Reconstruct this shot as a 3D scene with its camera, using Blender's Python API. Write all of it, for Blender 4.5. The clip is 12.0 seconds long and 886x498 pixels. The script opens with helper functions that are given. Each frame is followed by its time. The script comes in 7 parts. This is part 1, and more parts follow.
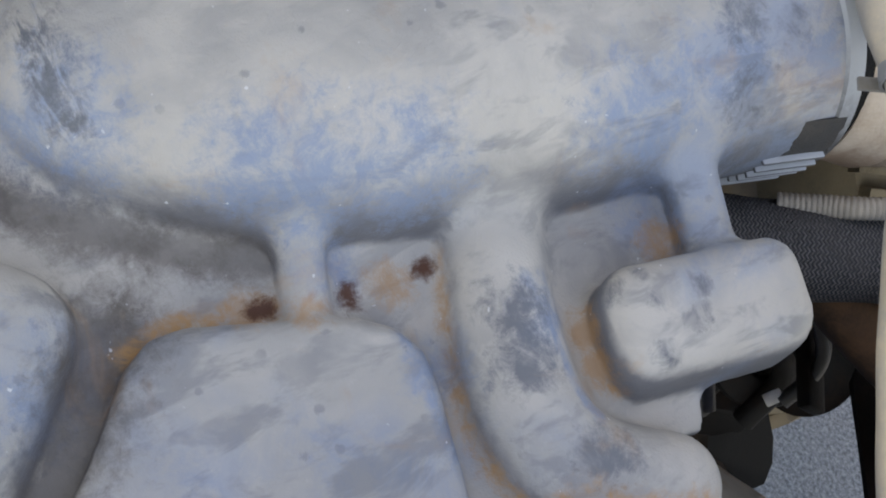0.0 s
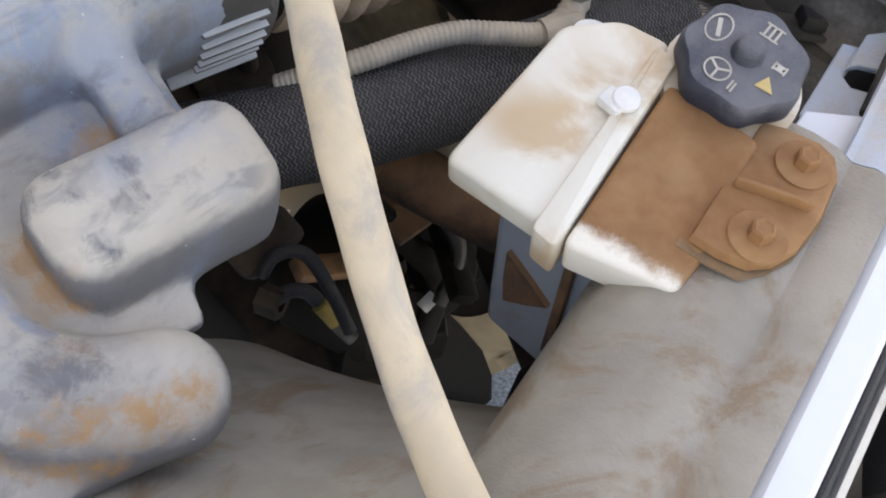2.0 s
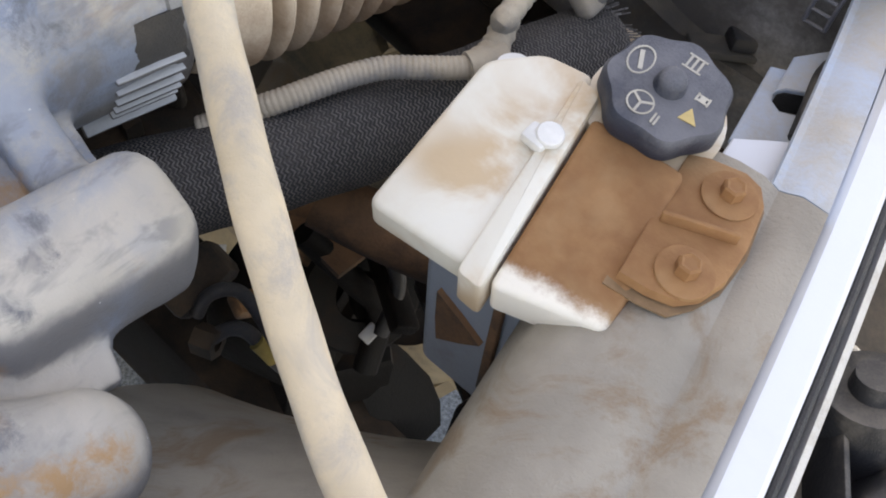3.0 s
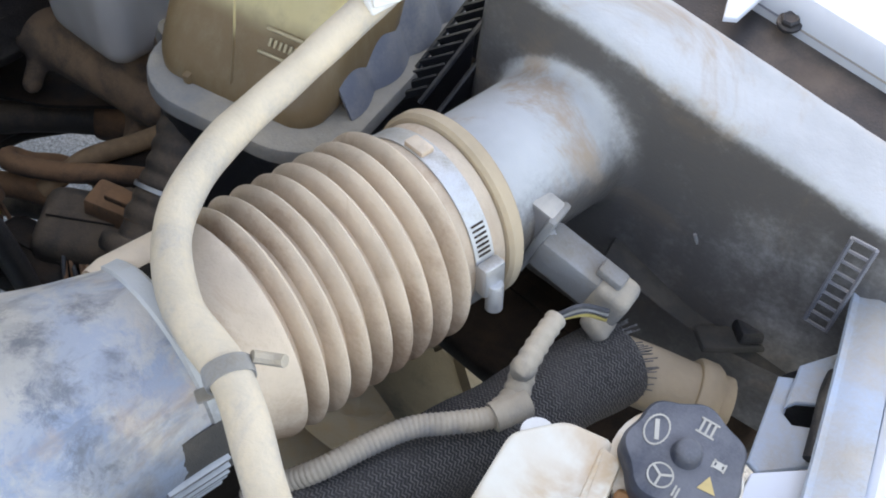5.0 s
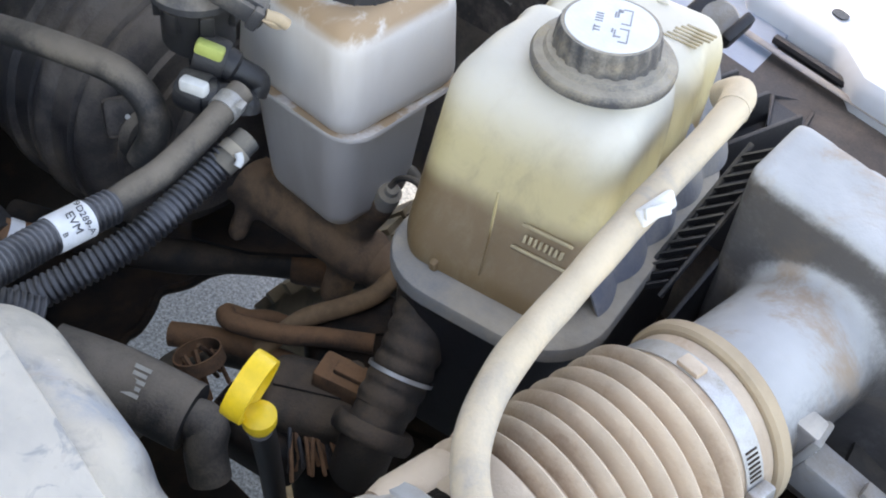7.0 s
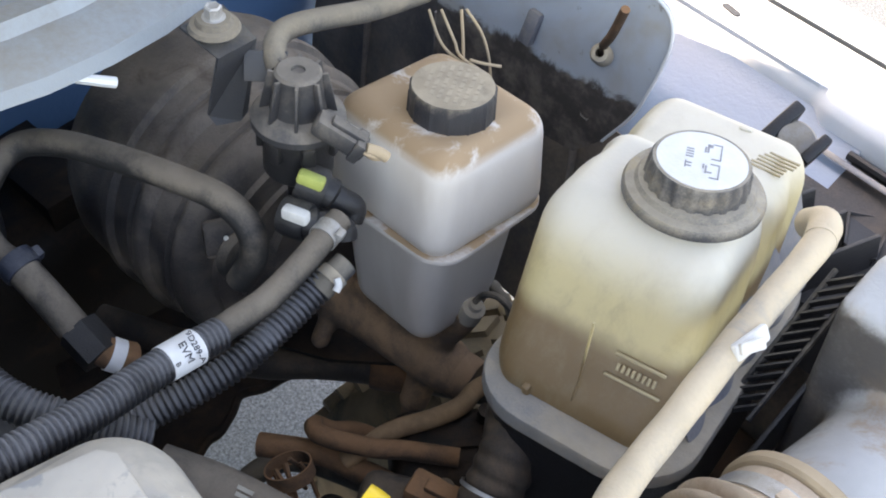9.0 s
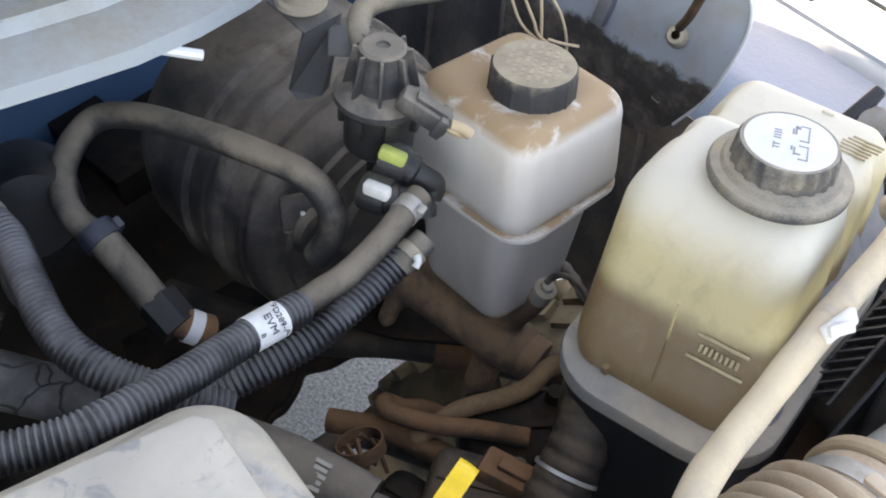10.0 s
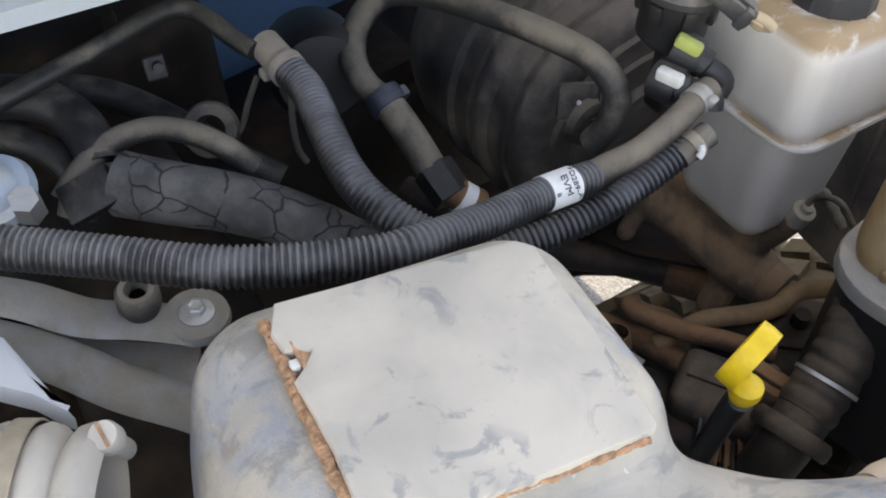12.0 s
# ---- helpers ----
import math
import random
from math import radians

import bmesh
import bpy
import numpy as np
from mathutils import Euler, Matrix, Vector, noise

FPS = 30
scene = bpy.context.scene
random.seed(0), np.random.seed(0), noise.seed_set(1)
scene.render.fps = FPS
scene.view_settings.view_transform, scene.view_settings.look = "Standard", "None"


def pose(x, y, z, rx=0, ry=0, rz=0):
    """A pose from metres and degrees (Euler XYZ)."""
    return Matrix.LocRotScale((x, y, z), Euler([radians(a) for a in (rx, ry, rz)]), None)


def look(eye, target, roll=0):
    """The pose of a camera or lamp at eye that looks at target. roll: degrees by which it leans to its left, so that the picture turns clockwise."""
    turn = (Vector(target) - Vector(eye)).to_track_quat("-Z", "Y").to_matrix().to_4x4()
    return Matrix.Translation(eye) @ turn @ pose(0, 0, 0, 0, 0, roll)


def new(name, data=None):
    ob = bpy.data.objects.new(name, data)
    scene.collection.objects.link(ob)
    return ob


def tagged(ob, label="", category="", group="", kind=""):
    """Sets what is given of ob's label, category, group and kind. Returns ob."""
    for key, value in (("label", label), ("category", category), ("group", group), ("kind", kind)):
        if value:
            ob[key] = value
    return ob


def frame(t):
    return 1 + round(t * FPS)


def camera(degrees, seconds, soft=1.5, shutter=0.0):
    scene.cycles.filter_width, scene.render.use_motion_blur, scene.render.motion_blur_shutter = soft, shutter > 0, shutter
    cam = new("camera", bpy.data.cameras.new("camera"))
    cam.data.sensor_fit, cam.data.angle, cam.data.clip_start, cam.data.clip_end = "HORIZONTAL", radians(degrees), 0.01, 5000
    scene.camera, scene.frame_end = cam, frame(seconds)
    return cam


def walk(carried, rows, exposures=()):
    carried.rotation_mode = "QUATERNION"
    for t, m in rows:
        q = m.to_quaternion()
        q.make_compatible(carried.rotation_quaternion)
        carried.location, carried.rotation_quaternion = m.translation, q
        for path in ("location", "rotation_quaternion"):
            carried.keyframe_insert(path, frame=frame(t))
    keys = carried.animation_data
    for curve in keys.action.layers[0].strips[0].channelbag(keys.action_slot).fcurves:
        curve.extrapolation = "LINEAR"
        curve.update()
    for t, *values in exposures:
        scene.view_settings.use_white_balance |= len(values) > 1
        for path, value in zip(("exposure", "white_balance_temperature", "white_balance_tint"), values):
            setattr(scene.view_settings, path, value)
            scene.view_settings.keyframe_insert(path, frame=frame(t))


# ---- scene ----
cam = camera(42.52, 12.0, soft=1.9)
# seconds, place, Euler turn
ROWS = [
    (0.0, -0.0131, 0.0112, 1.4832, 27.07, -12.34, 64.38),
    (0.5, 0.0250, 0.0314, 1.4673, 29.15, -12.39, 59.03),
    (1.0, 0.0846, 0.0666, 1.4437, 31.73, -10.29, 53.90),
    (1.5, 0.1078, 0.0904, 1.4372, 32.62, -9.52, 49.92),
    (2.0, 0.1277, 0.1318, 1.4407, 33.98, -8.92, 43.24),
    (2.5, 0.1290, 0.1404, 1.4433, 34.94, -9.46, 41.14),
    (3.0, 0.1275, 0.1557, 1.4452, 34.77, -9.44, 40.59),
    (3.5, 0.1108, 0.1754, 1.4766, 37.57, -8.98, 38.20),
    (3.7, 0.1102, 0.1911, 1.4944, 39.48, -8.31, 36.76),
    (5.3, 0.0380, 0.2051, 1.5598, 41.64, -5.44, 37.65),
    (5.5, 0.0175, 0.2010, 1.5690, 42.03, -5.37, 38.31),
    (6.0, -0.0287, 0.1893, 1.5855, 43.38, -5.20, 40.58),
    (6.5, -0.0582, 0.1798, 1.5839, 43.83, -5.29, 41.45),
    (6.7, -0.0661, 0.1771, 1.5858, 43.94, -5.11, 41.69),
    (8.3, -0.0768, 0.1905, 1.6164, 45.68, -5.63, 41.02),
    (8.5, -0.0777, 0.1849, 1.6169, 46.12, -5.31, 41.26),
    (9.0, -0.1113, 0.1591, 1.6341, 47.18, -4.09, 43.11),
    (9.5, -0.1261, 0.1420, 1.6316, 46.86, -3.59, 44.36),
    (10.0, -0.1315, 0.1322, 1.6255, 46.51, -3.81, 45.01),
    (10.5, -0.1268, 0.1408, 1.6216, 46.17, -4.19, 44.57),
    (11.0, -0.0945, 0.1257, 1.5925, 45.33, -4.56, 45.23),
    (11.5, -0.1248, 0.0611, 1.5771, 45.26, -4.49, 50.51),
    (12.0, -0.1454, 0.0112, 1.5666, 45.78, -4.11, 54.25),
]
EXPOSURES = [(0.0, 2.05, 9100, 18), (1.5, 2.4, 10000, 20), (3.0, 2.38, 10200, 20), (3.5, 2.32, 10000, 19), (5.5, 2.70, 8600, 16), (8.5, 2.75, 8900, 18), (9.5, 2.6, 9300, 18), (10.0, 2.7, 9500, 18), (10.5, 2.83, 9700, 19), (11.0, 2.78, 9900, 19), (11.5, 2.72, 10100, 19), (12.0, 2.6, 10200, 19)]
walk(cam, [(t, pose(x, y, z, rx, ry, rz)) for t, x, y, z, rx, ry, rz in ROWS], EXPOSURES)

# ---- light: clear sky, sun behind the raised hood ----
SUN_EL, SUN_AZ = 48.0, 177.0          # degrees; azimuth from +x (car's nose) towards +y
world = bpy.data.worlds.new("world")
scene.world = world
world.use_nodes = True
wn = world.node_tree
sky = wn.nodes.new("ShaderNodeTexSky")
sky.sky_type, sky.sun_disc = "NISHITA", False
sky.sun_elevation, sky.sun_rotation = radians(SUN_EL), radians(90 - SUN_AZ)
sky.air_density, sky.dust_density = 1.0, 1.6
wn.links.new(sky.outputs[0], wn.nodes["Background"].inputs[0])
wn.nodes["Background"].inputs[1].default_value = 0.15
sun_data = bpy.data.lights.new("sun", "SUN")
sun_data.energy, sun_data.angle, sun_data.color = 2.6, radians(0.6), (1.0, 0.95, 0.87)
sun = new("sun", sun_data)
sd = Vector((math.cos(radians(SUN_AZ)) * math.cos(radians(SUN_EL)), math.sin(radians(SUN_AZ)) * math.cos(radians(SUN_EL)), math.sin(radians(SUN_EL))))
sun.matrix_world = look(sd * 20, (0, 0, 0))


# ---- materials ----
class Nodes:
    def __init__(self, name):
        self.m = bpy.data.materials.new(name)
        self.m.use_nodes = True
        self.t = self.m.node_tree
        self.b = self.t.nodes["Principled BSDF"]
        self.co = self.add("ShaderNodeTexCoord").outputs["Object"]

    def add(self, kind, **inputs):
        n = self.t.nodes.new(kind)
        for k, v in inputs.items():
            self.put(n.inputs[k.replace("_", " ")], v)
        return n

    def put(self, socket, v):
        if isinstance(v, bpy.types.NodeSocket):
            self.t.links.new(v, socket)
        elif isinstance(v, tuple) and len(v) == 3 and socket.type == "RGBA":
            socket.default_value = (*v, 1)
        else:
            socket.default_value = v

    def noise(self, scale, detail=4.0, rough=0.6, distort=0.0, stretch=None):
        co = self.co
        if stretch:
            mp = self.add("ShaderNodeMapping", Vector=co)
            mp.inputs["Scale"].default_value = stretch
            co = mp.outputs[0]
        return self.add("ShaderNodeTexNoise", Vector=co, Scale=scale, Detail=detail, Roughness=rough, Distortion=distort).outputs["Fac"]

    def ramp(self, fac, lo, hi, a=0.0, b=1.0):
        n = self.add("ShaderNodeMapRange", Value=fac, From_Min=lo, From_Max=hi, To_Min=a, To_Max=b)
        n.interpolation_type = "SMOOTHSTEP"
        return n.outputs[0]

    def math(self, op, a, b=0.0):
        n = self.t.nodes.new("ShaderNodeMath")
        n.operation = op
        self.put(n.inputs[0], a)
        self.put(n.inputs[1], b)
        return n.outputs[0]

    def mix(self, fac, a, b):
        n = self.t.nodes.new("ShaderNodeMix")
        n.data_type = "RGBA"
        self.put(n.inputs[0], fac)
        self.put(n.inputs[6], a)
        self.put(n.inputs[7], b)
        return n.outputs[2]

    def axis(self, i):
        return self.add("ShaderNodeSeparateXYZ", Vector=self.co).outputs[i]

    def up(self):
        g = self.t.nodes.new("ShaderNodeNewGeometry")
        return self.add("ShaderNodeSeparateXYZ", Vector=g.outputs["Normal"]).outputs[2]

    def bump(self, height, dist, strength=1.0, normal=None):
        n = self.add("ShaderNodeBump", Height=height, Distance=dist, Strength=strength)
        if normal:
            self.put(n.inputs["Normal"], normal)
        return n.outputs[0]

    def done(self, color, rough, metal=0.0, normal=None, **more):
        self.put(self.b.inputs["Base Color"], color)
        self.put(self.b.inputs["Roughness"], rough)
        self.put(self.b.inputs["Metallic"], metal)
        if normal:
            self.put(self.b.inputs["Normal"], normal)
        for k, v in more.items():
            self.put(self.b.inputs[k.replace("_", " ")], v)
        return self.m


def warm(c):
    """Tilts a dust grey towards tan: the warm bounce light is put into the colour."""
    return (min(1, c[0] * 1.10), c[1], c[2] * 0.85)


def dusty(name, base, dust, cover=0.5, rough=0.45, scale=30.0, top=0.35, metal=0.0, relief=0.0005, spots=0.0, spot_col=(0.25, 0.13, 0.05), **more):
    """A base surface under a patchy coat of dust, thicker on faces that look up."""
    n = Nodes(name)
    dust = warm(dust)
    big, mid, fine = n.noise(scale * 0.35, 3, 0.55, 0.6), n.noise(scale, 5, 0.65, 0.3), n.noise(scale * 14, 3, 0.7)
    f = n.math("ADD", n.math("MULTIPLY", big, 0.9), n.math("MULTIPLY", mid, 0.6))
    f = n.math("ADD", f, n.math("MULTIPLY", n.up(), top))
    f = n.math("ADD", f, n.math("MULTIPLY", fine, 0.25))
    fac = n.ramp(f, 1.25 - cover, 1.75 - cover)
    tint = n.mix(n.ramp(n.noise(scale * 0.6, 4), 0.35, 0.7), dust, tuple(c * 0.78 for c in dust))
    col = n.mix(fac, base, tint)
    if spots:
        col = n.mix(n.math("MULTIPLY", n.ramp(n.noise(scale * 0.5, 6, 0.7, 1.0), 0.50, 0.68), n.math("MULTIPLY", n.math("ADD", n.math("MULTIPLY", fac, 0.8), 0.2), spots)), col, spot_col)
    return n.done(col, n.math("ADD", n.math("MULTIPLY", fac, 0.9 - rough), rough), metal,
                  n.bump(n.math("ADD", fine, mid), relief), **more)


DUCT_AT = (-0.2, 0.2, 1.0)
# (size, places): wiped finger and hand marks, painted bluish sky sheen, orange silt, rust, dark silt with painted
# crease shade; the last two run along lines
DUCT_MARKS = dict(
    wiped=[(0.0085, [(-0.1324, 0.1987, 1.0637), (-0.11, 0.1996, 1.0588), (-0.0714, 0.2123, 1.0503), (-0.0625, 0.2165, 1.0483)]), (0.0055, [(-0.1173, 0.2667, 1.0674), (-0.1309, 0.2644, 1.0704), (-0.1157, 0.2873, 1.0671), (-0.1037, 0.2766, 1.0644)]), (0.007, [(-0.1427, 0.199, 1.055), (-0.1376, 0.2157, 1.056), (-0.2031, 0.202, 1.085), (-0.2034, 0.2114, 1.088), (-0.2243, 0.2637, 1.1), (-0.207, 0.2526, 1.1), (-0.212, 0.2731, 1.1), (-0.119, 0.272, 1.068), (-0.103, 0.283, 1.066), (-0.096, 0.262, 1.06), (-0.128, 0.255, 1.06)]), (0.011, [(-0.27, 0.3285, 1.105), (-0.2711, 0.3584, 1.105), (-0.242, 0.3634, 1.11), (-0.2425, 0.3951, 1.105), (-0.2022, 0.3807, 1.11), (-0.2418, 0.3244, 1.11)]), (0.015, [(-0.135, 0.2075, 1.058), (-0.118, 0.203, 1.054), (-0.067, 0.219, 1.044), (-0.2143, 0.3525, 1.1), (-0.1851, 0.3521, 1.09)])],
    sky_sheen=[(0.030, [(-0.183, 0.283, 1.102), (-0.184, 0.325, 1.104), (-0.192, 0.396, 1.100), (-0.203, 0.176, 1.09), (-0.215, 0.141, 1.087), (-0.262, 0.055, 1.09)]), (0.026, [(-0.1836, 0.2925, 1.09), (-0.192, 0.3475, 1.1), (-0.2183, 0.1251, 1.09), (-0.1711, 0.0128, 1.062), (-0.2068, 0.1629, 1.085)]), (0.016, [(-0.131, 0.2196, 1.055), (-0.1844, 0.1408, 1.05), (-0.1527, 0.3324, 1.05), (-0.1965, 0.4212, 1.09), (-0.1318, 0.1703, 1.045)])],
    silt=[(0.010, [(-0.1692, 0.127, 1.048), (-0.1715, 0.1675, 1.046), (-0.1493, 0.2989, 1.042), (-0.1212, 0.2433, 1.04), (-0.1056, 0.2435, 1.036), (-0.1774, 0.1056, 1.047)])],
    rust=[(0.0050, [(-0.179, 0.1085, 1.044), (-0.1777, 0.1144, 1.044), (-0.1733, 0.1478, 1.044), (-0.1694, 0.1483, 1.044), (-0.1728, 0.185, 1.044), (-0.1175, 0.1848, 1.034)])])
DUCT_LINES = dict(
    sky_sheen=[(0.0055, [(-0.1437, 0.1602, 1.0492), (-0.1209, 0.1625, 1.0442), (-0.097, 0.1616, 1.0389), (-0.0765, 0.1621, 1.0344)]), (0.0050, [(-0.146, 0.2158, 1.0617), (-0.1295, 0.2196, 1.0581), (-0.1084, 0.2226, 1.0534), (-0.0848, 0.2259, 1.0483)])],
    smear=[(0.011, [(-0.2975, 0.0567, 1.105), (-0.2812, 0.0589, 1.1), (-0.2624, 0.0634, 1.09)]), (0.009, [(-0.3002, 0.0683, 1.105), (-0.2778, 0.0709, 1.1), (-0.2626, 0.0722, 1.09)]), (0.005, [(-0.2881, 0.0853, 1.1), (-0.2607, 0.0783, 1.09)])],
    # crease and channel lines: painted shade together with dark silt
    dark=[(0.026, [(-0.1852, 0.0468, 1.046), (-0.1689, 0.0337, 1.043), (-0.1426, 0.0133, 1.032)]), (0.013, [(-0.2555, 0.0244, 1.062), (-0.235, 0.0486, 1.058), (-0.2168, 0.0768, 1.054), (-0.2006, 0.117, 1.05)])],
    silt=[(0.0055, [(-0.1777, 0.0532, 1.046), (-0.1828, 0.0674, 1.046), (-0.1832, 0.0838, 1.046), (-0.18, 0.1043, 1.045), (-0.1711, 0.1334, 1.044)]), (0.0065, [(-0.1745, 0.196, 1.044), (-0.152, 0.188, 1.040), (-0.116, 0.180, 1.033), (-0.084, 0.180, 1.027), (-0.056, 0.195, 1.022), (-0.034, 0.216, 1.020)]), (0.010, [(-0.060, 0.205, 1.036), (-0.040, 0.232, 1.034), (-0.033, 0.252, 1.034)]), (0.006, [(-0.1279, 0.2464, 1.042), (-0.1089, 0.24, 1.038), (-0.0939, 0.2466, 1.034)])])


def duct_plastic():
    """Dark moulded plastic under wiped, hand-marked grey dust, with rust-coloured silt in the hollows; shade and sky
    sheen are painted in.
    """
    n = Nodes("dusted duct plastic")
    big, mid, fine = n.noise(9, 3, 0.55, 0.8), n.noise(38, 5, 0.68, 0.3), n.noise(420, 3, 0.7)
    wob = n.noise(110, 5, 0.75, 0.3)

    def vec(op, a, b, out="Vector"):
        v = n.t.nodes.new("ShaderNodeVectorMath")
        v.operation = op
        n.put(v.inputs["Scale"] if op == "SCALE" and not isinstance(b, tuple) else v.inputs[1], b)
        n.put(v.inputs[0], a)
        return v.outputs[out]

    def soft(d, r, rag):
        d = n.math("ADD", d, n.math("MULTIPLY", n.math("SUBTRACT", wob, 0.5), r * rag))
        return n.ramp(d, r * 1.5, r * 0.3)

    def top(list_of):
        best = list_of[0]
        for m in list_of[1:]:
            best = n.math("MAXIMUM", best, m)
        return best

    def marks(key):
        return top([soft(vec("DISTANCE", n.co, tuple(a - b for a, b in zip(p, DUCT_AT)), "Value"), r, 2.8) for r, places in DUCT_MARKS[key] for p in places])

    def lines(key):
        out = []
        for r, line in DUCT_LINES[key]:
            q = [Vector(p) - Vector(DUCT_AT) for p in line]
            for a, b in zip(q[:-1], q[1:]):
                pa = vec("SUBTRACT", n.co, tuple(a))
                h = n.math("DIVIDE", vec("DOT_PRODUCT", pa, tuple(b - a), "Value"), (b - a).length_squared)
                h = n.math("MINIMUM", n.math("MAXIMUM", h, 0.0), 1.0)
                away = n.t.nodes.new("ShaderNodeVectorMath")
                away.operation = "SCALE"
                away.inputs[0].default_value = tuple(b - a)
                n.put(away.inputs["Scale"], h)
                out.append(soft(vec("DISTANCE", pa, away.outputs[0], "Value"), r, 2.2))
        return top(out)

    turn = n.add("ShaderNodeMapping", Vector=n.co)
    turn.inputs["Rotation"].default_value = (0.0, 0.0, radians(38))
    turn.inputs["Scale"].default_value = (1.0, 0.38, 1.0)
    stroke = n.add("ShaderNodeTexNoise", Vector=turn.outputs[0], Scale=58.0, Detail=4.0, Roughness=0.62, Distortion=0.5).outputs["Fac"]
    wiped = n.math("MULTIPLY", n.math("MULTIPLY", n.ramp(stroke, 0.48, 0.64), n.ramp(big, 0.40, 0.58, 0.25, 1.0)), 0.46)
    dab = n.add("ShaderNodeTexVoronoi", Vector=n.co, Scale=75.0, Randomness=1.0).outputs["Distance"]
    dab = n.math("MULTIPLY", n.ramp(n.math("ADD", dab, n.math("MULTIPLY", wob, 0.5)), 0.46, 0.36), n.ramp(n.noise(15, 3), 0.50, 0.62))
    wiped = n.math("MAXIMUM", wiped, n.math("MULTIPLY", dab, 0.42))
    wiped = n.math("MAXIMUM", wiped, n.math("MULTIPLY", marks("wiped"), n.ramp(n.noise(48, 4, 0.6, 0.6), 0.36, 0.54, 0.25, 0.9)))
    streak = n.ramp(n.noise(130, 4, 0.7, 0.4, (0.35, 1.0, 0.6)), 0.40, 0.58)
    wiped = n.math("MAXIMUM", wiped, n.math("MULTIPLY", n.math("MULTIPLY", lines("smear"), streak), 1.0))
    dust = n.mix(n.ramp(n.noise(13, 4, 0.55, 0.5), 0.34, 0.68), (0.53, 0.475, 0.405), (0.385, 0.355, 0.315))
    dust = n.mix(n.ramp(n.noise(70, 5, 0.7), 0.54, 0.74, 0.0, 0.35), dust, (0.57, 0.51, 0.44))
    # belly shade painted by face angle, over thinner dust on steep sides
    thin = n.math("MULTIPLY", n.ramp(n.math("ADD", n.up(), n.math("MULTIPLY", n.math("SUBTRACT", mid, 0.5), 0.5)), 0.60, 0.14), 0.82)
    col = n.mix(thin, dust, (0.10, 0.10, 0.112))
    # sky reflection put into the colour as bluish patches and edge lines
    sky_sheen = n.math("MULTIPLY", n.math("MAXIMUM", marks("sky_sheen"), lines("sky_sheen")), n.ramp(n.noise(45, 5, 0.7, 0.6), 0.36, 0.60, 0.22, 0.85))
    sky_sheen = n.math("MAXIMUM", sky_sheen, n.math("MULTIPLY", n.ramp(n.noise(8, 3, 0.5, 0.4), 0.52, 0.64), n.ramp(n.noise(36, 5, 0.7, 0.4), 0.36, 0.60, 0.10, 0.60)))
    col = n.mix(sky_sheen, col, (0.20, 0.265, 0.365))
    col = n.mix(wiped, col, (0.125, 0.13, 0.14))
    silt = n.math("MAXIMUM", n.math("MULTIPLY", marks("silt"), 0.7), n.math("MULTIPLY", n.math("MULTIPLY", lines("silt"), n.ramp(n.noise(75, 4, 0.7, 0.5), 0.38, 0.60, 0.25, 1.0)), 0.85))
    silt = n.math("MAXIMUM", silt, n.math("MULTIPLY", n.ramp(n.noise(17, 5, 0.65, 0.7), 0.58, 0.72), 0.25))
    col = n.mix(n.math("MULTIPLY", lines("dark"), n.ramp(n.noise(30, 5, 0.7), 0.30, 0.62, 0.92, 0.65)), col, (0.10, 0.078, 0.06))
    col = n.mix(silt, col, (0.46, 0.24, 0.09))
    col = n.mix(marks("rust"), col, (0.10, 0.032, 0.012))
    col = n.mix(n.ramp(n.noise(190, 2, 0.5), 0.74, 0.79, 0.0, 0.8), col, (0.66, 0.64, 0.61))
    rough = n.math("SUBTRACT", 0.64, n.math("MULTIPLY", n.math("MAXIMUM", wiped, sky_sheen), 0.22))
    return n.done(col, rough, 0.0, n.bump(n.math("ADD", fine, n.math("MULTIPLY", mid, 2.5)), 0.0005))


def bottle_plastic():
    """Milky bottle: pale above, yellow coolant behind it, brown silt below the fluid line."""
    n = Nodes("milky coolant bottle")
    z = n.axis(2)
    level = n.math("ADD", z, n.math("MULTIPLY", n.math("SUBTRACT", n.noise(18, 4), 0.5), 0.012))
    col = n.mix(n.ramp(level, 0.112, 0.150), (0.72, 0.60, 0.33), (0.86, 0.81, 0.70))
    col = n.mix(n.ramp(level, 0.100, 0.084), col, (0.27, 0.175, 0.09))
    streak = n.noise(40, 6, 0.7, 0.3, (1, 1, 0.35))
    col = n.mix(n.math("MULTIPLY", n.ramp(streak, 0.42, 0.75), n.ramp(level, 0.16, 0.06, 0.05, 0.7)), col, (0.36, 0.27, 0.165))
    tr = n.t.nodes.new("ShaderNodeBsdfTranslucent")
    n.put(tr.inputs[0], col)
    m = n.done(col, 0.38, 0.0, n.bump(n.noise(300, 3), 0.0002))
    mix = n.t.nodes.new("ShaderNodeMixShader")
    mix.inputs[0].default_value = 0.28
    out = n.t.nodes["Material Output"]
    n.t.links.new(n.b.outputs[0], mix.inputs[1])
    n.t.links.new(tr.outputs[0], mix.inputs[2])
    n.t.links.new(mix.outputs[0], out.inputs[0])
    return m


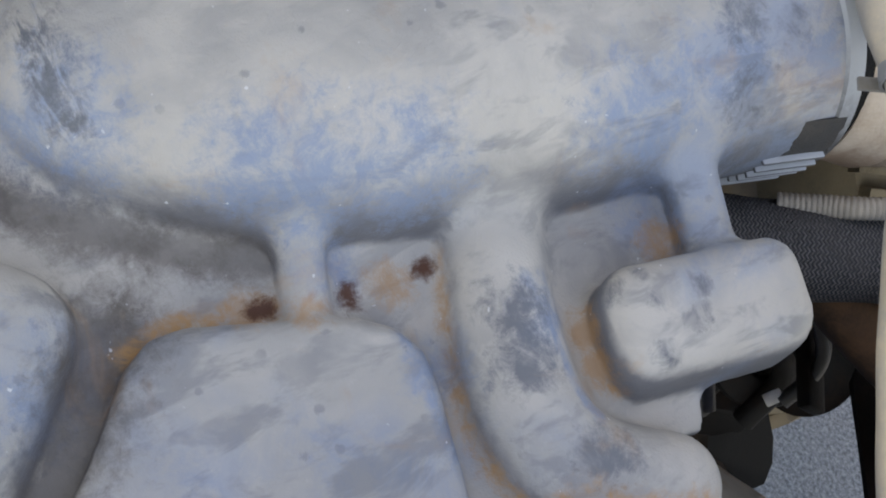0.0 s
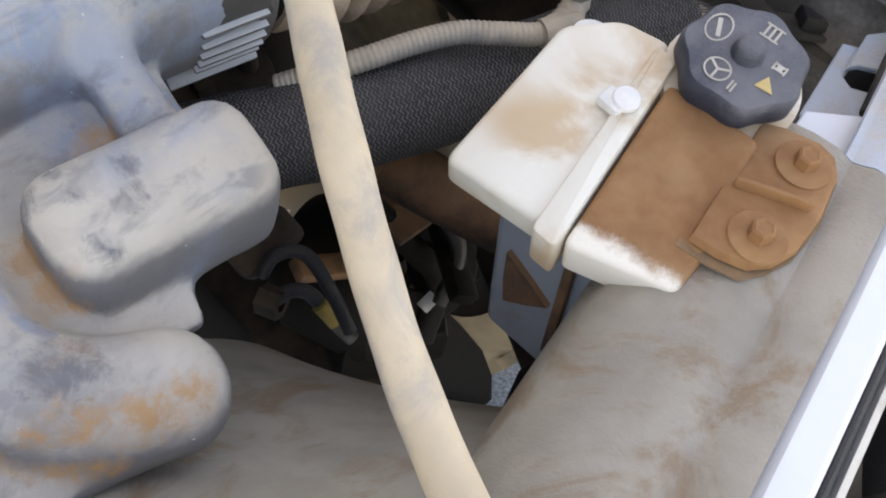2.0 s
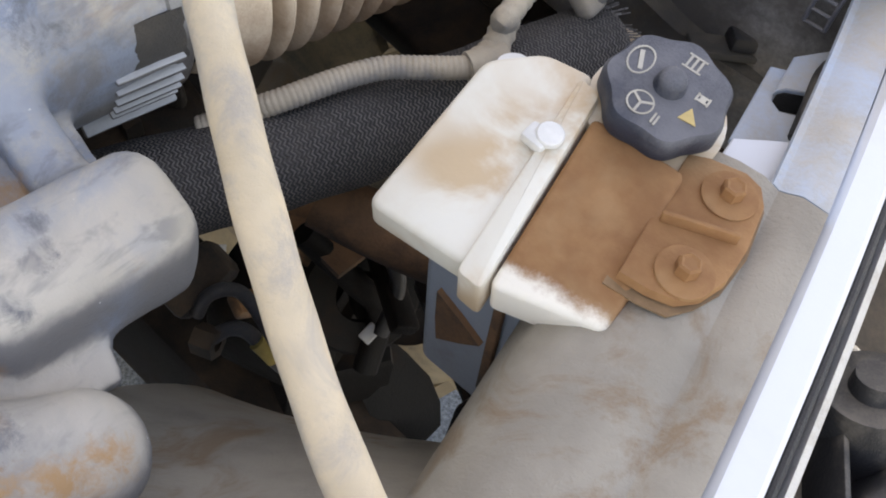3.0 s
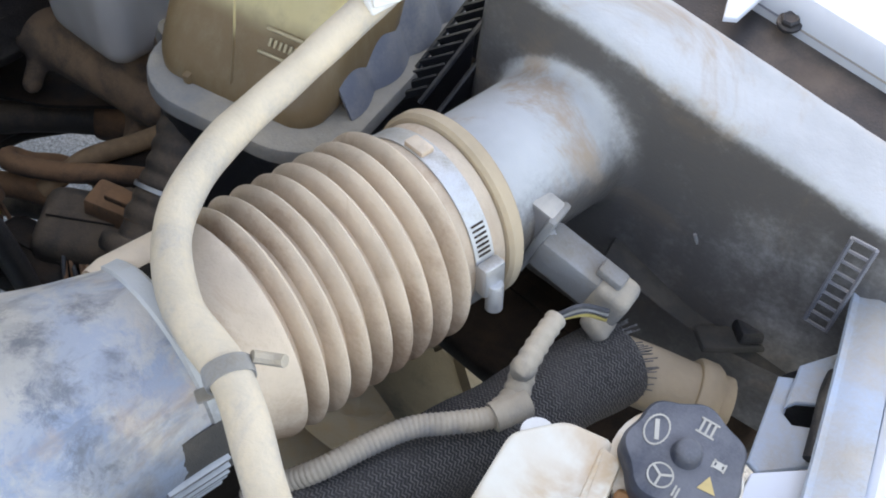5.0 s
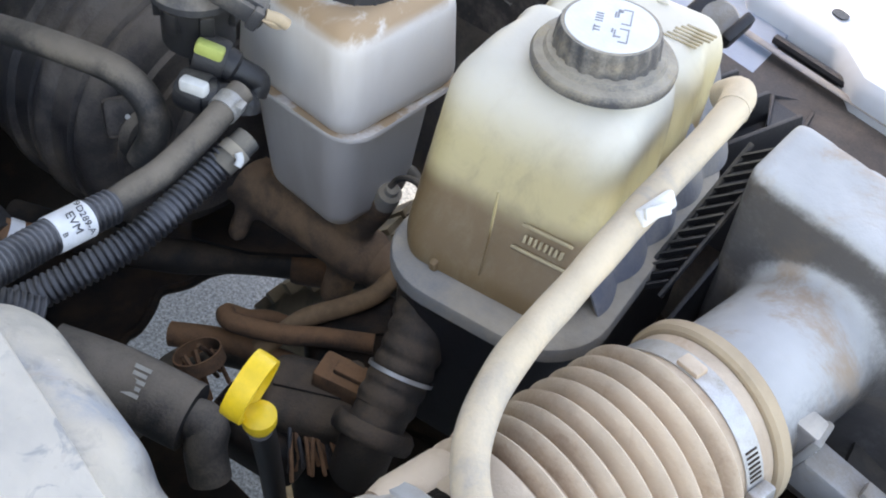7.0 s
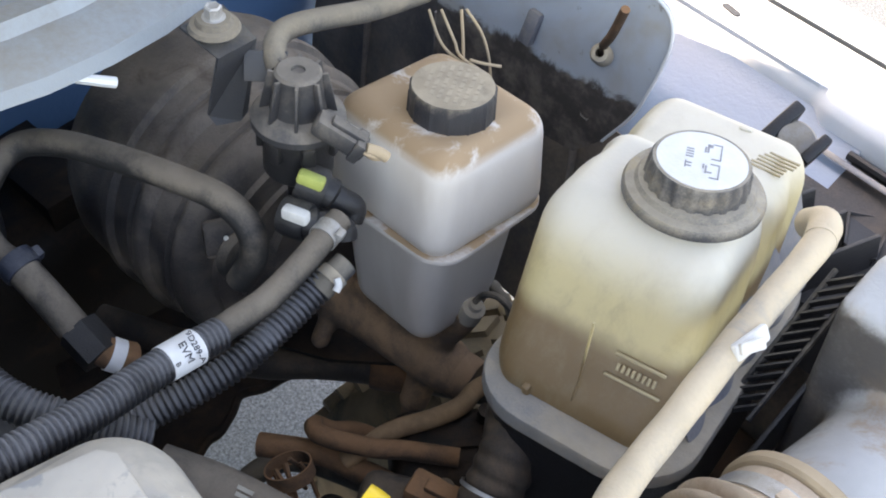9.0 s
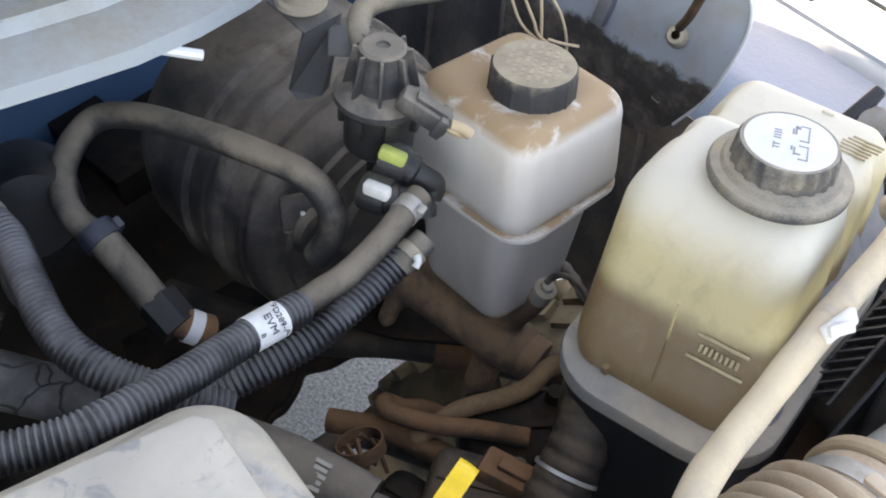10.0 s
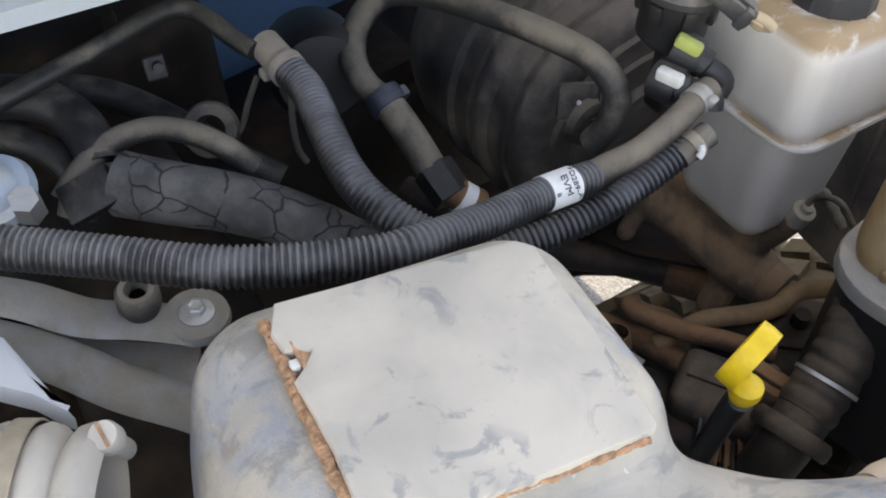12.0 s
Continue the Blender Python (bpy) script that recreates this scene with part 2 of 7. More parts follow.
def brake_plastic():
    """Frosted grey-white plastic, rust-brown dust lying on the top with wiped patches."""
    n = Nodes("frosted brake reservoir")
    z, up = n.axis(2), n.up()
    patch = n.ramp(n.noise(22, 5, 0.65, 0.4), 0.36, 0.50)
    on_top = n.math("MULTIPLY", n.ramp(up, 0.24, 0.66), patch)
    col = n.mix(n.ramp(n.noise(12, 4, 0.6, 0.3, (1, 1, 0.3)), 0.35, 0.7), (0.75, 0.70, 0.65), (0.64, 0.58, 0.525))
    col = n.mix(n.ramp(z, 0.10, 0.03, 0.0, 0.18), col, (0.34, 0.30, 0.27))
    col = n.mix(on_top, col, (0.43, 0.29, 0.175))
    return n.done(col, n.math("ADD", 0.36, n.math("MULTIPLY", on_top, 0.4)), 0.0, n.bump(n.noise(240, 4), 0.0002))


def pad_skin():
    """Pale cream skin of a felt pad: faint clouds, a few grey finger smudges, worn specks."""
    n = Nodes("pale felt pad skin")
    col = n.mix(n.ramp(n.noise(14, 4, 0.55, 0.3), 0.35, 0.70), (0.60, 0.545, 0.475), (0.47, 0.435, 0.39))
    smudge = n.math("MULTIPLY", n.ramp(n.noise(42, 4, 0.6, 0.7), 0.56, 0.66), n.ramp(n.noise(16, 3), 0.42, 0.56))
    col = n.mix(n.math("MULTIPLY", smudge, 0.72), col, (0.27, 0.275, 0.285))
    col = n.mix(n.ramp(n.noise(120, 3, 0.6), 0.66, 0.72, 0.0, 0.35), col, (0.46, 0.40, 0.34))
    return n.done(col, 0.85, 0.0, n.bump(n.math("ADD", n.noise(260, 3), n.math("MULTIPLY", n.noise(40, 3), 3.0)), 0.0004))


def reservoir_white():
    n = Nodes("white reservoir plastic")
    f = n.math("MULTIPLY", n.ramp(n.noise(19, 5, 0.6, 0.25), 0.36, 0.56), n.ramp(n.noise(11, 2), 0.36, 0.54, 0.20, 1.0))
    col = n.mix(n.math("MULTIPLY", f, 0.85), (0.76, 0.725, 0.63), (0.56, 0.37, 0.20))
    col = n.mix(n.ramp(n.noise(9, 3), 0.4, 0.8, 0, 0.25), col, (0.55, 0.47, 0.36))
    return n.done(col, 0.5, 0.0, n.bump(n.noise(200, 4), 0.0002))


def reservoir_brown():
    n = Nodes("silt on reservoir")
    col = n.mix(n.ramp(n.noise(40, 5, 0.6), 0.3, 0.75), (0.25, 0.112, 0.045), (0.36, 0.18, 0.078))
    col = n.mix(n.ramp(n.noise(13, 4, 0.6, 0.4), 0.45, 0.7, 0, 0.5), col, (0.40, 0.25, 0.13))
    edge = n.math("ADD", n.math("SUBTRACT", n.axis(1), n.math("MULTIPLY", n.axis(0), 0.16)), n.math("MULTIPLY", n.noise(45, 5, 0.7), 0.022))
    col = n.mix(n.ramp(edge, -0.019, -0.029), col, (0.84, 0.78, 0.67))
    return n.done(col, 0.85, 0.0, n.bump(n.noise(500, 3), 0.0003))


def corrugated(name, col, dust, amount):
    return dusty(name, col, dust, amount, 0.42, 60, 0.5, relief=0.0002)


def asphalt():
    n = Nodes("sunlit asphalt")
    v = n.add("ShaderNodeTexVoronoi", Vector=n.co, Scale=70.0)
    grit = n.ramp(n.noise(160, 4, 0.8), 0.3, 0.72)
    col = n.mix(grit, (0.10, 0.12, 0.14), (0.42, 0.48, 0.53))
    col = n.mix(n.ramp(n.noise(0.6, 4), 0.3, 0.8, 0.0, 0.3), col, (0.03, 0.042, 0.055))
    return n.done(col, 0.85, 0.0, n.bump(n.math("ADD", v.outputs[0], grit), 0.006))


def paint_white():
    n = Nodes("dusty white body paint")
    f = n.ramp(n.noise(7, 5, 0.65, 0.4), 0.45, 0.8, 0.0, 0.5)
    col = n.mix(f, (0.66, 0.69, 0.72), (0.50, 0.49, 0.46))
    return n.done(col, n.math("ADD", 0.28, n.math("MULTIPLY", f, 0.6)), 0.0, n.bump(n.noise(200, 3), 0.0001), Coat_Weight=0.3)


def dirty_plate():
    """Pale blue paint above, caked in dark brown dirt below a ragged line."""
    n = Nodes("dirt-caked pale blue paint")
    col = n.mix(n.ramp(n.noise(10, 4, 0.6, 0.4), 0.42, 0.72), (0.44, 0.50, 0.57), (0.40, 0.38, 0.35))
    line = n.math("ADD", n.axis(2), n.math("MULTIPLY", n.math("SUBTRACT", n.noise(26, 5, 0.7, 0.5), 0.5), 0.045))
    cake = n.ramp(line, 0.060, 0.050)
    dirt = n.mix(n.ramp(n.noise(38, 5, 0.7), 0.40, 0.72), (0.065, 0.057, 0.054), (0.19, 0.16, 0.14))
    col = n.mix(cake, col, dirt)
    col = n.mix(n.ramp(n.noise(55, 5, 0.7), 0.62, 0.70, 0.0, 0.5), col, (0.17, 0.13, 0.10))
    return n.done(col, n.math("ADD", 0.38, n.math("MULTIPLY", cake, 0.4)), 0.0, n.bump(n.math("ADD", cake, n.noise(200, 3)), 0.0006))


def woven():
    """Woven braided sleeve: herringbone columns of slanted strands, laid by the tube's own UV in metres."""
    n = Nodes("grey woven hose sleeve")
    uv = n.t.nodes.new("ShaderNodeUVMap").outputs[0]
    s = n.add("ShaderNodeSeparateXYZ", Vector=uv)
    u, v = s.outputs[0], s.outputs[1]
    col_w, pitch = 0.0021, 0.0024
    tri = n.math("PINGPONG", u, col_w)
    slant = n.math("ADD", v, n.math("MULTIPLY", tri, 0.8))
    slant = n.math("ADD", slant, n.math("MULTIPLY", n.noise(90, 3), 0.0016))
    strand = n.ramp(n.math("PINGPONG", slant, pitch / 2), pitch * 0.10, pitch * 0.42)
    strand = n.math("MULTIPLY", strand, n.ramp(n.noise(420, 2), 0.36, 0.56, 0.35, 1.0))
    col = n.mix(strand, (0.036, 0.034, 0.032), (0.185, 0.168, 0.155))
    col = n.mix(n.ramp(n.noise(24, 4), 0.38, 0.70, 0, 0.6), col, (0.115, 0.10, 0.088))
    return n.done(col, 0.85, 0.0, n.bump(strand, 0.0012))


def cracked():
    n = Nodes("cracked rubber")
    warp = n.t.nodes.new("ShaderNodeVectorMath")
    nz = n.add("ShaderNodeTexNoise", Vector=n.co, Scale=30.0, Detail=3.0)
    sc = n.t.nodes.new("ShaderNodeVectorMath")
    sc.operation = "SCALE"
    n.put(sc.inputs[0], nz.outputs["Color"])
    sc.inputs["Scale"].default_value = 0.02
    n.put(warp.inputs[0], n.co)
    n.put(warp.inputs[1], sc.outputs[0])
    v = n.add("ShaderNodeTexVoronoi", Vector=warp.outputs[0], Scale=34.0)
    v.feature = "DISTANCE_TO_EDGE"
    crack = n.math("MAXIMUM", n.ramp(v.outputs["Distance"], 0.0, 0.035), n.ramp(n.noise(22, 3), 0.50, 0.56))
    col = n.mix(n.ramp(n.noise(35, 5), 0.35, 0.7), (0.062, 0.061, 0.062), (0.14, 0.135, 0.132))
    col = n.mix(crack, (0.02, 0.019, 0.018), col)
    return n.done(col, 0.85, 0.0, n.bump(crack, 0.0008))


def plain(name, col, rough=0.5, metal=0.0, vary=0.25, scale=60.0, **more):
    n = Nodes(name)
    f = n.ramp(n.noise(scale, 5, 0.65), 0.3, 0.75)
    return n.done(n.mix(f, tuple(c * (1 - vary) for c in col), tuple(min(1, c * (1 + vary)) for c in col)),
                  rough, metal, n.bump(n.noise(scale * 6, 3), 0.0002), **more)


M = dict(
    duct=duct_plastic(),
    pad=pad_skin(),
    felt=plain("torn brown felt edge", (0.45, 0.25, 0.15), 0.95, 0, 0.4, 150),
    bellows=dusty("dusty bellows rubber", (0.30, 0.18, 0.11), (0.60, 0.525, 0.465), 0.72, 0.6, 26, 0.35, spots=0.40, spot_col=(0.36, 0.21, 0.12)),
    pipe=dusty("dusty pale hose", (0.34, 0.315, 0.285), (0.60, 0.535, 0.45), 0.62, 0.55, 24, 0.25, spots=0.5, spot_col=(0.26, 0.265, 0.285)),
    collar=dusty("tan rubber collar", (0.28, 0.24, 0.2), (0.45, 0.38, 0.3), 0.8, 0.6, 30, 0.3),
    psl=dusty("bluish reservoir plastic", (0.25, 0.29, 0.33), (0.22, 0.13, 0.075), 0.30, 0.45, 12, 0.0),
    bottle=bottle_plastic(), brake=brake_plastic(), psw=reservoir_white(), psb=reservoir_brown(),
    black=dusty("dusty black plastic", (0.018, 0.018, 0.02), (0.20, 0.19, 0.18), 0.30, 0.42, 45, 0.25),
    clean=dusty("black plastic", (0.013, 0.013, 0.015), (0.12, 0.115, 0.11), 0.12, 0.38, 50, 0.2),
    # top-heavy bluish dust also carries the lid's skylight in its colour
    airbox=dusty("dusted air box plastic with painted skylight", (0.095, 0.088, 0.084), (0.43, 0.475, 0.55), 0.46, 0.36, 16, 0.66, spots=0.7, spot_col=(0.35, 0.23, 0.13)),
    loom=corrugated("corrugated black tube", (0.022, 0.022, 0.025), (0.15, 0.165, 0.205), 0.34),
    rubber=dusty("dusty black rubber", (0.027, 0.026, 0.026), (0.21, 0.19, 0.175), 0.48, 0.6, 40, 0.35),
    booster=dusty("dull black booster paint", (0.040, 0.036, 0.037), (0.205, 0.185, 0.18), 0.54, 0.36, 40, 0.25, relief=0.0010, spots=0.6, spot_col=(0.085, 0.06, 0.045)),
    brown=dusty("silt-brown metal", (0.045, 0.029, 0.021), (0.26, 0.145, 0.085), 0.54, 0.7, 40, 0.3),
    dark=dusty("oily dark metal", (0.011, 0.009, 0.008), (0.075, 0.050, 0.037), 0.38, 0.55, 40, 0.2, Specular_IOR_Level=0.25),
    alu=dusty("dull cast aluminium", (0.30, 0.30, 0.30), (0.27, 0.255, 0.235), 0.5, 0.5, 40, 0.2, metal=0.25),
    steel=dusty("zinc steel", (0.55, 0.55, 0.55), (0.42, 0.40, 0.37), 0.35, 0.35, 60, 0.2, metal=0.7),
    paint=paint_white(),
    # body paint darkened to blue: the inner wing's shade is in the colour
    wing_shade=dusty("wing paint with painted blue shade", (0.27, 0.34, 0.43), (0.31, 0.30, 0.29), 0.26, 0.32, 12, 0.15),
    mcm=dusty("brown dusted casting", (0.085, 0.062, 0.050), (0.35, 0.235, 0.165), 0.60, 0.7, 40, 0.3),
    paintb=dusty("pale blue dusty paint", (0.40, 0.49, 0.59), (0.46, 0.45, 0.43), 0.42, 0.4, 26, 0.2),
    cowlm=dusty("weathered cowl paint", (0.30, 0.345, 0.385), (0.25, 0.25, 0.245), 0.36, 0.30, 12, 0.25, spots=0.75, spot_col=(0.12, 0.15, 0.18)),
    lipm=dusty("clear dusty plastic", (0.20, 0.195, 0.19), (0.37, 0.345, 0.315), 0.5, 0.35, 40, 0.2),
    yellow=plain("yellow plastic", (0.78, 0.50, 0.02), 0.45, 0, 0.12, 90),
    green=plain("lime tag", (0.42, 0.47, 0.13), 0.5, 0, 0.1),
    white=plain("off-white plastic", (0.70, 0.69, 0.66), 0.5, 0, 0.1),
    label=plain("paper label", (0.72, 0.72, 0.72), 0.6, 0, 0.06),
    ink=plain("label ink", (0.05, 0.05, 0.055), 0.6, 0, 0.1),
    pale=plain("pale print", (0.45, 0.42, 0.36), 0.7, 0, 0.15),
    amber=plain("amber print", (0.55, 0.40, 0.17), 0.7, 0, 0.15),
    plate=dirty_plate(),
    greyhose=dusty("grey dusted hose", (0.06, 0.062, 0.066), (0.25, 0.235, 0.215), 0.55, 0.5, 30, 0.3),
    woven=woven(), cracked=cracked(), asphalt=asphalt(),
    cap=dusty("blue-grey dusted cap", (0.020, 0.027, 0.045), (0.14, 0.155, 0.20), 0.36, 0.45, 50, 0.35),
    capw=dusty("worn dusty black cap", (0.060, 0.063, 0.070), (0.40, 0.385, 0.36), 0.42, 0.30, 38, 0.30, spots=0.5, spot_col=(0.46, 0.34, 0.17)),
    capb=dusty("worn black cap", (0.030, 0.031, 0.037), (0.42, 0.38, 0.33), 0.20, 0.45, 60, 0.62),
    shroud=dusty("dusted fan shroud", (0.10, 0.10, 0.10), (0.33, 0.325, 0.315), 0.66, 0.55, 26, 0.42, relief=0.0008, spots=0.75, spot_col=(0.24, 0.155, 0.09)),
    silt=plain("brown silt", (0.27, 0.165, 0.09), 0.9, 0, 0.2, 60),
    wrap=dusty("dusty cloth tape", (0.25, 0.24, 0.225), (0.46, 0.42, 0.37), 0.6, 0.8, 60, 0.3),
    wire=plain("brown wire", (0.30, 0.16, 0.09), 0.6, 0, 0.3),
    wiredark=plain("dark wire", (0.05, 0.05, 0.055), 0.5, 0, 0.3),
    wirey=plain("yellow wire", (0.45, 0.34, 0.10), 0.6, 0, 0.2),
    bracket=dusty("dark painted steel", (0.055, 0.058, 0.066), (0.17, 0.16, 0.15), 0.35, 0.45, 40, 0.2),
    tray=dusty("dusty brown-black tray", (0.028, 0.026, 0.026), (0.13, 0.115, 0.11), 0.34, 0.5, 30, 0.2),
    neck=dusty("dusty dark brown rubber", (0.024, 0.020, 0.018), (0.13, 0.10, 0.08), 0.45, 0.6, 40, 0.3),
    apron=dusty("dirty brown-grey apron", (0.085, 0.08, 0.082), (0.30, 0.27, 0.26), 0.58, 0.6, 16, 0.1, spots=0.5, spot_col=(0.10, 0.07, 0.05)),
    valve=dusty("grey-black valve plastic", (0.040, 0.041, 0.046), (0.24, 0.23, 0.23), 0.42, 0.45, 60, 0.35),
    # near-black copy of the dark metal: deep shade put into the colour
    pit=dusty("dark metal with painted deep shade", (0.007, 0.006, 0.0055), (0.030, 0.018, 0.013), 0.30, 0.55, 40, 0.2, Specular_IOR_Level=0.12),
    mud=dusty("dried grey-brown mud", (0.06, 0.055, 0.05), (0.125, 0.115, 0.105), 0.5, 0.85, 70, 0.1, relief=0.0015),
    relief=plain("moulded pale plastic", (0.44, 0.35, 0.21), 0.5, 0, 0.1),
    washed=plain("washed-out print", (0.30, 0.30, 0.32), 0.6, 0, 0.1),
    shelfm=dusty("pinkish grey dusty metal", (0.22, 0.20, 0.19), (0.40, 0.36, 0.34), 0.6, 0.7, 30, 0.2),
    guard=dusty("bluish clouded plastic", (0.16, 0.165, 0.19), (0.40, 0.385, 0.37), 0.42, 0.3, 26, 0.2),
    tyre=dusty("tyre rubber", (0.03, 0.03, 0.03), (0.27, 0.235, 0.19), 0.75, 0.75, 30, 0.05),
    rim=dusty("dirty wheel steel", (0.2, 0.18, 0.16), (0.22, 0.17, 0.12), 0.5, 0.6, 30, 0.1),
    # pale body paint coloured dark blue to hold the firewall's shade
    navy=dusty("body paint with painted deep blue shade", (0.085, 0.19, 0.34), (0.14, 0.18, 0.23), 0.2, 0.4, 10, 0.2),
    hoodm=plain("white hood paint", (0.55, 0.56, 0.57), 0.4, 0, 0.08, 8),
)


# ---- mesh helpers (all take world metres) ----
def thing(name, at, label, category, group="", kind=""):
    ob = new(name)
    ob.empty_display_size = 0.02
    ob.location = at
    return tagged(ob, label, category, group, kind)


def base_of(ob):
    while ob.parent:
        ob = ob.parent
    return Vector(ob.location)


def part(name, bm, material, parent, label="", smooth=True, sharp=38.0):
    """Links a bmesh given in world metres as one mesh object under a thing or a part."""
    me = bpy.data.meshes.new(name)
    bmesh.ops.translate(bm, verts=bm.verts, vec=-base_of(parent))
    for f in bm.faces:
        f.smooth = smooth
    if smooth and sharp < 180:
        lim = radians(sharp)
        for e in bm.edges:
            if len(e.link_faces) == 2 and e.calc_face_angle(0) > lim:
                e.smooth = False
    bm.to_mesh(me)
    bm.free()
    me.materials.append(material)
    ob = new(name, me)
    ob.parent = parent
    return tagged(ob, label) if label else ob


def solo(name, bm, material, at, label, category, group="", kind="", smooth=True, sharp=38.0):
    """A thing that is one mesh."""
    me = bpy.data.meshes.new(name)
    bmesh.ops.translate(bm, verts=bm.verts, vec=-Vector(at))
    for f in bm.faces:
        f.smooth = smooth
    for e in bm.edges:
        if smooth and len(e.link_faces) == 2 and e.calc_face_angle(0) > radians(sharp):
            e.smooth = False
    bm.to_mesh(me)
    bm.free()
    me.materials.append(material)
    ob = new(name, me)
    ob.location = at
    return tagged(ob, label, category, group, kind)


def frame_of(direction, up=(0, 0, 1)):
    """Rotation whose z axis runs along direction."""
    z = Vector(direction).normalized()
    u = Vector(up)
    if abs(z.dot(u)) > 0.98:
        u = Vector((1, 0, 0))
    x = u.cross(z).normalized()
    return Matrix((x, z.cross(x), z)).transposed()


def at(p, direction=(0, 0, 1), up=(0, 1, 0)):
    return Matrix.Translation(p) @ frame_of(direction, up).to_4x4()


def smooth_path(pts, n):
    """Catmull-Rom through the control points, n samples even in length."""
    P = np.array(pts, float)
    P = np.vstack([2 * P[0] - P[1], P, 2 * P[-1] - P[-2]])
    out = []
    for i in range(1, len(P) - 2):
        for u in np.linspace(0, 1, 24, endpoint=False):
            a, b, c, e = P[i - 1], P[i], P[i + 1], P[i + 2]
            out.append(0.5 * (2 * b + (c - a) * u + (2 * a - 5 * b + 4 * c - e) * u * u + (3 * b - a - 3 * c + e) * u ** 3))
    out.append(P[-2])
    out = np.array(out)
    s = np.concatenate([[0], np.cumsum(np.linalg.norm(np.diff(out, axis=0), axis=1))])
    q = np.linspace(0, s[-1], n)
    return np.stack([np.interp(q, s, out[:, k]) for k in range(3)], 1), s[-1]


def tube(pts, radius, n=48, sides=14, caps=True, flat=1.0, uv=0.0, bm=None):
    """Tube along a smooth path; radius is a number or a function of (share of the way, metres). uv: girth to lay a UV map by."""
    bm = bm or bmesh.new()
    c, length = smooth_path(pts, n)
    tan = np.gradient(c, axis=0)
    tan /= np.linalg.norm(tan, axis=1)[:, None]
    ref = np.array([0.0, 0.0, 1.0]) if abs(tan[0][2]) < 0.9 else np.array([1.0, 0, 0])
    rings = []
    nrm = ref - tan[0] * ref.dot(tan[0])
    for i in range(n):
        nrm = nrm - tan[i] * nrm.dot(tan[i])
        nrm /= np.linalg.norm(nrm)
        b = np.cross(tan[i], nrm)
        s = i / (n - 1)
        r = radius(s, s * length) if callable(radius) else radius
        rings.append([bm.verts.new(c[i] + r * (math.cos(a) * b + flat * math.sin(a) * nrm)) for a in np.linspace(0, 2 * math.pi, sides, endpoint=False)])
    lay = bm.loops.layers.uv.verify() if uv else None
    for i, (a, b) in enumerate(zip(rings[:-1], rings[1:])):
        for k in range(sides):
            f = bm.faces.new((a[k], a[(k + 1) % sides], b[(k + 1) % sides], b[k]))
            if uv:
                for loop, (di, dk) in zip(f.loops, ((0, 0), (0, 1), (1, 1), (1, 0))):
                    loop[lay].uv = ((k + dk) / sides * uv, (i + di) / (n - 1) * length)
    if caps:
        bm.faces.new(rings[0][::-1])
        bm.faces.new(rings[-1])
    return bm


def ribbed(r, pitch, depth):
    return lambda s, d: r - depth * (0.5 - 0.5 * math.cos(2 * math.pi * d / pitch)) ** 1.5


def lathe(profile, m, sides=32, bm=None, wave=None):
    """Profile of (radius, height) turned round the z axis of m; wave(angle, i) scales a ring."""
    bm = bm or bmesh.new()
    rings = []
    for i, (r, z) in enumerate(profile):
        if r < 1e-6:
            rings.append([bm.verts.new(m @ Vector((0, 0, z)))])
        else:
            rings.append([bm.verts.new(m @ Vector((r * (wave(a, i) if wave else 1) * math.cos(a), r * (wave(a, i) if wave else 1) * math.sin(a), z)))
                          for a in np.linspace(0, 2 * math.pi, sides, endpoint=False)])
    for a, b in zip(rings[:-1], rings[1:]):
        for k in range(sides):
            k2 = (k + 1) % sides
            if len(a) == 1 and len(b) > 1:
                bm.faces.new((a[0], b[k2], b[k]))
            elif len(b) == 1 and len(a) > 1:
                bm.faces.new((a[k], a[k2], b[0]))
            elif len(a) > 1:
                bm.faces.new((a[k], a[k2], b[k2], b[k]))
    return bm


def box(m, size, bevel=0.002, seg=2, taper=1.0, bm=None):
    """Bevelled box centred on m; taper scales its lower (-z) face."""
    own = bmesh.new()
    bmesh.ops.create_cube(own, size=1.0)
    for v in own.verts:
        k = taper if v.co.z < 0 else 1.0
        v.co = Vector((v.co.x * size[0] * k, v.co.y * size[1] * k, v.co.z * size[2]))
    if bevel > 0:
        bmesh.ops.bevel(own, geom=own.edges[:], offset=bevel, segments=seg, profile=0.5, affect="EDGES")
    bmesh.ops.transform(own, matrix=m, verts=own.verts)
    return own if bm is None else join(bm, own)


def join(bm, other):
    me = bpy.data.meshes.new("tmp")
    other.to_mesh(me)
    other.free()
    bm.from_mesh(me)
    bpy.data.meshes.remove(me)
    return bm


def slab(outline, m, z0, z1, bevel=0.0, seg=2):
    """A flat outline, in m's plane, given thickness."""
    bm = bmesh.new()
    lo = [bm.verts.new(m @ Vector((x, y, z0))) for x, y in outline]
    hi = [bm.verts.new(m @ Vector((x, y, z1))) for x, y in outline]
    bm.faces.new(lo[::-1])
    top = bm.faces.new(hi)
    n = len(outline)
    for i in range(n):
        bm.faces.new((lo[i], lo[(i + 1) % n], hi[(i + 1) % n], hi[i]))
    bmesh.ops.recalc_face_normals(bm, faces=bm.faces)
    if bevel > 0:
        bmesh.ops.bevel(bm, geom=list(top.edges), offset=bevel, segments=seg, profile=0.5, affect="EDGES")
    return bm


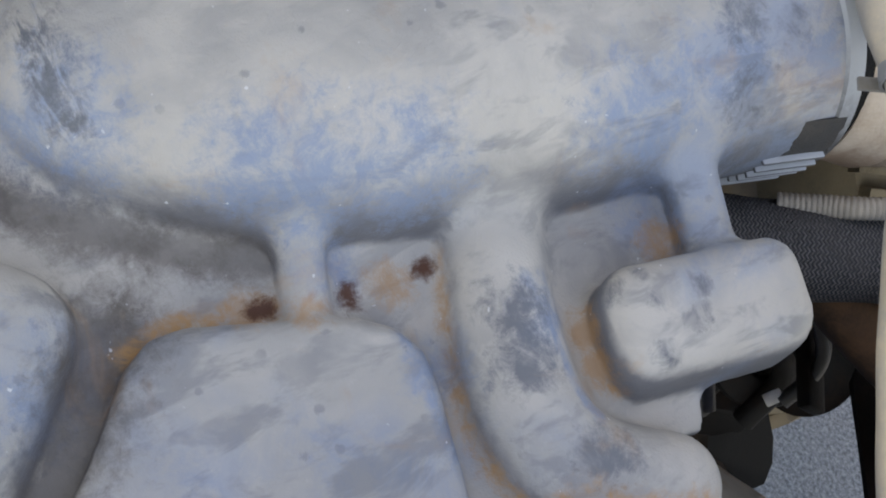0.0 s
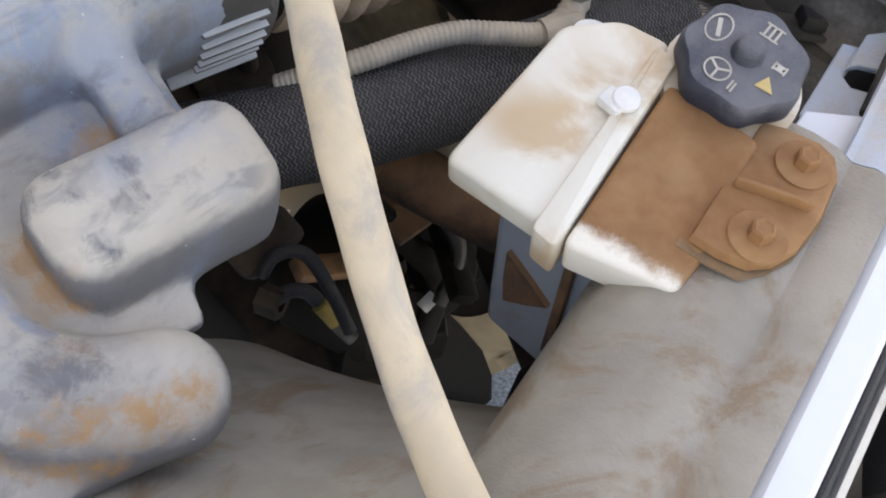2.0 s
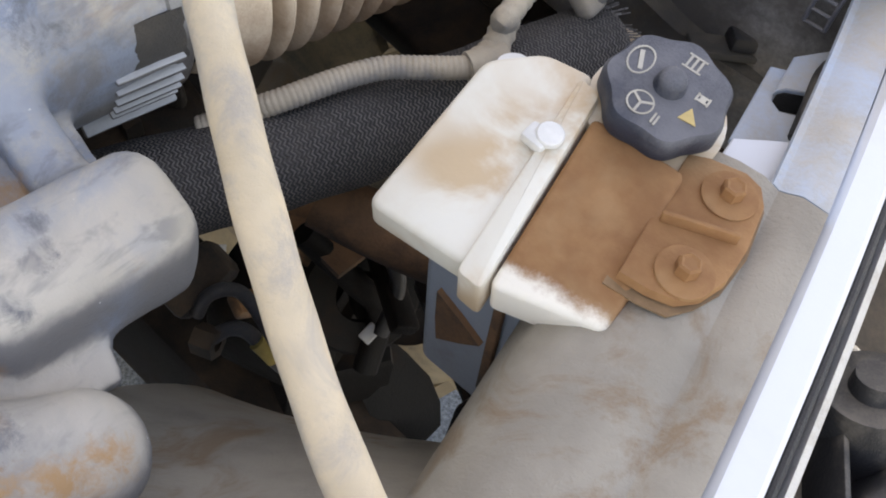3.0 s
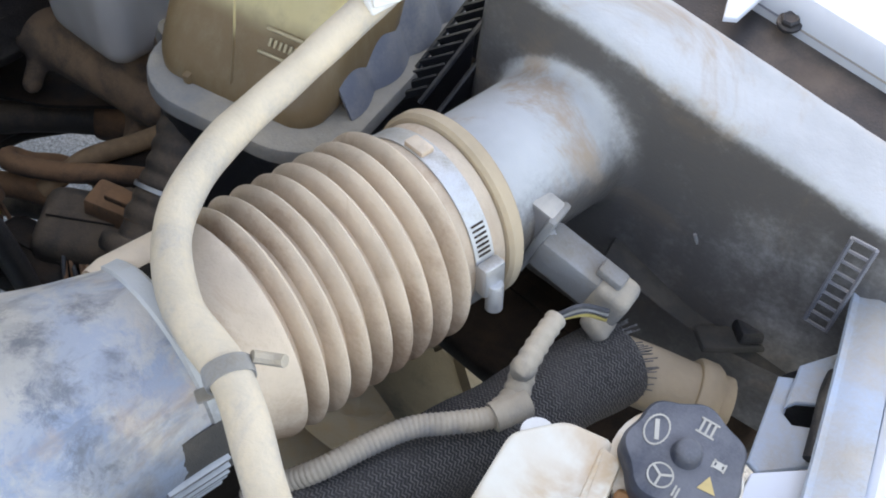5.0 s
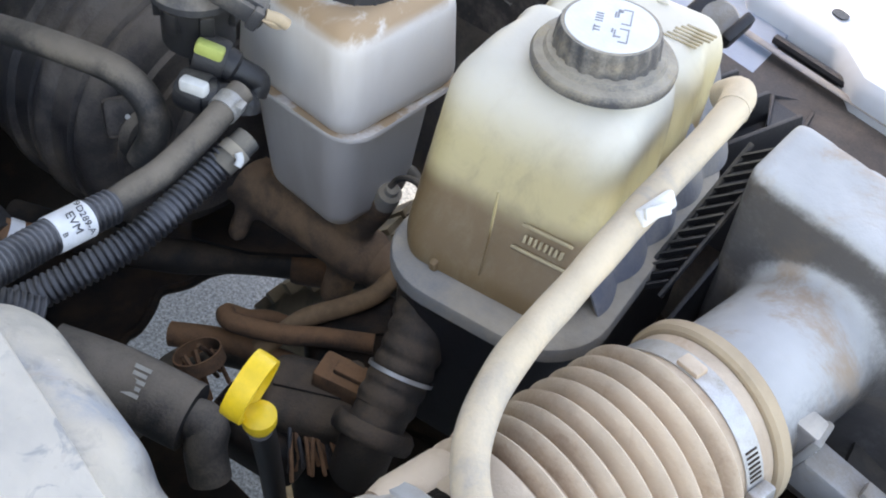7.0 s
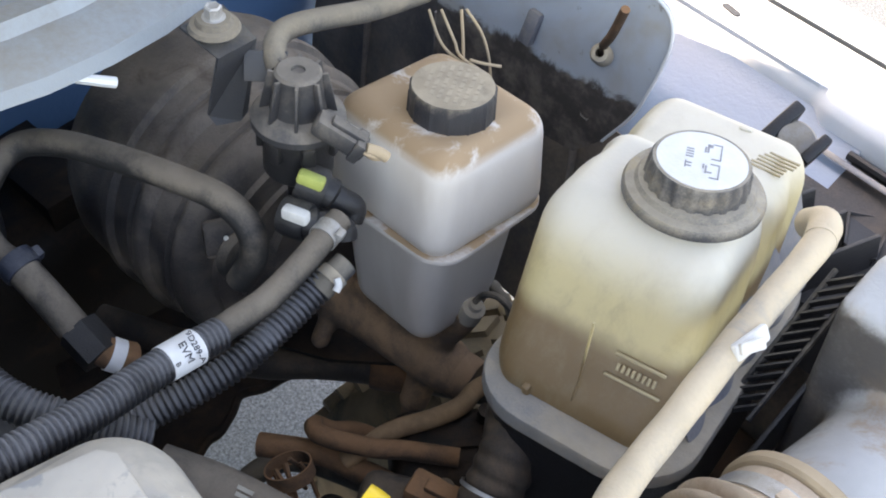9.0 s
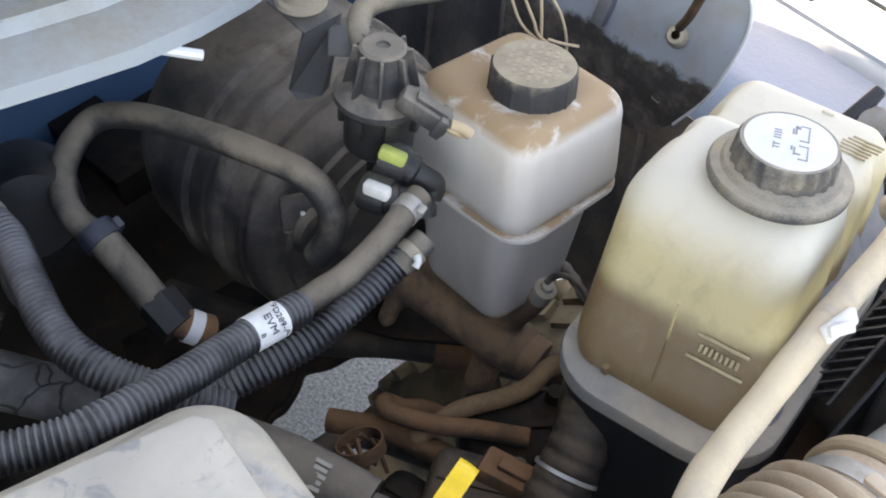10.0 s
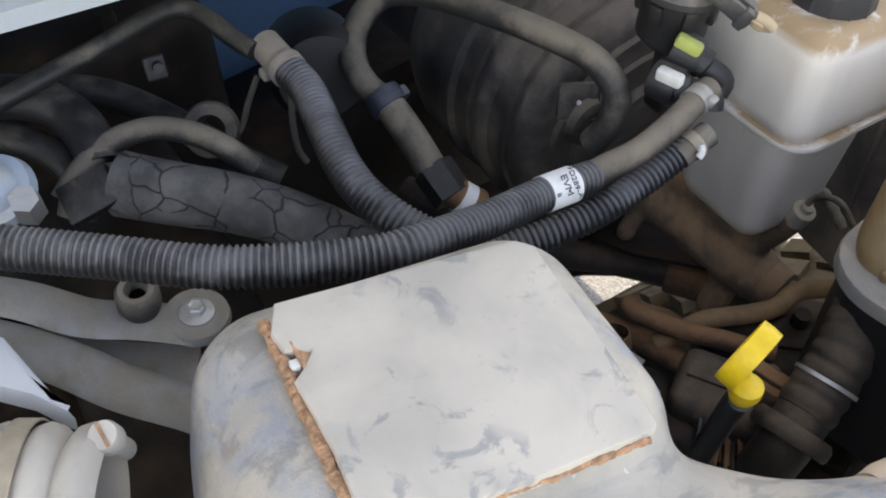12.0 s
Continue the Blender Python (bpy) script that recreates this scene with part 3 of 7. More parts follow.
def round_rect(w, h, r, n=5):
    out = []
    for cx, cy, a0 in ((w / 2 - r, h / 2 - r, 0), (-w / 2 + r, h / 2 - r, 90), (-w / 2 + r, -h / 2 + r, 180), (w / 2 - r, -h / 2 + r, 270)):
        out += [(cx + r * math.cos(radians(a0 + 90 * i / n)), cy + r * math.sin(radians(a0 + 90 * i / n))) for i in range(n + 1)]
    return out


def loft(sections, caps=True):
    """Skin over sections, each a list of world points of equal count."""
    bm = bmesh.new()
    rings = [[bm.verts.new(p) for p in s] for s in sections]
    n = len(rings[0])
    for a, b in zip(rings[:-1], rings[1:]):
        for k in range(n):
            bm.faces.new((a[k], a[(k + 1) % n], b[(k + 1) % n], b[k]))
    if caps:
        bm.faces.new(rings[0][::-1])
        bm.faces.new(rings[-1])
    bmesh.ops.recalc_face_normals(bm, faces=bm.faces)
    return bm


def sheet(sections, thick):
    """Open skin over polylines, given thickness."""
    bm = bmesh.new()
    rings = [[bm.verts.new(p) for p in s] for s in sections]
    for a, b in zip(rings[:-1], rings[1:]):
        for k in range(len(a) - 1):
            bm.faces.new((a[k], a[k + 1], b[k + 1], b[k]))
    bmesh.ops.recalc_face_normals(bm, faces=bm.faces)
    bmesh.ops.solidify(bm, geom=bm.faces[:], thickness=thick)
    return bm


# moulded forms: fields of distance that melt into one another, skinned on a grid
def f_tube(P, pts, rad):
    c, _ = smooth_path([p[:3] for p in pts], 14)
    r = np.interp(np.linspace(0, 1, 14), np.linspace(0, 1, len(rad)), rad)
    out = np.full(P.shape[:-1], 9.0)
    for i in range(13):
        a, ab = c[i], c[i + 1] - c[i]
        h = np.clip(((P - a) @ ab) / (ab @ ab), 0, 1)
        out = np.minimum(out, np.linalg.norm(P - a - h[..., None] * ab, axis=-1) - (r[i] + h * (r[i + 1] - r[i])))
    return out


def f_box(P, centre, half, rnd, turn=0.0, tilt=0.0, taper=0.0):
    c, s = math.cos(radians(turn)), math.sin(radians(turn))
    q = P - np.array(centre)
    x, y, z = c * q[..., 0] + s * q[..., 1], -s * q[..., 0] + c * q[..., 1], q[..., 2]
    z = z + math.tan(radians(tilt)) * x
    k = 1 + taper * z / half[2]
    d = np.stack([np.abs(x) / k - half[0] + rnd, np.abs(y) / k - half[1] + rnd, np.abs(z) - half[2] + rnd], -1)
    return np.linalg.norm(np.maximum(d, 0), axis=-1) + np.minimum(d.max(-1), 0) - rnd


def f_prism(P, outline, zc, half, rnd):
    """Rounded plate over a plan outline."""
    x, y = P[..., 0], P[..., 1]
    d, inside = np.full(x.shape, 9.0), np.zeros(x.shape, bool)
    for (ax, ay), (bx, by) in zip(outline, outline[1:] + outline[:1]):
        ex, ey = bx - ax, by - ay
        h = np.clip(((x - ax) * ex + (y - ay) * ey) / (ex * ex + ey * ey), 0, 1)
        d = np.minimum(d, np.hypot(x - ax - h * ex, y - ay - h * ey))
        inside ^= ((ay > y) != (by > y)) & (x < ex * (y - ay) / (ey if ey else 1e-9) + ax)
    d2 = np.where(inside, -d, d) + rnd
    dz = np.abs(P[..., 2] - zc) - half + rnd
    return np.hypot(np.maximum(d2, 0), np.maximum(dz, 0)) + np.minimum(np.maximum(d2, dz), 0) - rnd


def melt(a, b, k):
    h = np.clip(0.5 + 0.5 * (b - a) / k, 0, 1)
    return b + (a - b) * h - k * h * (1 - h)


def carve(a, b, k):
    return -melt(-a, b, k)


def skin(field, lo, hi, step):
    """Surface-net skin of field(P) = 0 inside the box lo..hi."""
    ax = [np.arange(lo[i], hi[i] + step, step) for i in range(3)]
    P = np.stack(np.meshgrid(*ax, indexing="ij"), -1)
    F = field(P)
    neg = F < 0
    nx, ny, nz = F.shape
    cs = [(i, j, k) for i in (0, 1) for j in (0, 1) for k in (0, 1)]
    cell = lambda A, o: A[o[0]:nx - 1 + o[0], o[1]:ny - 1 + o[1], o[2]:nz - 1 + o[2]]
    cnt = sum(cell(neg, o).astype(int) for o in cs)
    act = (cnt > 0) & (cnt < 8)
    idx = np.full(act.shape, -1)
    idx[act] = np.arange(act.sum())
    base = np.argwhere(act)
    acc, wsum = np.zeros((len(base), 3)), np.zeros(len(base))
    f = {o: cell(F, o)[act] for o in cs}
    for a in cs:
        for b in cs:
            if sum(b) - sum(a) == 1 and all(q >= p for p, q in zip(a, b)):
                cross = (f[a] < 0) != (f[b] < 0)
                u = np.where(cross, f[a] / np.where(cross, f[a] - f[b], 1), 0)
                p = np.array(a) + u[:, None] * (np.array(b) - np.array(a))
                acc += p * cross[:, None]
                wsum += cross
    verts = np.array(lo) + step * (base + acc / wsum[:, None])
    faces = []
    for axis in range(3):
        o1, o2 = [(1, 2), (2, 0), (0, 1)][axis]
        sl = [slice(1, -1)] * 3
        sl[axis] = slice(0, -1)
        a = neg[tuple(sl)]
        sl2 = list(sl)
        sl2[axis] = slice(1, None)
        b = neg[tuple(sl2)]
        ii = np.argwhere(a != b)
        if not len(ii):
            continue
        inside = a[tuple(ii.T)]
        off = np.array([1, 1, 1])
        off[axis] = 0
        c0 = ii + off
        e1, e2 = np.eye(3, dtype=int)[o1], np.eye(3, dtype=int)[o2]
        q = np.stack([idx[tuple((c0 - e1 - e2).T)], idx[tuple((c0 - e2).T)], idx[tuple(c0.T)], idx[tuple((c0 - e1).T)]], 1)
        q[~inside] = q[~inside][:, ::-1]
        faces.append(q)
    me = bpy.data.meshes.new("skin")
    me.from_pydata(verts.tolist(), [], np.concatenate(faces).tolist())
    bm = bmesh.new()
    bm.from_mesh(me)
    bpy.data.meshes.remove(me)
    return bm


def flat_text(body, m, size, material, parent, name="lettering"):
    """Built-in lettering as a thin mesh on m's plane."""
    cu = bpy.data.curves.new(name, "FONT")
    cu.body, cu.size, cu.align_x, cu.align_y, cu.extrude = body, size, "CENTER", "CENTER", 0.0002
    tmp = bpy.data.objects.new(name, cu)
    scene.collection.objects.link(tmp)
    dg = bpy.context.evaluated_depsgraph_get()
    me = bpy.data.meshes.new_from_object(tmp.evaluated_get(dg))
    bpy.data.objects.remove(tmp)
    bm = bmesh.new()
    bm.from_mesh(me)
    bmesh.ops.transform(bm, matrix=m, verts=bm.verts)
    return part(name, bm, material, parent, smooth=False)


def hex_bolt(m, size, material, name, label, group="", washer=1.9, up=0.6):
    """Flanged hex bolt standing on m's plane: head > flange and washer as parts."""
    t = thing(name, m.translation, label, "bolt", group)
    part("washer", lathe([(0, -0.001), (size * washer * 0.5, -0.001), (size * washer * 0.5, size * 0.12), (size * washer * 0.42, size * 0.2), (0, size * 0.2)], m, 24), material, t)
    part("head", lathe([(size * 0.5, 0.0), (size * 0.56, size * 0.15), (size * 0.55, size * up), (size * 0.44, size * (up + 0.1)), (size * 0.3, size * (up + 0.04)), (0, size * (up + 0.04))], m, 6), material, t, sharp=20)
    return t


# ================= the setting =================
bm = bmesh.new()
bmesh.ops.create_grid(bm, x_segments=8, y_segments=8, size=1500.0)
solo("ground", bm, M["asphalt"], (0, 0, 0), "coarse grey sunlit asphalt under the vehicle", "ground", kind="structure", smooth=False)


def fender_rail():
    """Inner wing: rail with rolled lip, flat hood ledge and outer skin, narrowing towards the nose."""
    t = thing("front_fender", (-0.4, 1.05, 0.95), "dusty white painted front fender with a flat hood ledge", "fender")
    def sec(x, prof):
        k = -0.16 * (x + 0.55)
        step = 0.040 - 0.012 * min(1.0, max(0.0, (x + 0.42) / 0.02)) - 0.030 * min(1.0, max(0.0, (x + 0.31) / 0.04))
        return [(x, y + k + (step if y < 1.04 else 0.0), z) for y, z in prof]
    xs = np.concatenate([np.linspace(-1.15, -0.43, 8), np.linspace(-0.42, -0.24, 19), np.linspace(-0.22, 0.22, 6)])
    ledge = [(1.030, 1.030), (1.030, 1.052), (1.036, 1.060), (1.075, 1.064), (1.115, 1.066), (1.122, 1.060), (1.130, 1.050), (1.142, 1.052), (1.152, 1.062)]
    part("hood_ledge", sheet([sec(x, ledge) for x in xs], 0.0012), M["paint"], t)
    outer = [(1.156, 1.066), (1.18, 1.068), (1.23, 1.055), (1.275, 1.01), (1.295, 0.93), (1.30, 0.80)]
    part("outer_skin", sheet([sec(x, outer) for x in xs], 0.0012), M["paint"], t)
    panel = [(1.066, 1.046), (1.052, 1.036), (1.005, 1.026), (0.968, 1.010), (0.950, 0.984)]
    part("inner_rail", sheet([[(x, y - 0.16 * (x + 0.55), z) for y, z in panel] for x in np.linspace(-1.0, -0.355, 8)], 0.0015), M["wing_shade"], t, "inner wing panel, its blue shade put into the paint colour")
    # dark plates give the holes' inner shade; the ledge is not cut
    for x, y, w, h, turn in ((-0.545, 1.098, 0.024, 0.008, -20), (-0.325, 1.047, 0.016, 0.011, -20), (-0.268, 1.036, 0.008, 0.008, 0)):
        part("slot", slab(round_rect(w, h, h * 0.45, 4), pose(x, y - 0.0, 1.0665, 2, 0, turn), 0.0, 0.0012), M["clean"], t, "dark plate drawn as a slot on the ledge")
    part("dimple", lathe([(0.0, 0.0006), (0.008, 0.0006), (0.010, 0.0016), (0.0125, 0.0004), (0.0125, -0.001)], pose(-0.392, 1.075, 1.0655), 28), M["paint"], t)
    part("stop_block", box(pose(-0.242, 1.040, 1.075, 0, 0, 20), (0.022, 0.030, 0.018), 0.002), M["guard"], t, "dark stop block on the ledge")
    return t


fender = fender_rail()
apron = thing("inner_fender_apron", (-0.4, 0.93, 0.72), "dark dirty inner fender apron panel", "body panel")
part("panel", sheet([[(x, (1.052 if x > -0.34 else 0.948) - 0.16 * (x + 0.55), 1.036 if x > -0.34 else 0.986), (x, 0.925 - 0.16 * (x + 0.55), 0.86), (x, 0.915 - 0.16 * (x + 0.55), 0.72)] for x in np.linspace(-1.05, 0.2, 21)], 0.002),
     M["apron"], apron)
for x in (-0.95, -0.82, -0.72, -0.60, -0.50):
    part("pressed_rib", tube([(x, 0.934 - 0.16 * (x + 0.55), 0.985), (x + 0.01, 0.925 - 0.16 * (x + 0.55), 0.90), (x + 0.015, 0.916 - 0.16 * (x + 0.55), 0.80)], 0.006, 10, 8, flat=0.5), M["apron"], apron)
solo("firewall", sheet([[(-1.08, y, 0.35), (-1.06, y, 0.8), (-1.062, y, 1.277)] for y in np.linspace(-0.9, 1.1, 9)], 0.002), M["navy"], (-1.06, 0, 0.35),
     "painted firewall, its deep blue shade put into the colour", "firewall", kind="structure")
# far wing and nose close the bay behind the camera
solo("far_fender", sheet([[(x, -0.80, 0.45), (x, -0.82, 1.03), (x, -0.90, 1.06), (x, -1.02, 1.03), (x, -1.06, 0.85)] for x in np.linspace(-1.15, 0.3, 8)], 0.002),
     M["paint"], (-0.4, -0.9, 0.45), "white painted fender on the other side of the bay", "fender")

# plain closed body behind the firewall, unseen, added to shade the ground below
cab = thing("cab_body", (-1.9, 0, 0.45), "plain white vehicle body behind the engine bay", "vehicle body")
part("shell", box(pose(-1.9265, 0, 0.84), (1.70, 2.50, 0.78), 0.03, 2), M["hoodm"], cab)


def cowl():
    t = thing("cowl", (-0.85, 0.2, 1.2), "grey-white weathered cowl with pressed ribs", "cowl")
    prof = [(-0.690, 1.190), (-0.693, 1.201), (-0.705, 1.207), (-0.730, 1.212), (-0.735, 1.222), (-0.752, 1.222), (-0.760, 1.214), (-0.80, 1.224), (-0.84, 1.235), (-0.845, 1.247), (-0.862, 1.247), (-0.87, 1.238), (-1.14, 1.285)]
    def edge(y):
        return 0.035 * max(0.0, (y - 0.47) / 0.16) ** 2 + 0.026 * min(1.0, max(0.0, (0.44 - y) / 0.16))
    part("panel", sheet([[(x - (edge(y) if x > -0.74 else 0), y, z) for x, z in prof] for y in np.linspace(-0.85, 0.60, 30)], 0.0015), M["cowlm"], t)
    # unseen extension, added to keep the sun off the booster
    part("sun_stop_shelf", sheet([[(-0.865, y, 1.236), (-0.95, y, 1.25), (-1.14, y, 1.285)] for y in np.linspace(0.60, 1.16, 6)], 0.0015), M["cowlm"], t)
    part("clip", tube([(-0.700, 0.470, 1.19), (-0.690, 0.487, 1.184), (-0.686, 0.497, 1.180)], 0.004, 6, 8), M["paint"], t)
    return t


cowl()
# raised hood: shades the bay from the sun
hood = solo("hood", sheet([[(-0.87 + 1.15 * s * 0.50, y, 1.245 + 1.15 * s * 0.866) for y in np.linspace(-0.90, 1.075, 7)] for s in np.linspace(-0.035, 1, 7)], 0.02), M["hoodm"],
            (-0.87, 0.05, 1.245), "raised white painted hood above the engine bay", "hood")


def wheel():
    c = Vector((-0.465, 0.880, 0.362))
    t = thing("wheel", (c.x, c.y, 0.0), "front wheel with a dusty blocky tyre on asphalt", "wheel")
    m = at(c, (0, 1, 0), (0, 0, 1))
    prof = [(0.215, -0.10), (0.235, -0.118), (0.30, -0.125), (0.345, -0.115), (0.366, -0.098), (0.372, -0.06), (0.374, 0.0), (0.372, 0.06), (0.366, 0.098), (0.345, 0.115), (0.30, 0.125), (0.235, 0.118), (0.215, 0.10)]
    m = m @ Matrix.Scale(0.945, 4)
    ty = part("tyre", lathe(prof, m, 72), M["tyre"], t)
    blocks = bmesh.new()
    for k in range(44):
        a = 2 * math.pi * k / 44
        for s, off in ((-0.082, 0), (-0.03, 0.5), (0.03, 0.0), (0.082, 0.5)):
            b = a + off * 2 * math.pi / 44
            mm = m @ Matrix.Rotation(b, 4, "Z") @ Matrix.Translation((0.373, 0, s)) @ Matrix.Rotation(0.35 if s > 0 else -0.35, 4, "X")
            box(mm, (0.016, 0.036, 0.040), 0.0, bm=blocks)
    part("tread", blocks, M["tyre"], ty, smooth=False)
    part("rim", lathe([(0.215, -0.10), (0.205, -0.09), (0.195, -0.03), (0.10, -0.02), (0.07, -0.045), (0.0, -0.045)], m, 40), M["rim"], t, "dirty brown steel rim")
    return t


wheel()


# ---- nose: fan shroud, radiator support, lamp housing ----
def nose_x(y):
    return 0.105 - 0.19 * (y - 0.45) - 0.10 * max(0, y - 0.45) ** 2


def shroud():
    t = thing("fan_shroud", (0.0, 0.1, 0.9), "grey plastic radiator fan shroud under thick dust", "fan shroud")
    cone = []
    for i in range(13):
        x = -0.13 + 0.19 * i / 12
        r = 0.4695 + 0.575 * (x + 0.13) * (0.6 + 0.4 * i / 12)
        cone.append([(x, -0.02 + r * math.sin(radians(a)), 0.545 + r * math.cos(radians(a))) for a in np.linspace(-70, 62, 40)])
    part("fan_cowl", sheet(cone, 0.003), M["shroud"], t)
    prof = [(-0.082, 0.84), (-0.080, 0.95), (-0.076, 1.000), (-0.066, 1.028), (-0.048, 1.043), (-0.022, 1.050), (-0.008, 1.0515), (-0.003, 1.0500), (0.001, 1.0488), (0.005, 1.0505), (0.012, 1.0545), (0.026, 1.0550), (0.028, 1.03)]
    part("top_ledge", sheet([[(nose_x(y) + dx, y, z) for dx, z in prof] for y in np.linspace(-0.5, 0.555, 34)], 0.003), M["shroud"], t)
    part("end_ledge", sheet([[(nose_x(y) + dx, y, z - 0.06 * (y - 0.55)) for dx, z in prof[7:]] for y in np.linspace(0.556, 0.74, 8)], 0.003), M["paintb"], t, "bluish painted end of the rail")
    return t


def radiator_support():
    t = thing("radiator_support", (0.16, 0.1, 0.95), "white painted steel radiator support rail", "body rail")
    prof = [(0.026, 1.030), (0.027, 1.048), (0.031, 1.052), (0.046, 1.052), (0.049, 1.049), (0.050, 1.00)]
    part("rail", sheet([[(nose_x(y) + dx, y, z) for dx, z in prof] for y in np.linspace(-0.5, 0.74, 34)], 0.0015), M["paint"], t)
    # rubber seal along the rail
    part("seal", tube([(nose_x(y) + 0.0525, y, 1.043) for y in np.linspace(-0.5, 0.74, 12)], 0.0024, 60, 8), M["clean"], t, "black edge strip")
    lip = [(0.0555, 1.00), (0.0560, 1.039), (0.058, 1.042), (0.062, 1.039), (0.063, 0.98)]
    part("outer_lip", sheet([[(nose_x(y) + dx, y, z) for dx, z in lip] for y in np.linspace(-0.5, 0.74, 34)], 0.0015), M["steel"], t)
    return t


shroud()
radiator_support()

# ---- engine and the dark floor of the bay ----
eng = thing("engine", (-0.55, 0.05, 0.45), "oily dark engine block under dust", "engine")
part("block", box(pose(-0.60, 0.0, 0.66, 0, 0, -8), (0.62, 0.44, 0.42), 0.04, 3), M["dark"], eng)
part("rocker_cover", box(pose(-0.60, 0.20, 0.90, 18, 0, -8), (0.50, 0.15, 0.08), 0.025, 3), M["dark"], eng)
part("front_cover", box(pose(-0.22, 0.05, 0.78, 0, 0, 0), (0.14, 0.40, 0.34), 0.03, 3), M["brown"], eng)
solo("frame_rail", box(pose(-0.35, 0.52, 0.50, 0, 0, -3), (1.5, 0.10, 0.13), 0.012, 2), M["dark"], (-0.35, 0.52, 0.44), "dark steel chassis rail below the bay", "chassis rail")


# ================= intake =================
def flange_z(x):
    return 1.040 - 0.22 * (x + 0.17)


BELLOWS_DIR = Vector((0.19, 0.98, 0)).normalized()


def resonator():
    t = thing("air_intake_resonator", (-0.2, 0.2, 1.0), "dark moulded plastic intake resonator, smeared grey dust and hand prints", "intake duct")

    PJ = [(x, y, 0.006) for x, y in J_LINE]

    def chambers(P):
        """Fields of the duct, its web and the chambers on it, with the softness of each joint."""
        x, y, z = P[..., 0], P[..., 1], P[..., 2]
        d = f_tube(P, [(-0.210, 0.50, 1.043), (-0.2265, 0.41, 1.045), (-0.2345, 0.35, 1.050), (-0.2465, 0.24, 1.056), (-0.264, 0.15, 1.055), (-0.296, 0.095, 1.052)], [0.0612, 0.0612, 0.0650, 0.0680, 0.068, 0.066])
        d = melt(d, f_box(P, (-0.375, 0.185, 1.056), (0.120, 0.090, 0.062), 0.056, -27), 0.03)
        d = melt(d, f_tube(P, [(-0.372, 0.270, 1.058), (-0.305, 0.318, 1.052), (-0.248, 0.374, 1.048)], [0.054, 0.052, 0.052]), 0.02)
        d = np.maximum(d, (x + 0.2236) * BELLOWS_DIR[0] + (y - 0.4254) * BELLOWS_DIR[1])
        dome = f_box(P, (-0.428, 0.248, 1.069), (0.086, 0.113, 0.068), 0.046, -9)
        Q = np.stack([x, y, z - (1.041 - 0.22 * (x + 0.17))], -1)
        web = f_box(Q, (-0.165, 0.060, -0.004), (0.127, 0.180, 0.005), 0.004, 0)
        web = melt(web, f_box(Q, (-0.150, 0.275, -0.004), (0.064, 0.068, 0.005), 0.004, -6), 0.02)
        web = melt(web, f_box(Q, (-0.02, 0.02, -0.004), (0.075, 0.135, 0.005), 0.004, 10), 0.03)
        web = melt(web, f_box(Q, (-0.092, 0.268, -0.004), (0.022, 0.026, 0.005), 0.004, -20), 0.008)
        web = melt(web, f_tube(Q, [(-0.190, 0.322, 0.022), (-0.130, 0.318, 0.008)], [0.013, 0.014]), 0.008)
        web = melt(web, f_tube(Q, [(-0.205, 0.135, 0.012), (-0.163, 0.127, 0.000)], [0.011, 0.011]), 0.007)
        flat = f_prism(Q, FLAT_PLAN, 0.0, 0.018, 0.009)
        side = f_box(Q, (-0.190, -0.050, 0.004), (0.072, 0.070, 0.030), 0.026, 52)
        curve = f_tube(Q, PJ, [0.0215, 0.0235, 0.0255, 0.026, 0.026, 0.0245])
        pill = f_box(Q, (-0.1075, 0.2965, 0.015), (0.0265, 0.0525, 0.024), 0.0175, -7)
        return [("main_duct", d, 0), ("raised_dome", dome, 0.018), ("web", web, 0.010), ("flat_chamber", flat, 0.007), ("side_chamber", side, 0.010), ("curved_chamber", curve, 0.013), ("end_chamber", pill, 0.009)]

    def field(P):
        d = None
        for _, f, k in chambers(P):
            d = f if d is None else melt(d, f, k)
        return d

    bm = skin(field, (-0.58, -0.16, 0.94), (0.05, 0.50, 1.16), 0.0036)
    bm.normal_update()
    bm.verts.index_update()
    co = np.array([v.co[:] for v in bm.verts])
    nor = np.array([v.normal[:] for v in bm.verts])
    faces = np.array([[v.index for v in f.verts] for f in bm.faces])
    bm.free()
    owner = np.argmin(np.stack([f for _, f, _ in chambers(co[faces].mean(1))]), 0)
    for i, name in enumerate(("main_duct", "raised_dome", "web", "flat_chamber", "side_chamber", "curved_chamber", "end_chamber")):
        fs = faces[owner == i]
        used, inv = np.unique(fs, return_inverse=True)
        me = bpy.data.meshes.new(name)
        me.from_pydata((co[used] - np.array(DUCT_AT)).tolist(), [], inv.reshape(fs.shape).tolist())
        me.polygons.foreach_set("use_smooth", [True] * len(fs))
        me.normals_split_custom_set_from_vertices(nor[used].tolist())
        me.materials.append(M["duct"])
        new(name, me).parent = t
    return t


FLAT_PLAN = [(-0.170, 0.050), (-0.178, 0.062), (-0.179, 0.076), (-0.171, 0.108), (-0.160, 0.146), (-0.151, 0.160), (-0.138, 0.168), (-0.120, 0.1685), (-0.080, 0.164), (-0.040, 0.158), (0.0, 0.140), (0.030, 0.105), (0.050, 0.04), (0.030, -0.05), (-0.03, -0.075), (-0.09, -0.025), (-0.140, 0.026)]
J_LINE = [(-0.180, 0.221), (-0.151, 0.2115), (-0.118, 0.205), (-0.086, 0.206), (-0.062, 0.222), (-0.046, 0.252)]
res = resonator()


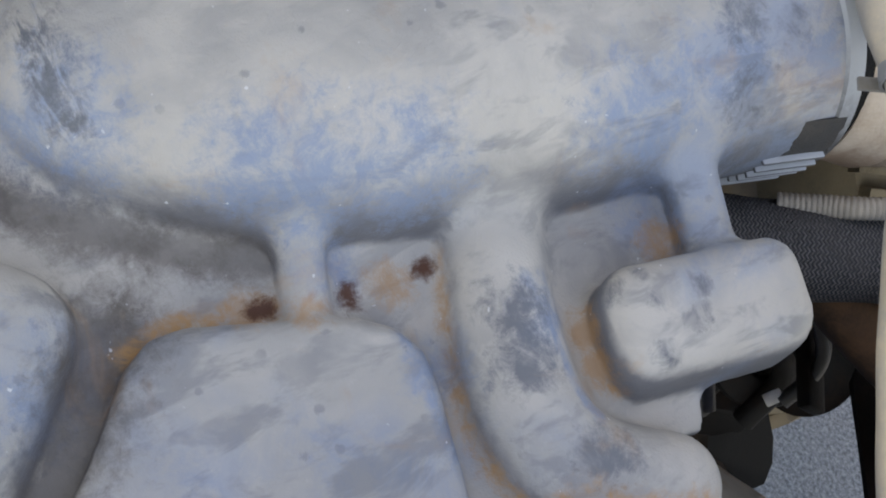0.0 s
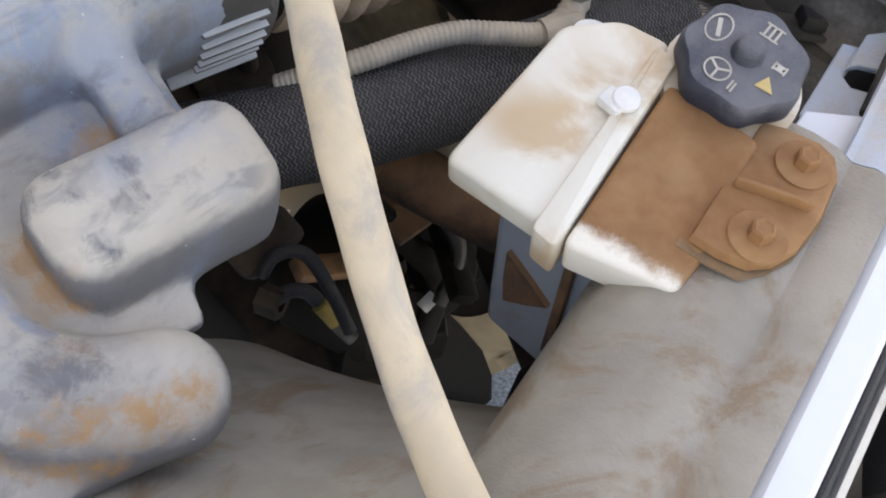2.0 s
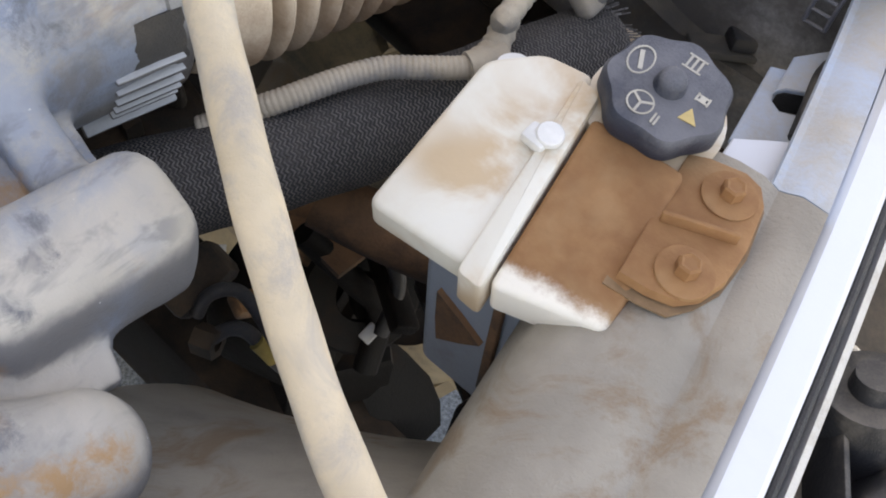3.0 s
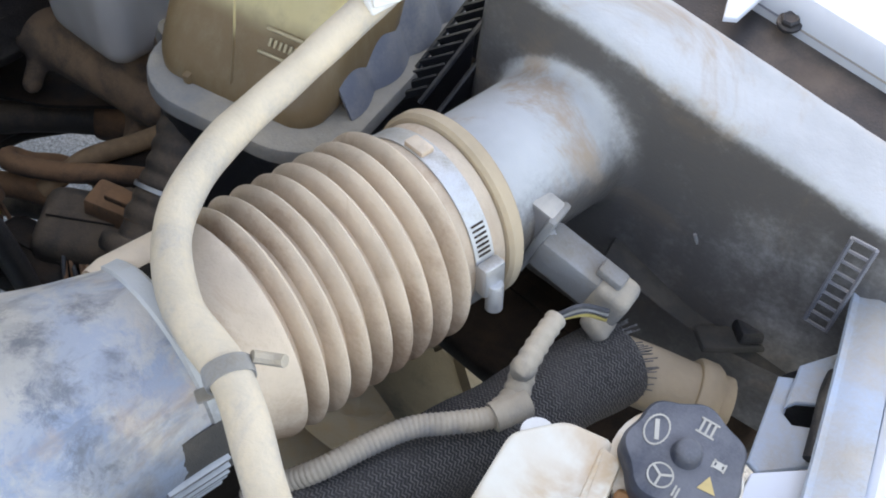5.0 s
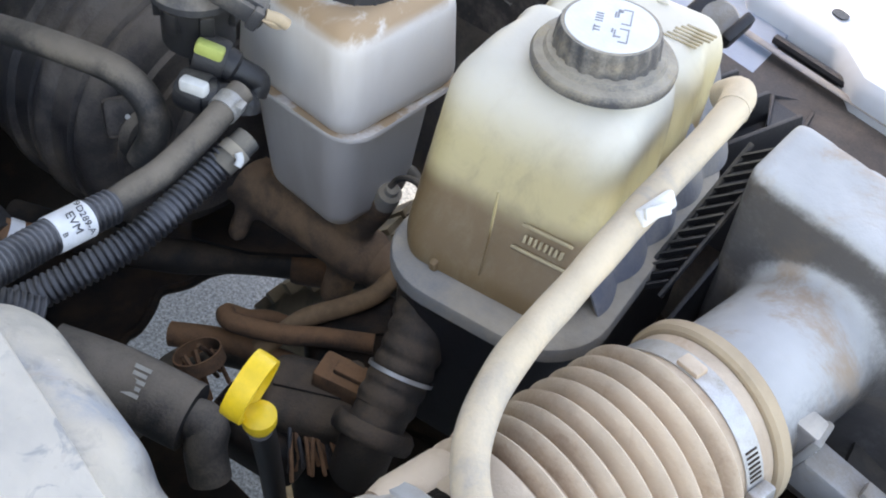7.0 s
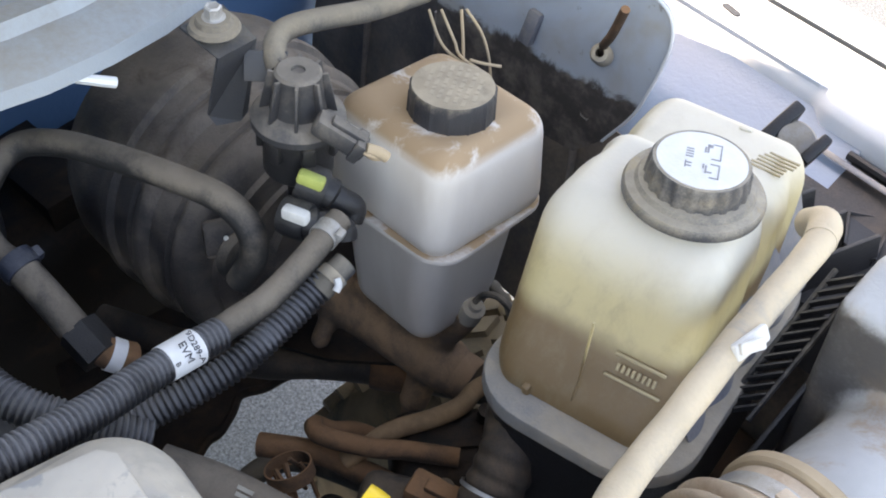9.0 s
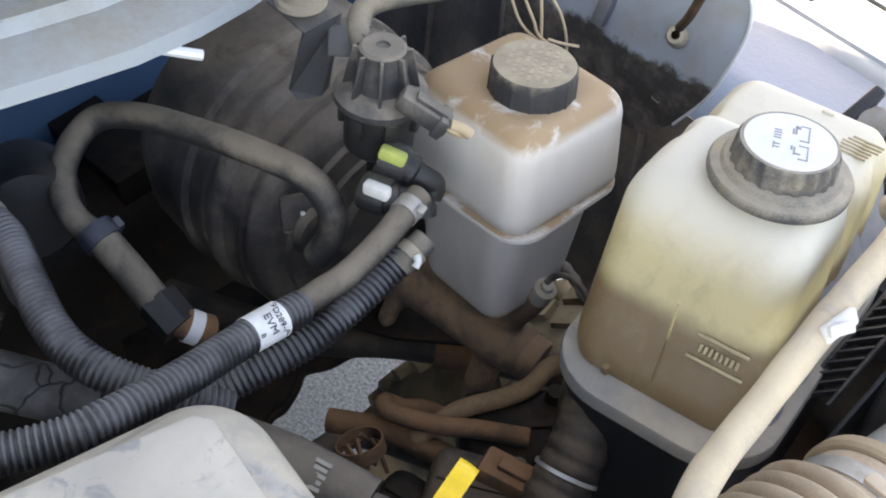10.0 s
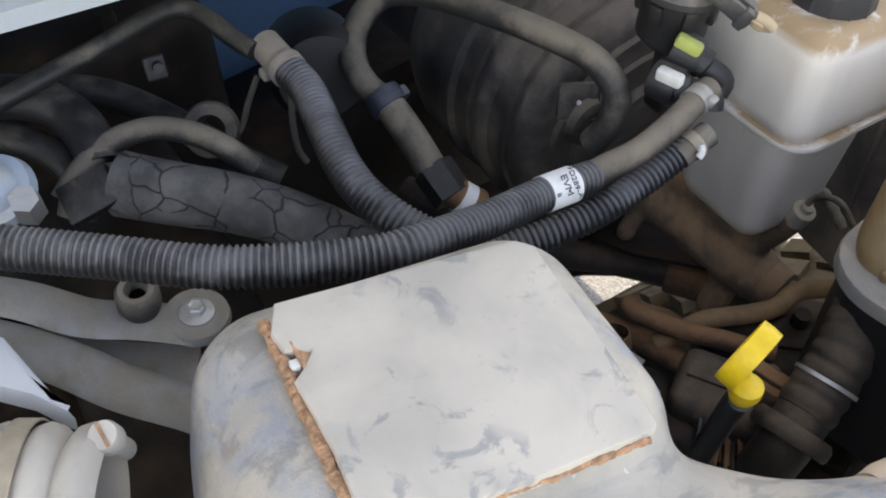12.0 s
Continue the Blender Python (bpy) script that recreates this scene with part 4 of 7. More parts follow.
def bellows():
    t = thing("intake_bellows", (-0.20, 0.52, 0.97), "ribbed rubber intake bellows coated in tan dust", "intake hose")
    a, axis = Vector((-0.2225, 0.435, 1.042)), BELLOWS_DIR
    m = at(a, axis, (0, 0, 1))
    prof = [(0.048, 0.0), (0.058, 0.0), (0.060, 0.004), (0.0605, 0.012), (0.0640, 0.022), (0.0668, 0.029), (0.0668, 0.032), (0.0600, 0.0355)]
    n, pitch, z0 = 8, 0.0145, 0.037
    for k in range(n):
        z = z0 + k * pitch
        for u, r in ((0.0, 0.0535), (0.14, 0.0545), (0.28, 0.0625), (0.40, 0.0672), (0.5, 0.0683), (0.60, 0.0672), (0.72, 0.0625), (0.86, 0.0545)):
            prof.append((r, z + u * pitch))
    z = z0 + n * pitch
    prof += [(0.0575, z), (0.0578, z + 0.004), (0.0578, z + 0.030), (0.054, z + 0.031), (0.050, z + 0.030)]
    part("bellows_sleeve", lathe(prof, m, 72), M["bellows"], t)
    zc = z + 0.031
    part("end_collar", lathe([(0.050, zc), (0.0605, zc), (0.063, zc + 0.002), (0.063, zc + 0.009), (0.060, zc + 0.012), (0.050, zc + 0.012)], m, 64), M["collar"], t)
    part("lug", box(m @ Matrix.Rotation(radians(84), 4, "Z") @ Matrix.Translation((0.0590, 0, z + 0.012)), (0.006, 0.016, 0.010), 0.0015), M["bellows"], t)
    # worm-drive clamp
    cl = part("hose_clamp", lathe([(0.0582, z + 0.006), (0.0592, z + 0.006), (0.0592, z + 0.020), (0.0582, z + 0.020)], m, 64), M["steel"], t, "bright steel hose clamp")
    ang = 172
    mm = m @ Matrix.Rotation(radians(ang), 4, "Z") @ Matrix.Translation((0.063, 0, z + 0.013))
    part("clamp_housing", box(mm, (0.009, 0.022, 0.016), 0.002), M["steel"], cl)
    part("clamp_screw", lathe([(0, -0.010), (0.0055, -0.010), (0.0055, 0.008), (0.0048, 0.0095), (0, 0.0095)], mm @ Matrix.Translation((0.004, 0.012, 0)) @ Matrix.Rotation(radians(90), 4, "X"), 12), M["steel"], cl)
    slots = bmesh.new()
    for k in range(7):
        box(m @ Matrix.Rotation(radians(ang - 14 - 3.0 * k), 4, "Z") @ Matrix.Translation((0.0594, 0, z + 0.013)), (0.0006, 0.0012, 0.009), 0, bm=slots)
    part("slotted_strip", slots, M["dark"], cl, smooth=False)
    return t


bellows()


def airbox():
    t = thing("air_filter_box", (-0.1, 0.83, 0.85), "grey-black plastic air filter box, dust on its lid", "air filter box")

    def field(P):
        lid = melt(f_box(P, (-0.080, 0.768, 0.995), (0.170, 0.036, 0.118), 0.009, 2, 9), f_box(P, (-0.07, 0.845, 0.925), (0.16, 0.08, 0.10), 0.02, 2, 9), 0.01)
        tub = f_tube(P, [(-0.190, 0.60, 1.040), (-0.175, 0.70, 1.040), (-0.165, 0.80, 1.03)], [0.050, 0.0505, 0.0515])
        return melt(lid, tub, 0.013)

    part("lid", skin(field, (-0.29, 0.605, 0.87), (0.12, 0.99, 1.15), 0.0042), M["airbox"], t, sharp=180)
    return t


airbox()


# ================= fluid bottles =================
def coolant_bottle():
    t = thing("coolant_bottle", (-0.36, 0.72, 1.0), "milky translucent coolant bottle, half full, silted below", "coolant bottle")

    def field(P):
        # three lobes in a row, leaning back towards the wing
        c, q, lean = math.cos(radians(9)), math.sin(radians(9)), P[..., 2] - 1.095
        x, y = P[..., 0] + 0.368 + 0.20 * lean, P[..., 1] - 0.730 - 0.62 * lean
        Q = np.stack([c * x + q * y, -q * x + c * y, P[..., 2]], -1)
        d = f_box(Q, (-0.009, -0.045, 1.092), (0.067, 0.056, 0.062), 0.025, 0)
        d = melt(d, f_box(Q, (-0.009, 0.030, 1.082), (0.066, 0.070, 0.060), 0.025, 0), 0.008)
        for u, v, r in ((-0.082, -0.022, 0.014), (-0.080, 0.028, 0.013), (0.066, 0.002, 0.016), (0.066, 0.063, 0.015)):
            d = carve(d, f_tube(Q, [(u, v, 1.065), (u, v, 1.12), (0.94 * u, v, 1.20)], [0.3 * r, r, r]), 0.010)
        return melt(d, f_tube(P, [(-0.3615, 0.7195, 1.13), (-0.3615, 0.7195, 1.147)], [0.040, 0.036]), 0.012)

    part("bottle", skin(field, (-0.50, 0.56, 1.020), (-0.24, 0.92, 1.180), 0.0032), M["bottle"], t, sharp=180)
    lip = lambda g: [(-0.362 + 0.989 * x - 0.148 * y, 0.712 + 0.148 * x + 0.989 * y) for x, y in round_rect(0.142 + g, 0.252 + g, 0.050, 8)]
    part("seam_flange", slab(lip(0.020), Matrix(), 1.028, 1.040, 0.003), M["lipm"], t, "clear dusty seam flange")
    part("lower_tank", slab([(p[0], p[1]) for p in lip(0.010)], Matrix(), 0.900, 1.0275), M["clean"], t, "black lower tank shell")
    cm = at((-0.3615, 0.7195, 1.160), (0, 0, 1), (0, 1, 0))
    nk = part("neck_ring", lathe([(0.03, -0.004), (0.0440, -0.004), (0.0478, -0.001), (0.0482, 0.0035), (0.0465, 0.0062), (0.0405, 0.0072), (0.0385, 0.0105), (0.030, 0.012)], cm, 48), M["capw"], t, "dusty black neck ring")
    ribs = lambda a, i: 1.0 - (0.035 if (i in (1, 2) and math.cos(a * 20) > 0.35) else 0.0)
    cap = part("cap", lathe([(0.0320, 0.006), (0.0355, 0.008), (0.0340, 0.0245), (0.0322, 0.0280), (0.0, 0.0280)], cm, 120, wave=ribs), M["capw"], t, "ribbed black cap with white warning disc")
    disc = part("warning_disc", lathe([(0.0300, 0.0279), (0.0298, 0.0286), (0.0, 0.0286)], cm, 48), M["label"], cap)
    marks = bmesh.new()
    # two hand-and-flask signs as line drawings, a row of short bars and a small triangle
    strokes = [(-0.011, 0.012, 0.017, 0.0009), (0.011, 0.012, 0.015, 0.0009), (-0.0195, 0.009, 0.0009, 0.006), (-0.0025, 0.009, 0.0009, 0.006), (0.0035, 0.009, 0.0009, 0.006), (0.0185, 0.009, 0.0009, 0.006),
               (-0.014, 0.003, 0.009, 0.0014), (-0.012, 0.0012, 0.006, 0.0012), (-0.017, 0.0045, 0.003, 0.003), (0.010, 0.003, 0.008, 0.0012), (0.013, 0.0052, 0.0012, 0.004), (0.007, 0.0012, 0.004, 0.0012),
               (-0.010, -0.009, 0.001, 0.005), (-0.007, -0.009, 0.001, 0.005), (-0.004, -0.009, 0.001, 0.005), (-0.001, -0.009, 0.001, 0.005), (0.008, -0.011, 0.007, 0.0009), (0.0062, -0.009, 0.0009, 0.004), (0.0098, -0.009, 0.0009, 0.004)]
    for x, y, w, h in strokes:
        box(cm @ Matrix.Rotation(radians(-62), 4, "Z") @ Matrix.Translation((0.95 * x, 0.95 * y, 0.0288)), (w, h, 0.0003), 0, bm=marks)
    part("warning_print", marks, M["washed"], cap, smooth=False)
    return t


coolant_bottle()


def brake_reservoir():
    t = thing("brake_fluid_reservoir", (-0.55, 0.68, 1.0), "frosted brake fluid reservoir with brown dust on top", "brake reservoir")
    c = (-0.560, 0.690)

    def field(P):
        d = f_box(P, (*c, 1.096), (0.064, 0.061, 0.047), 0.021, -3, taper=-0.05)
        low = f_box(P, (c[0] - 0.002, c[1] - 0.002, 0.996), (0.052, 0.049, 0.066), 0.022, -3, taper=0.13)
        return melt(d, low, 0.006)

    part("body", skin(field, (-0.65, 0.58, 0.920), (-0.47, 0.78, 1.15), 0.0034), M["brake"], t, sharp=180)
    ring = [(c[0] + x, c[1] + y) for x, y in round_rect(0.136, 0.130, 0.026, 6)]
    part("seam", slab(ring, Matrix(), 1.0520, 1.0560, 0.0015), M["brake"], t)
    cm = at((c[0] + 0.012, c[1] - 0.004, 1.140), (0, 0, 1), (0, 1, 0))
    ribs = lambda a, i: 1.0 + (0.03 if (i in (1, 2) and math.cos(a * 14) > 0.75) else 0.0)
    part("cap", lathe([(0.030, 0.0), (0.0325, 0.002), (0.0320, 0.021), (0.0305, 0.0243), (0.0, 0.0243)], cm, 112, wave=ribs), M["capb"], t, "ribbed black cap with worn lettering")
    lines = bmesh.new()
    rn = random.Random(5)
    for k in range(7):
        w = 0.050 * math.sqrt(max(0.05, 1 - ((k - 3) / 3.6) ** 2))
        x0 = -w / 2
        while x0 < w / 2 - 0.004:
            seg = rn.uniform(0.003, 0.008)
            box(cm @ Matrix.Rotation(radians(-62), 4, "Z") @ Matrix.Translation((min(x0 + seg / 2, w / 2), (k - 3) * 0.0062, 0.0245)), (seg, 0.0030, 0.0003), 0, bm=lines)
            x0 += seg + 0.0018
    part("cap_print", lines, M["wrap"], bpy.data.objects["cap.001"], smooth=False)
    return t


brake_reservoir()


def steering_reservoir():
    t = thing("power_steering_reservoir", (0.01, 0.46, 0.98), "white power steering reservoir stained brown, blue-black cap", "steering reservoir")
    u = Vector((0.998, 0.046, 0.046))
    v = Vector((-0.054, 0.981, 0.187))
    v = (v - u * u.dot(v)).normalized()
    m = Matrix((u, v, u.cross(v))).transposed().to_4x4()
    m.translation = Vector((-0.047, 0.413, 1.040))

    def rounded(pts, r):
        """Plan outline with its corners cut to arcs of about radius r."""
        out = []
        for i, p in enumerate(pts):
            p, a, b = Vector(p), Vector(pts[i - 1]), Vector(pts[(i + 1) % len(pts)])
            e0, e1 = p + (a - p).normalized() * r, p + (b - p).normalized() * r
            out += [tuple((1 - k) ** 2 * e0 + 2 * k * (1 - k) * p + k * k * e1) for k in (0, 0.25, 0.5, 0.75, 1)]
        return out

    part("white_chamber", slab(rounded([(-0.001, -0.002), (0.055, 0.0), (0.040, 0.119), (0.013, 0.1155), (-0.0075, 0.094)], 0.006), m, -0.016, 0.0, 0.0035, 3), M["psw"], t)
    part("strap", slab(rounded([(0.0525, -0.006), (0.0665, -0.007), (0.0490, 0.109), (0.0360, 0.112)], 0.0035), m, -0.022, 0.0035, 0.002, 2), M["psw"], t)
    part("silted_chamber", slab(rounded([(0.0672, -0.002), (0.1185, 0.0115), (0.1175, 0.036), (0.1055, 0.080), (0.1035, 0.099), (0.0525, 0.099)], 0.005), m, -0.020, 0.001, 0.003, 3), M["psb"], t, "chamber top caked in brown silt")
    low = loft([[(x, y, z) for x, y in ((-0.030 + k, 0.436), (0.020 + k, 0.436), (0.052 + k, 0.452), (0.050, 0.515), (-0.026, 0.510))] for z, k in ((1.030, 0.0), (0.985, 0.005), (0.915, 0.016))])
    bmesh.ops.bevel(low, geom=[e for e in low.edges if abs((e.verts[0].co - e.verts[1].co).z) > 0.02], offset=0.006, segments=3, profile=0.5, affect="EDGES")
    part("lower_chamber", low, M["psl"], t, "bluish translucent lower chamber")
    part("pocket_rib", slab([(-0.0120, 0.981), (0.004, 0.974), (0.0190, 0.966), (0.008, 0.955), (-0.005, 0.944), (-0.009, 0.960)], Matrix(((1, 0, 0, 0), (0, 0, 1, 0.4345), (0, 1, 0, 0), (0, 0, 0, 1))), -0.002, 0.006), M["brown"], t, "brown silted pocket")
    part("seam_rib", box(at((0.0238, 0.4345, 0.974), (-0.085, 0, 1), (1, 0, 0)), (0.005, 0.006, 0.088), 0.002), M["brown"], t, "silted seam")
    return t


ps = steering_reservoir()


# ================= breather hose over everything =================
BREATHER = [(-0.305, 0.795, 1.125), (-0.292, 0.785, 1.140), (-0.2834, 0.7604, 1.1440), (-0.2783, 0.6688, 1.1330), (-0.2705, 0.5803, 1.1260), (-0.2619, 0.5061, 1.1235), (-0.2415, 0.4548, 1.1211), (-0.2041, 0.4221, 1.1171), (-0.1550, 0.4068, 1.115), (-0.1123, 0.3813, 1.1073), (-0.0698, 0.3562, 1.0933), (-0.0265, 0.3328, 1.0786), (0.0198, 0.3104, 1.0643), (0.0652, 0.2916, 1.056), (0.105, 0.275, 1.058), (0.14, 0.26, 1.065)]
bh = thing("breather_hose", (-0.1, 0.45, 1.06), "thick pale rubber hose coated in tan dust", "hose")
part("hose", tube(BREATHER, lambda s, d: 0.0103 + 0.00025 * math.sin(d * 46) + 0.0002 * math.sin(d * 131), 140, 20), M["pipe"], bh)
part("end_sleeve", tube(BREATHER[:3], 0.0113, 12, 20), M["pipe"], bh)


# ================= brake booster =================
def booster():
    c = Vector((-0.655, 0.640, 0.975))
    t = thing("brake_booster", (-0.75, 0.64, 0.84), "dull black brake booster drum streaked with dirt", "brake booster")
    m = at(c, (1, -0.06, -0.02), (0, 0, 1))
    prof = [(0, 0.012), (0.045, 0.012), (0.05, 0.006), (0.074, 0.006), (0.076, 0.002), (0.094, 0.001), (0.096, -0.004), (0.110, -0.007), (0.118, -0.016), (0.120, -0.026), (0.1165, -0.028), (0.1165, -0.032), (0.121, -0.034), (0.122, -0.055), (0.127, -0.060), (0.129, -0.066), (0.127, -0.072), (0.1225, -0.074), (0.1225, -0.079), (0.126, -0.081), (0.126, -0.100), (0.131, -0.104), (0.132, -0.112), (0.130, -0.118), (0.129, -0.160), (0.120, -0.185), (0.09, -0.20), (0, -0.20)]
    part("drum", lathe(prof[::-1], m, 72), M["booster"], t)
    return t


booster()


def master_cylinder():
    t = thing("master_cylinder", (-0.56, 0.68, 0.87), "brown dust-coated cast brake master cylinder", "master cylinder")
    a, b = Vector((-0.660, 0.667, 0.892)), Vector((-0.532, 0.692, 0.868))
    m, L = at(a, b - a, (0, 0, 1)), (b - a).length

    def field(P):
        d = f_tube(P, [tuple(a), tuple((a + b) / 2), tuple(b)], [0.0255, 0.025, 0.0255])
        d = melt(d, f_tube(P, [(-0.552, 0.690, 0.865), (-0.552, 0.684, 0.835), (-0.553, 0.678, 0.815)], [0.016, 0.0145, 0.014]), 0.008)
        d = melt(d, f_tube(P, [(-0.548, 0.690, 0.885), (-0.524, 0.690, 0.925), (-0.512, 0.688, 0.950)], [0.013, 0.012, 0.0115]), 0.010)
        d = melt(d, f_tube(P, [(-0.640, 0.655, 0.880), (-0.640, 0.645, 0.865), (-0.640, 0.640, 0.855)], [0.010, 0.009, 0.009]), 0.006)
        return melt(d, f_box(P, (-0.585, 0.685, 0.912), (0.045, 0.016, 0.014), 0.008, 10), 0.010)

    part("casting", skin(field, (-0.70, 0.61, 0.79), (-0.48, 0.74, 0.97), 0.004), M["mcm"], t, sharp=180)
    part("end_plug", lathe([(0.0, 0.010), (0.021, 0.010), (0.0225, 0.008), (0.0225, -0.006), (0, -0.006)], at(b + (b - a).normalized() * 0.019, b - a), 24), M["mcm"], t)
    part("pressure_switch", lathe([(0, 0.010), (0.005, 0.010), (0.006, 0.006), (0.010, 0.004), (0.0105, -0.012), (0, -0.012)], at((-0.506, 0.687, 0.962), (0.35, -0.05, 0.9)), 16), M["wrap"], t, "grey pressure switch with a steel tip")
    part("outlet_nut", lathe([(0.006, 0.0), (0.011, 0.0), (0.011, 0.012), (0.006, 0.012)], at((-0.553, 0.676, 0.798), (0, 0, 1)), 6), M["mcm"], t)
    return t


master_cylinder()


# ================= large tubes =================
solo("vapour_line", tube([(-0.6438, 0.1043, 1.105), (-0.6014, 0.153, 1.107), (-0.5592, 0.2013, 1.11), (-0.5245, 0.2683, 1.112), (-0.5168, 0.3018, 1.112), (-0.5221, 0.3563, 1.1), (-0.5304, 0.4091, 1.09), (-0.533, 0.456, 1.083)], lambda s, d: ribbed(0.0134 - 0.0016 * s, 0.0042, 0.0018)(s, d), 900, 14), M["loom"], (-0.56, 0.25, 1.09),
     "black corrugated tube with a white part label", "corrugated tube")


# ================= more of the intake =================
def pad():
    """Felt pad on the duct's raised top: pale skin, torn corner and brown frayed edge strips."""
    t = thing("insulation_pad", (-0.405, 0.245, 1.14), "pale dusty felt pad with torn brown edges, lying on the duct", "pad")
    m = Matrix.Translation((-0.409, 0.247, 1.1375)) @ Matrix.Rotation(radians(-10), 4, "Z") @ Matrix.Rotation(radians(3), 4, "Y")
    w, h = 0.132, 0.148
    out = [(w / 2, -h / 2), (w / 2 + 0.002, 0.0), (w / 2, h / 2 - 0.003), (w / 2 - 0.003, h / 2), (0, h / 2 + 0.001), (-w / 2 + 0.008, h / 2), (-w / 2, h / 2 - 0.008), (-w / 2 - 0.002, 0.02), (-w / 2 - 0.004, -h / 2 + 0.006), (-w / 2 + 0.014, -h / 2 - 0.002),
           (-w / 2 + 0.026, -h / 2 + 0.001), (-w / 2 + 0.030, -h / 2 + 0.013), (-w / 2 + 0.038, -h / 2 + 0.006), (-w / 2 + 0.044, -h / 2 - 0.001), (0.02, -h / 2 + 0.002)]
    part("skin", slab(out, m, 0.0, 0.0095, 0.0022, 2), M["pad"], t)
    rnd = random.Random(4)
    edge = bmesh.new()
    for (x0, y0), (x1, y1), r in (((-w / 2 + 0.002, -h / 2 - 0.001), (w / 2, -h / 2 - 0.001), 0.0044), ((w / 2 + 0.001, -h / 2), (w / 2 + 0.001, h / 2 - 0.006), 0.0028)):
        pts = [m @ Vector((x0 + k * (x1 - x0) + rnd.uniform(-.0008, .0008), y0 + k * (y1 - y0) + rnd.uniform(-.0008, .0008), 0.003 + rnd.uniform(-.001, .001))) for k in np.linspace(0, 1, 26)]
        tube(pts, lambda s, d: r * (0.75 + 0.35 * noise.noise(Vector((d * 190, r * 900, 0))) + 0.25 * noise.noise(Vector((d * 600, 3, r * 900)))), 150, 8, bm=edge)
    part("frayed_edge", edge, M["felt"], t, "brown frayed felt edge")
    part("torn_flap", slab([(-0.004, 0.0), (0.015, 0.002), (0.019, 0.016), (0.008, 0.024), (-0.004, 0.013)], m @ Matrix.Translation((-w / 2 + 0.026, -h / 2 + 0.004, 0.0085)) @ Matrix.Rotation(radians(-24), 4, "X"), 0, 0.0016), M["felt"], t)
    part("tear_chip", box(m @ Matrix.Translation((-w / 2 + 0.034, -h / 2 + 0.003, 0.006)), (0.006, 0.005, 0.004), 0.001), M["white"], t)
    return t


pad()


def duct_band():
    """Ribbed end band of the duct where the bellows slips on, with a torn dark patch."""
    m = at((-0.2300, 0.392, 1.0455), BELLOWS_DIR, (0, 0, 1))
    t = thing("duct_end_band", (-0.23, 0.39, 0.98), "ribbed plastic end band with cracked edge on the duct", "band")
    part("band", lathe([(0.050, 0.023), (0.0605, 0.023), (0.0628, 0.025), (0.0630, 0.0335), (0.0610, 0.0355), (0.050, 0.0355)], m, 64), M["airbox"], t)
    part("joint_gap", lathe([(0.050, 0.0357), (0.0560, 0.0357), (0.0560, 0.046), (0.050, 0.046)], m, 48), M["pit"], t, "dark open joint")
    for k in range(5):
        mm = m @ Matrix.Rotation(radians(181 + 7.5 * k), 4, "Z") @ Matrix.Translation((0.0635, 0, 0.010))
        part("rib", box(mm, (0.006, 0.0024, 0.036), 0.0008), M["airbox"], t)
    crust = []
    for a in np.linspace(158, 184, 10):
        lo = -0.012 + 0.010 * noise.noise(Vector((a * 0.13, 0, 0)))
        hi = 0.030 + 0.004 * noise.noise(Vector((a * 0.2, 5, 0)))
        lo += 0.016 * max(0, (165 - a) / 25)
        crust.append([m @ Matrix.Rotation(radians(a), 4, "Z") @ Vector((0.0632 + 0.0006 * noise.noise(Vector((a * 0.3, z * 200, 2))), 0, z)) for z in np.linspace(lo, hi, 8)])
    part("mud_crust", sheet(crust, 0.0012), M["mud"], t, "dried grey-brown mud crust")
    part("hook", box(m @ Matrix.Rotation(radians(219), 4, "Z") @ Matrix.Translation((0.0645, 0, 0.004)), (0.010, 0.004, 0.050), 0.0015), M["airbox"], t)
    return t


duct_band()
m_fl = at((-0.255, 0.447, 1.072), BELLOWS_DIR, (0, 0, 1))
solo("side_neck", lathe([(0.014, -0.03), (0.020, -0.03), (0.0225, -0.02), (0.0225, 0.012), (0.020, 0.016), (0.014, 0.016)], m_fl, 32), M["bellows"], (-0.255, 0.447, 1.05), "dusty rubber neck beside the bellows", "hose neck")


def hose_clip():
    t = thing("hose_clip", (-0.163, 0.405, 1.105), "pale plastic clip holding the breather hose", "clip")
    d = Vector((0.8, -0.42, -0.15)).normalized()
    m = at((-0.1600, 0.4090, 1.1150), d, (0, 0, 1))
    part("loop", lathe([(0.0104, -0.0045), (0.0120, -0.0045), (0.0124, 0.0), (0.0120, 0.0045), (0.0104, 0.0045)], m, 28), M["alu"], t)
    part("tongue", box(m @ Matrix.Translation((-0.004, -0.0125, 0)) @ Matrix.Rotation(radians(10), 4, "Z"), (0.024, 0.0028, 0.007), 0.001), M["alu"], t)
    part("latch", tube([Vector((-0.160, 0.409, 1.1150)) + Vector(o) for o in ((0.004, 0.011, 0.006), (0.010, 0.018, 0.002), (0.016, 0.020, 0.004))], 0.0032, 8, 8), M["wrap"], t)
    return t


hose_clip()
tag = thing("hose_tag", (-0.266, 0.652, 1.13), "white plastic tag clipped on the breather hose", "tag")
part("tag_body", box(pose(-0.2685, 0.652, 1.1385, 0, -35, -6), (0.006, 0.032, 0.012), 0.0025), M["white"], tag)
part("tag_tip", box(pose(-0.2645, 0.646, 1.1430, 0, -35, -24), (0.004, 0.018, 0.008), 0.0015), M["white"], tag)


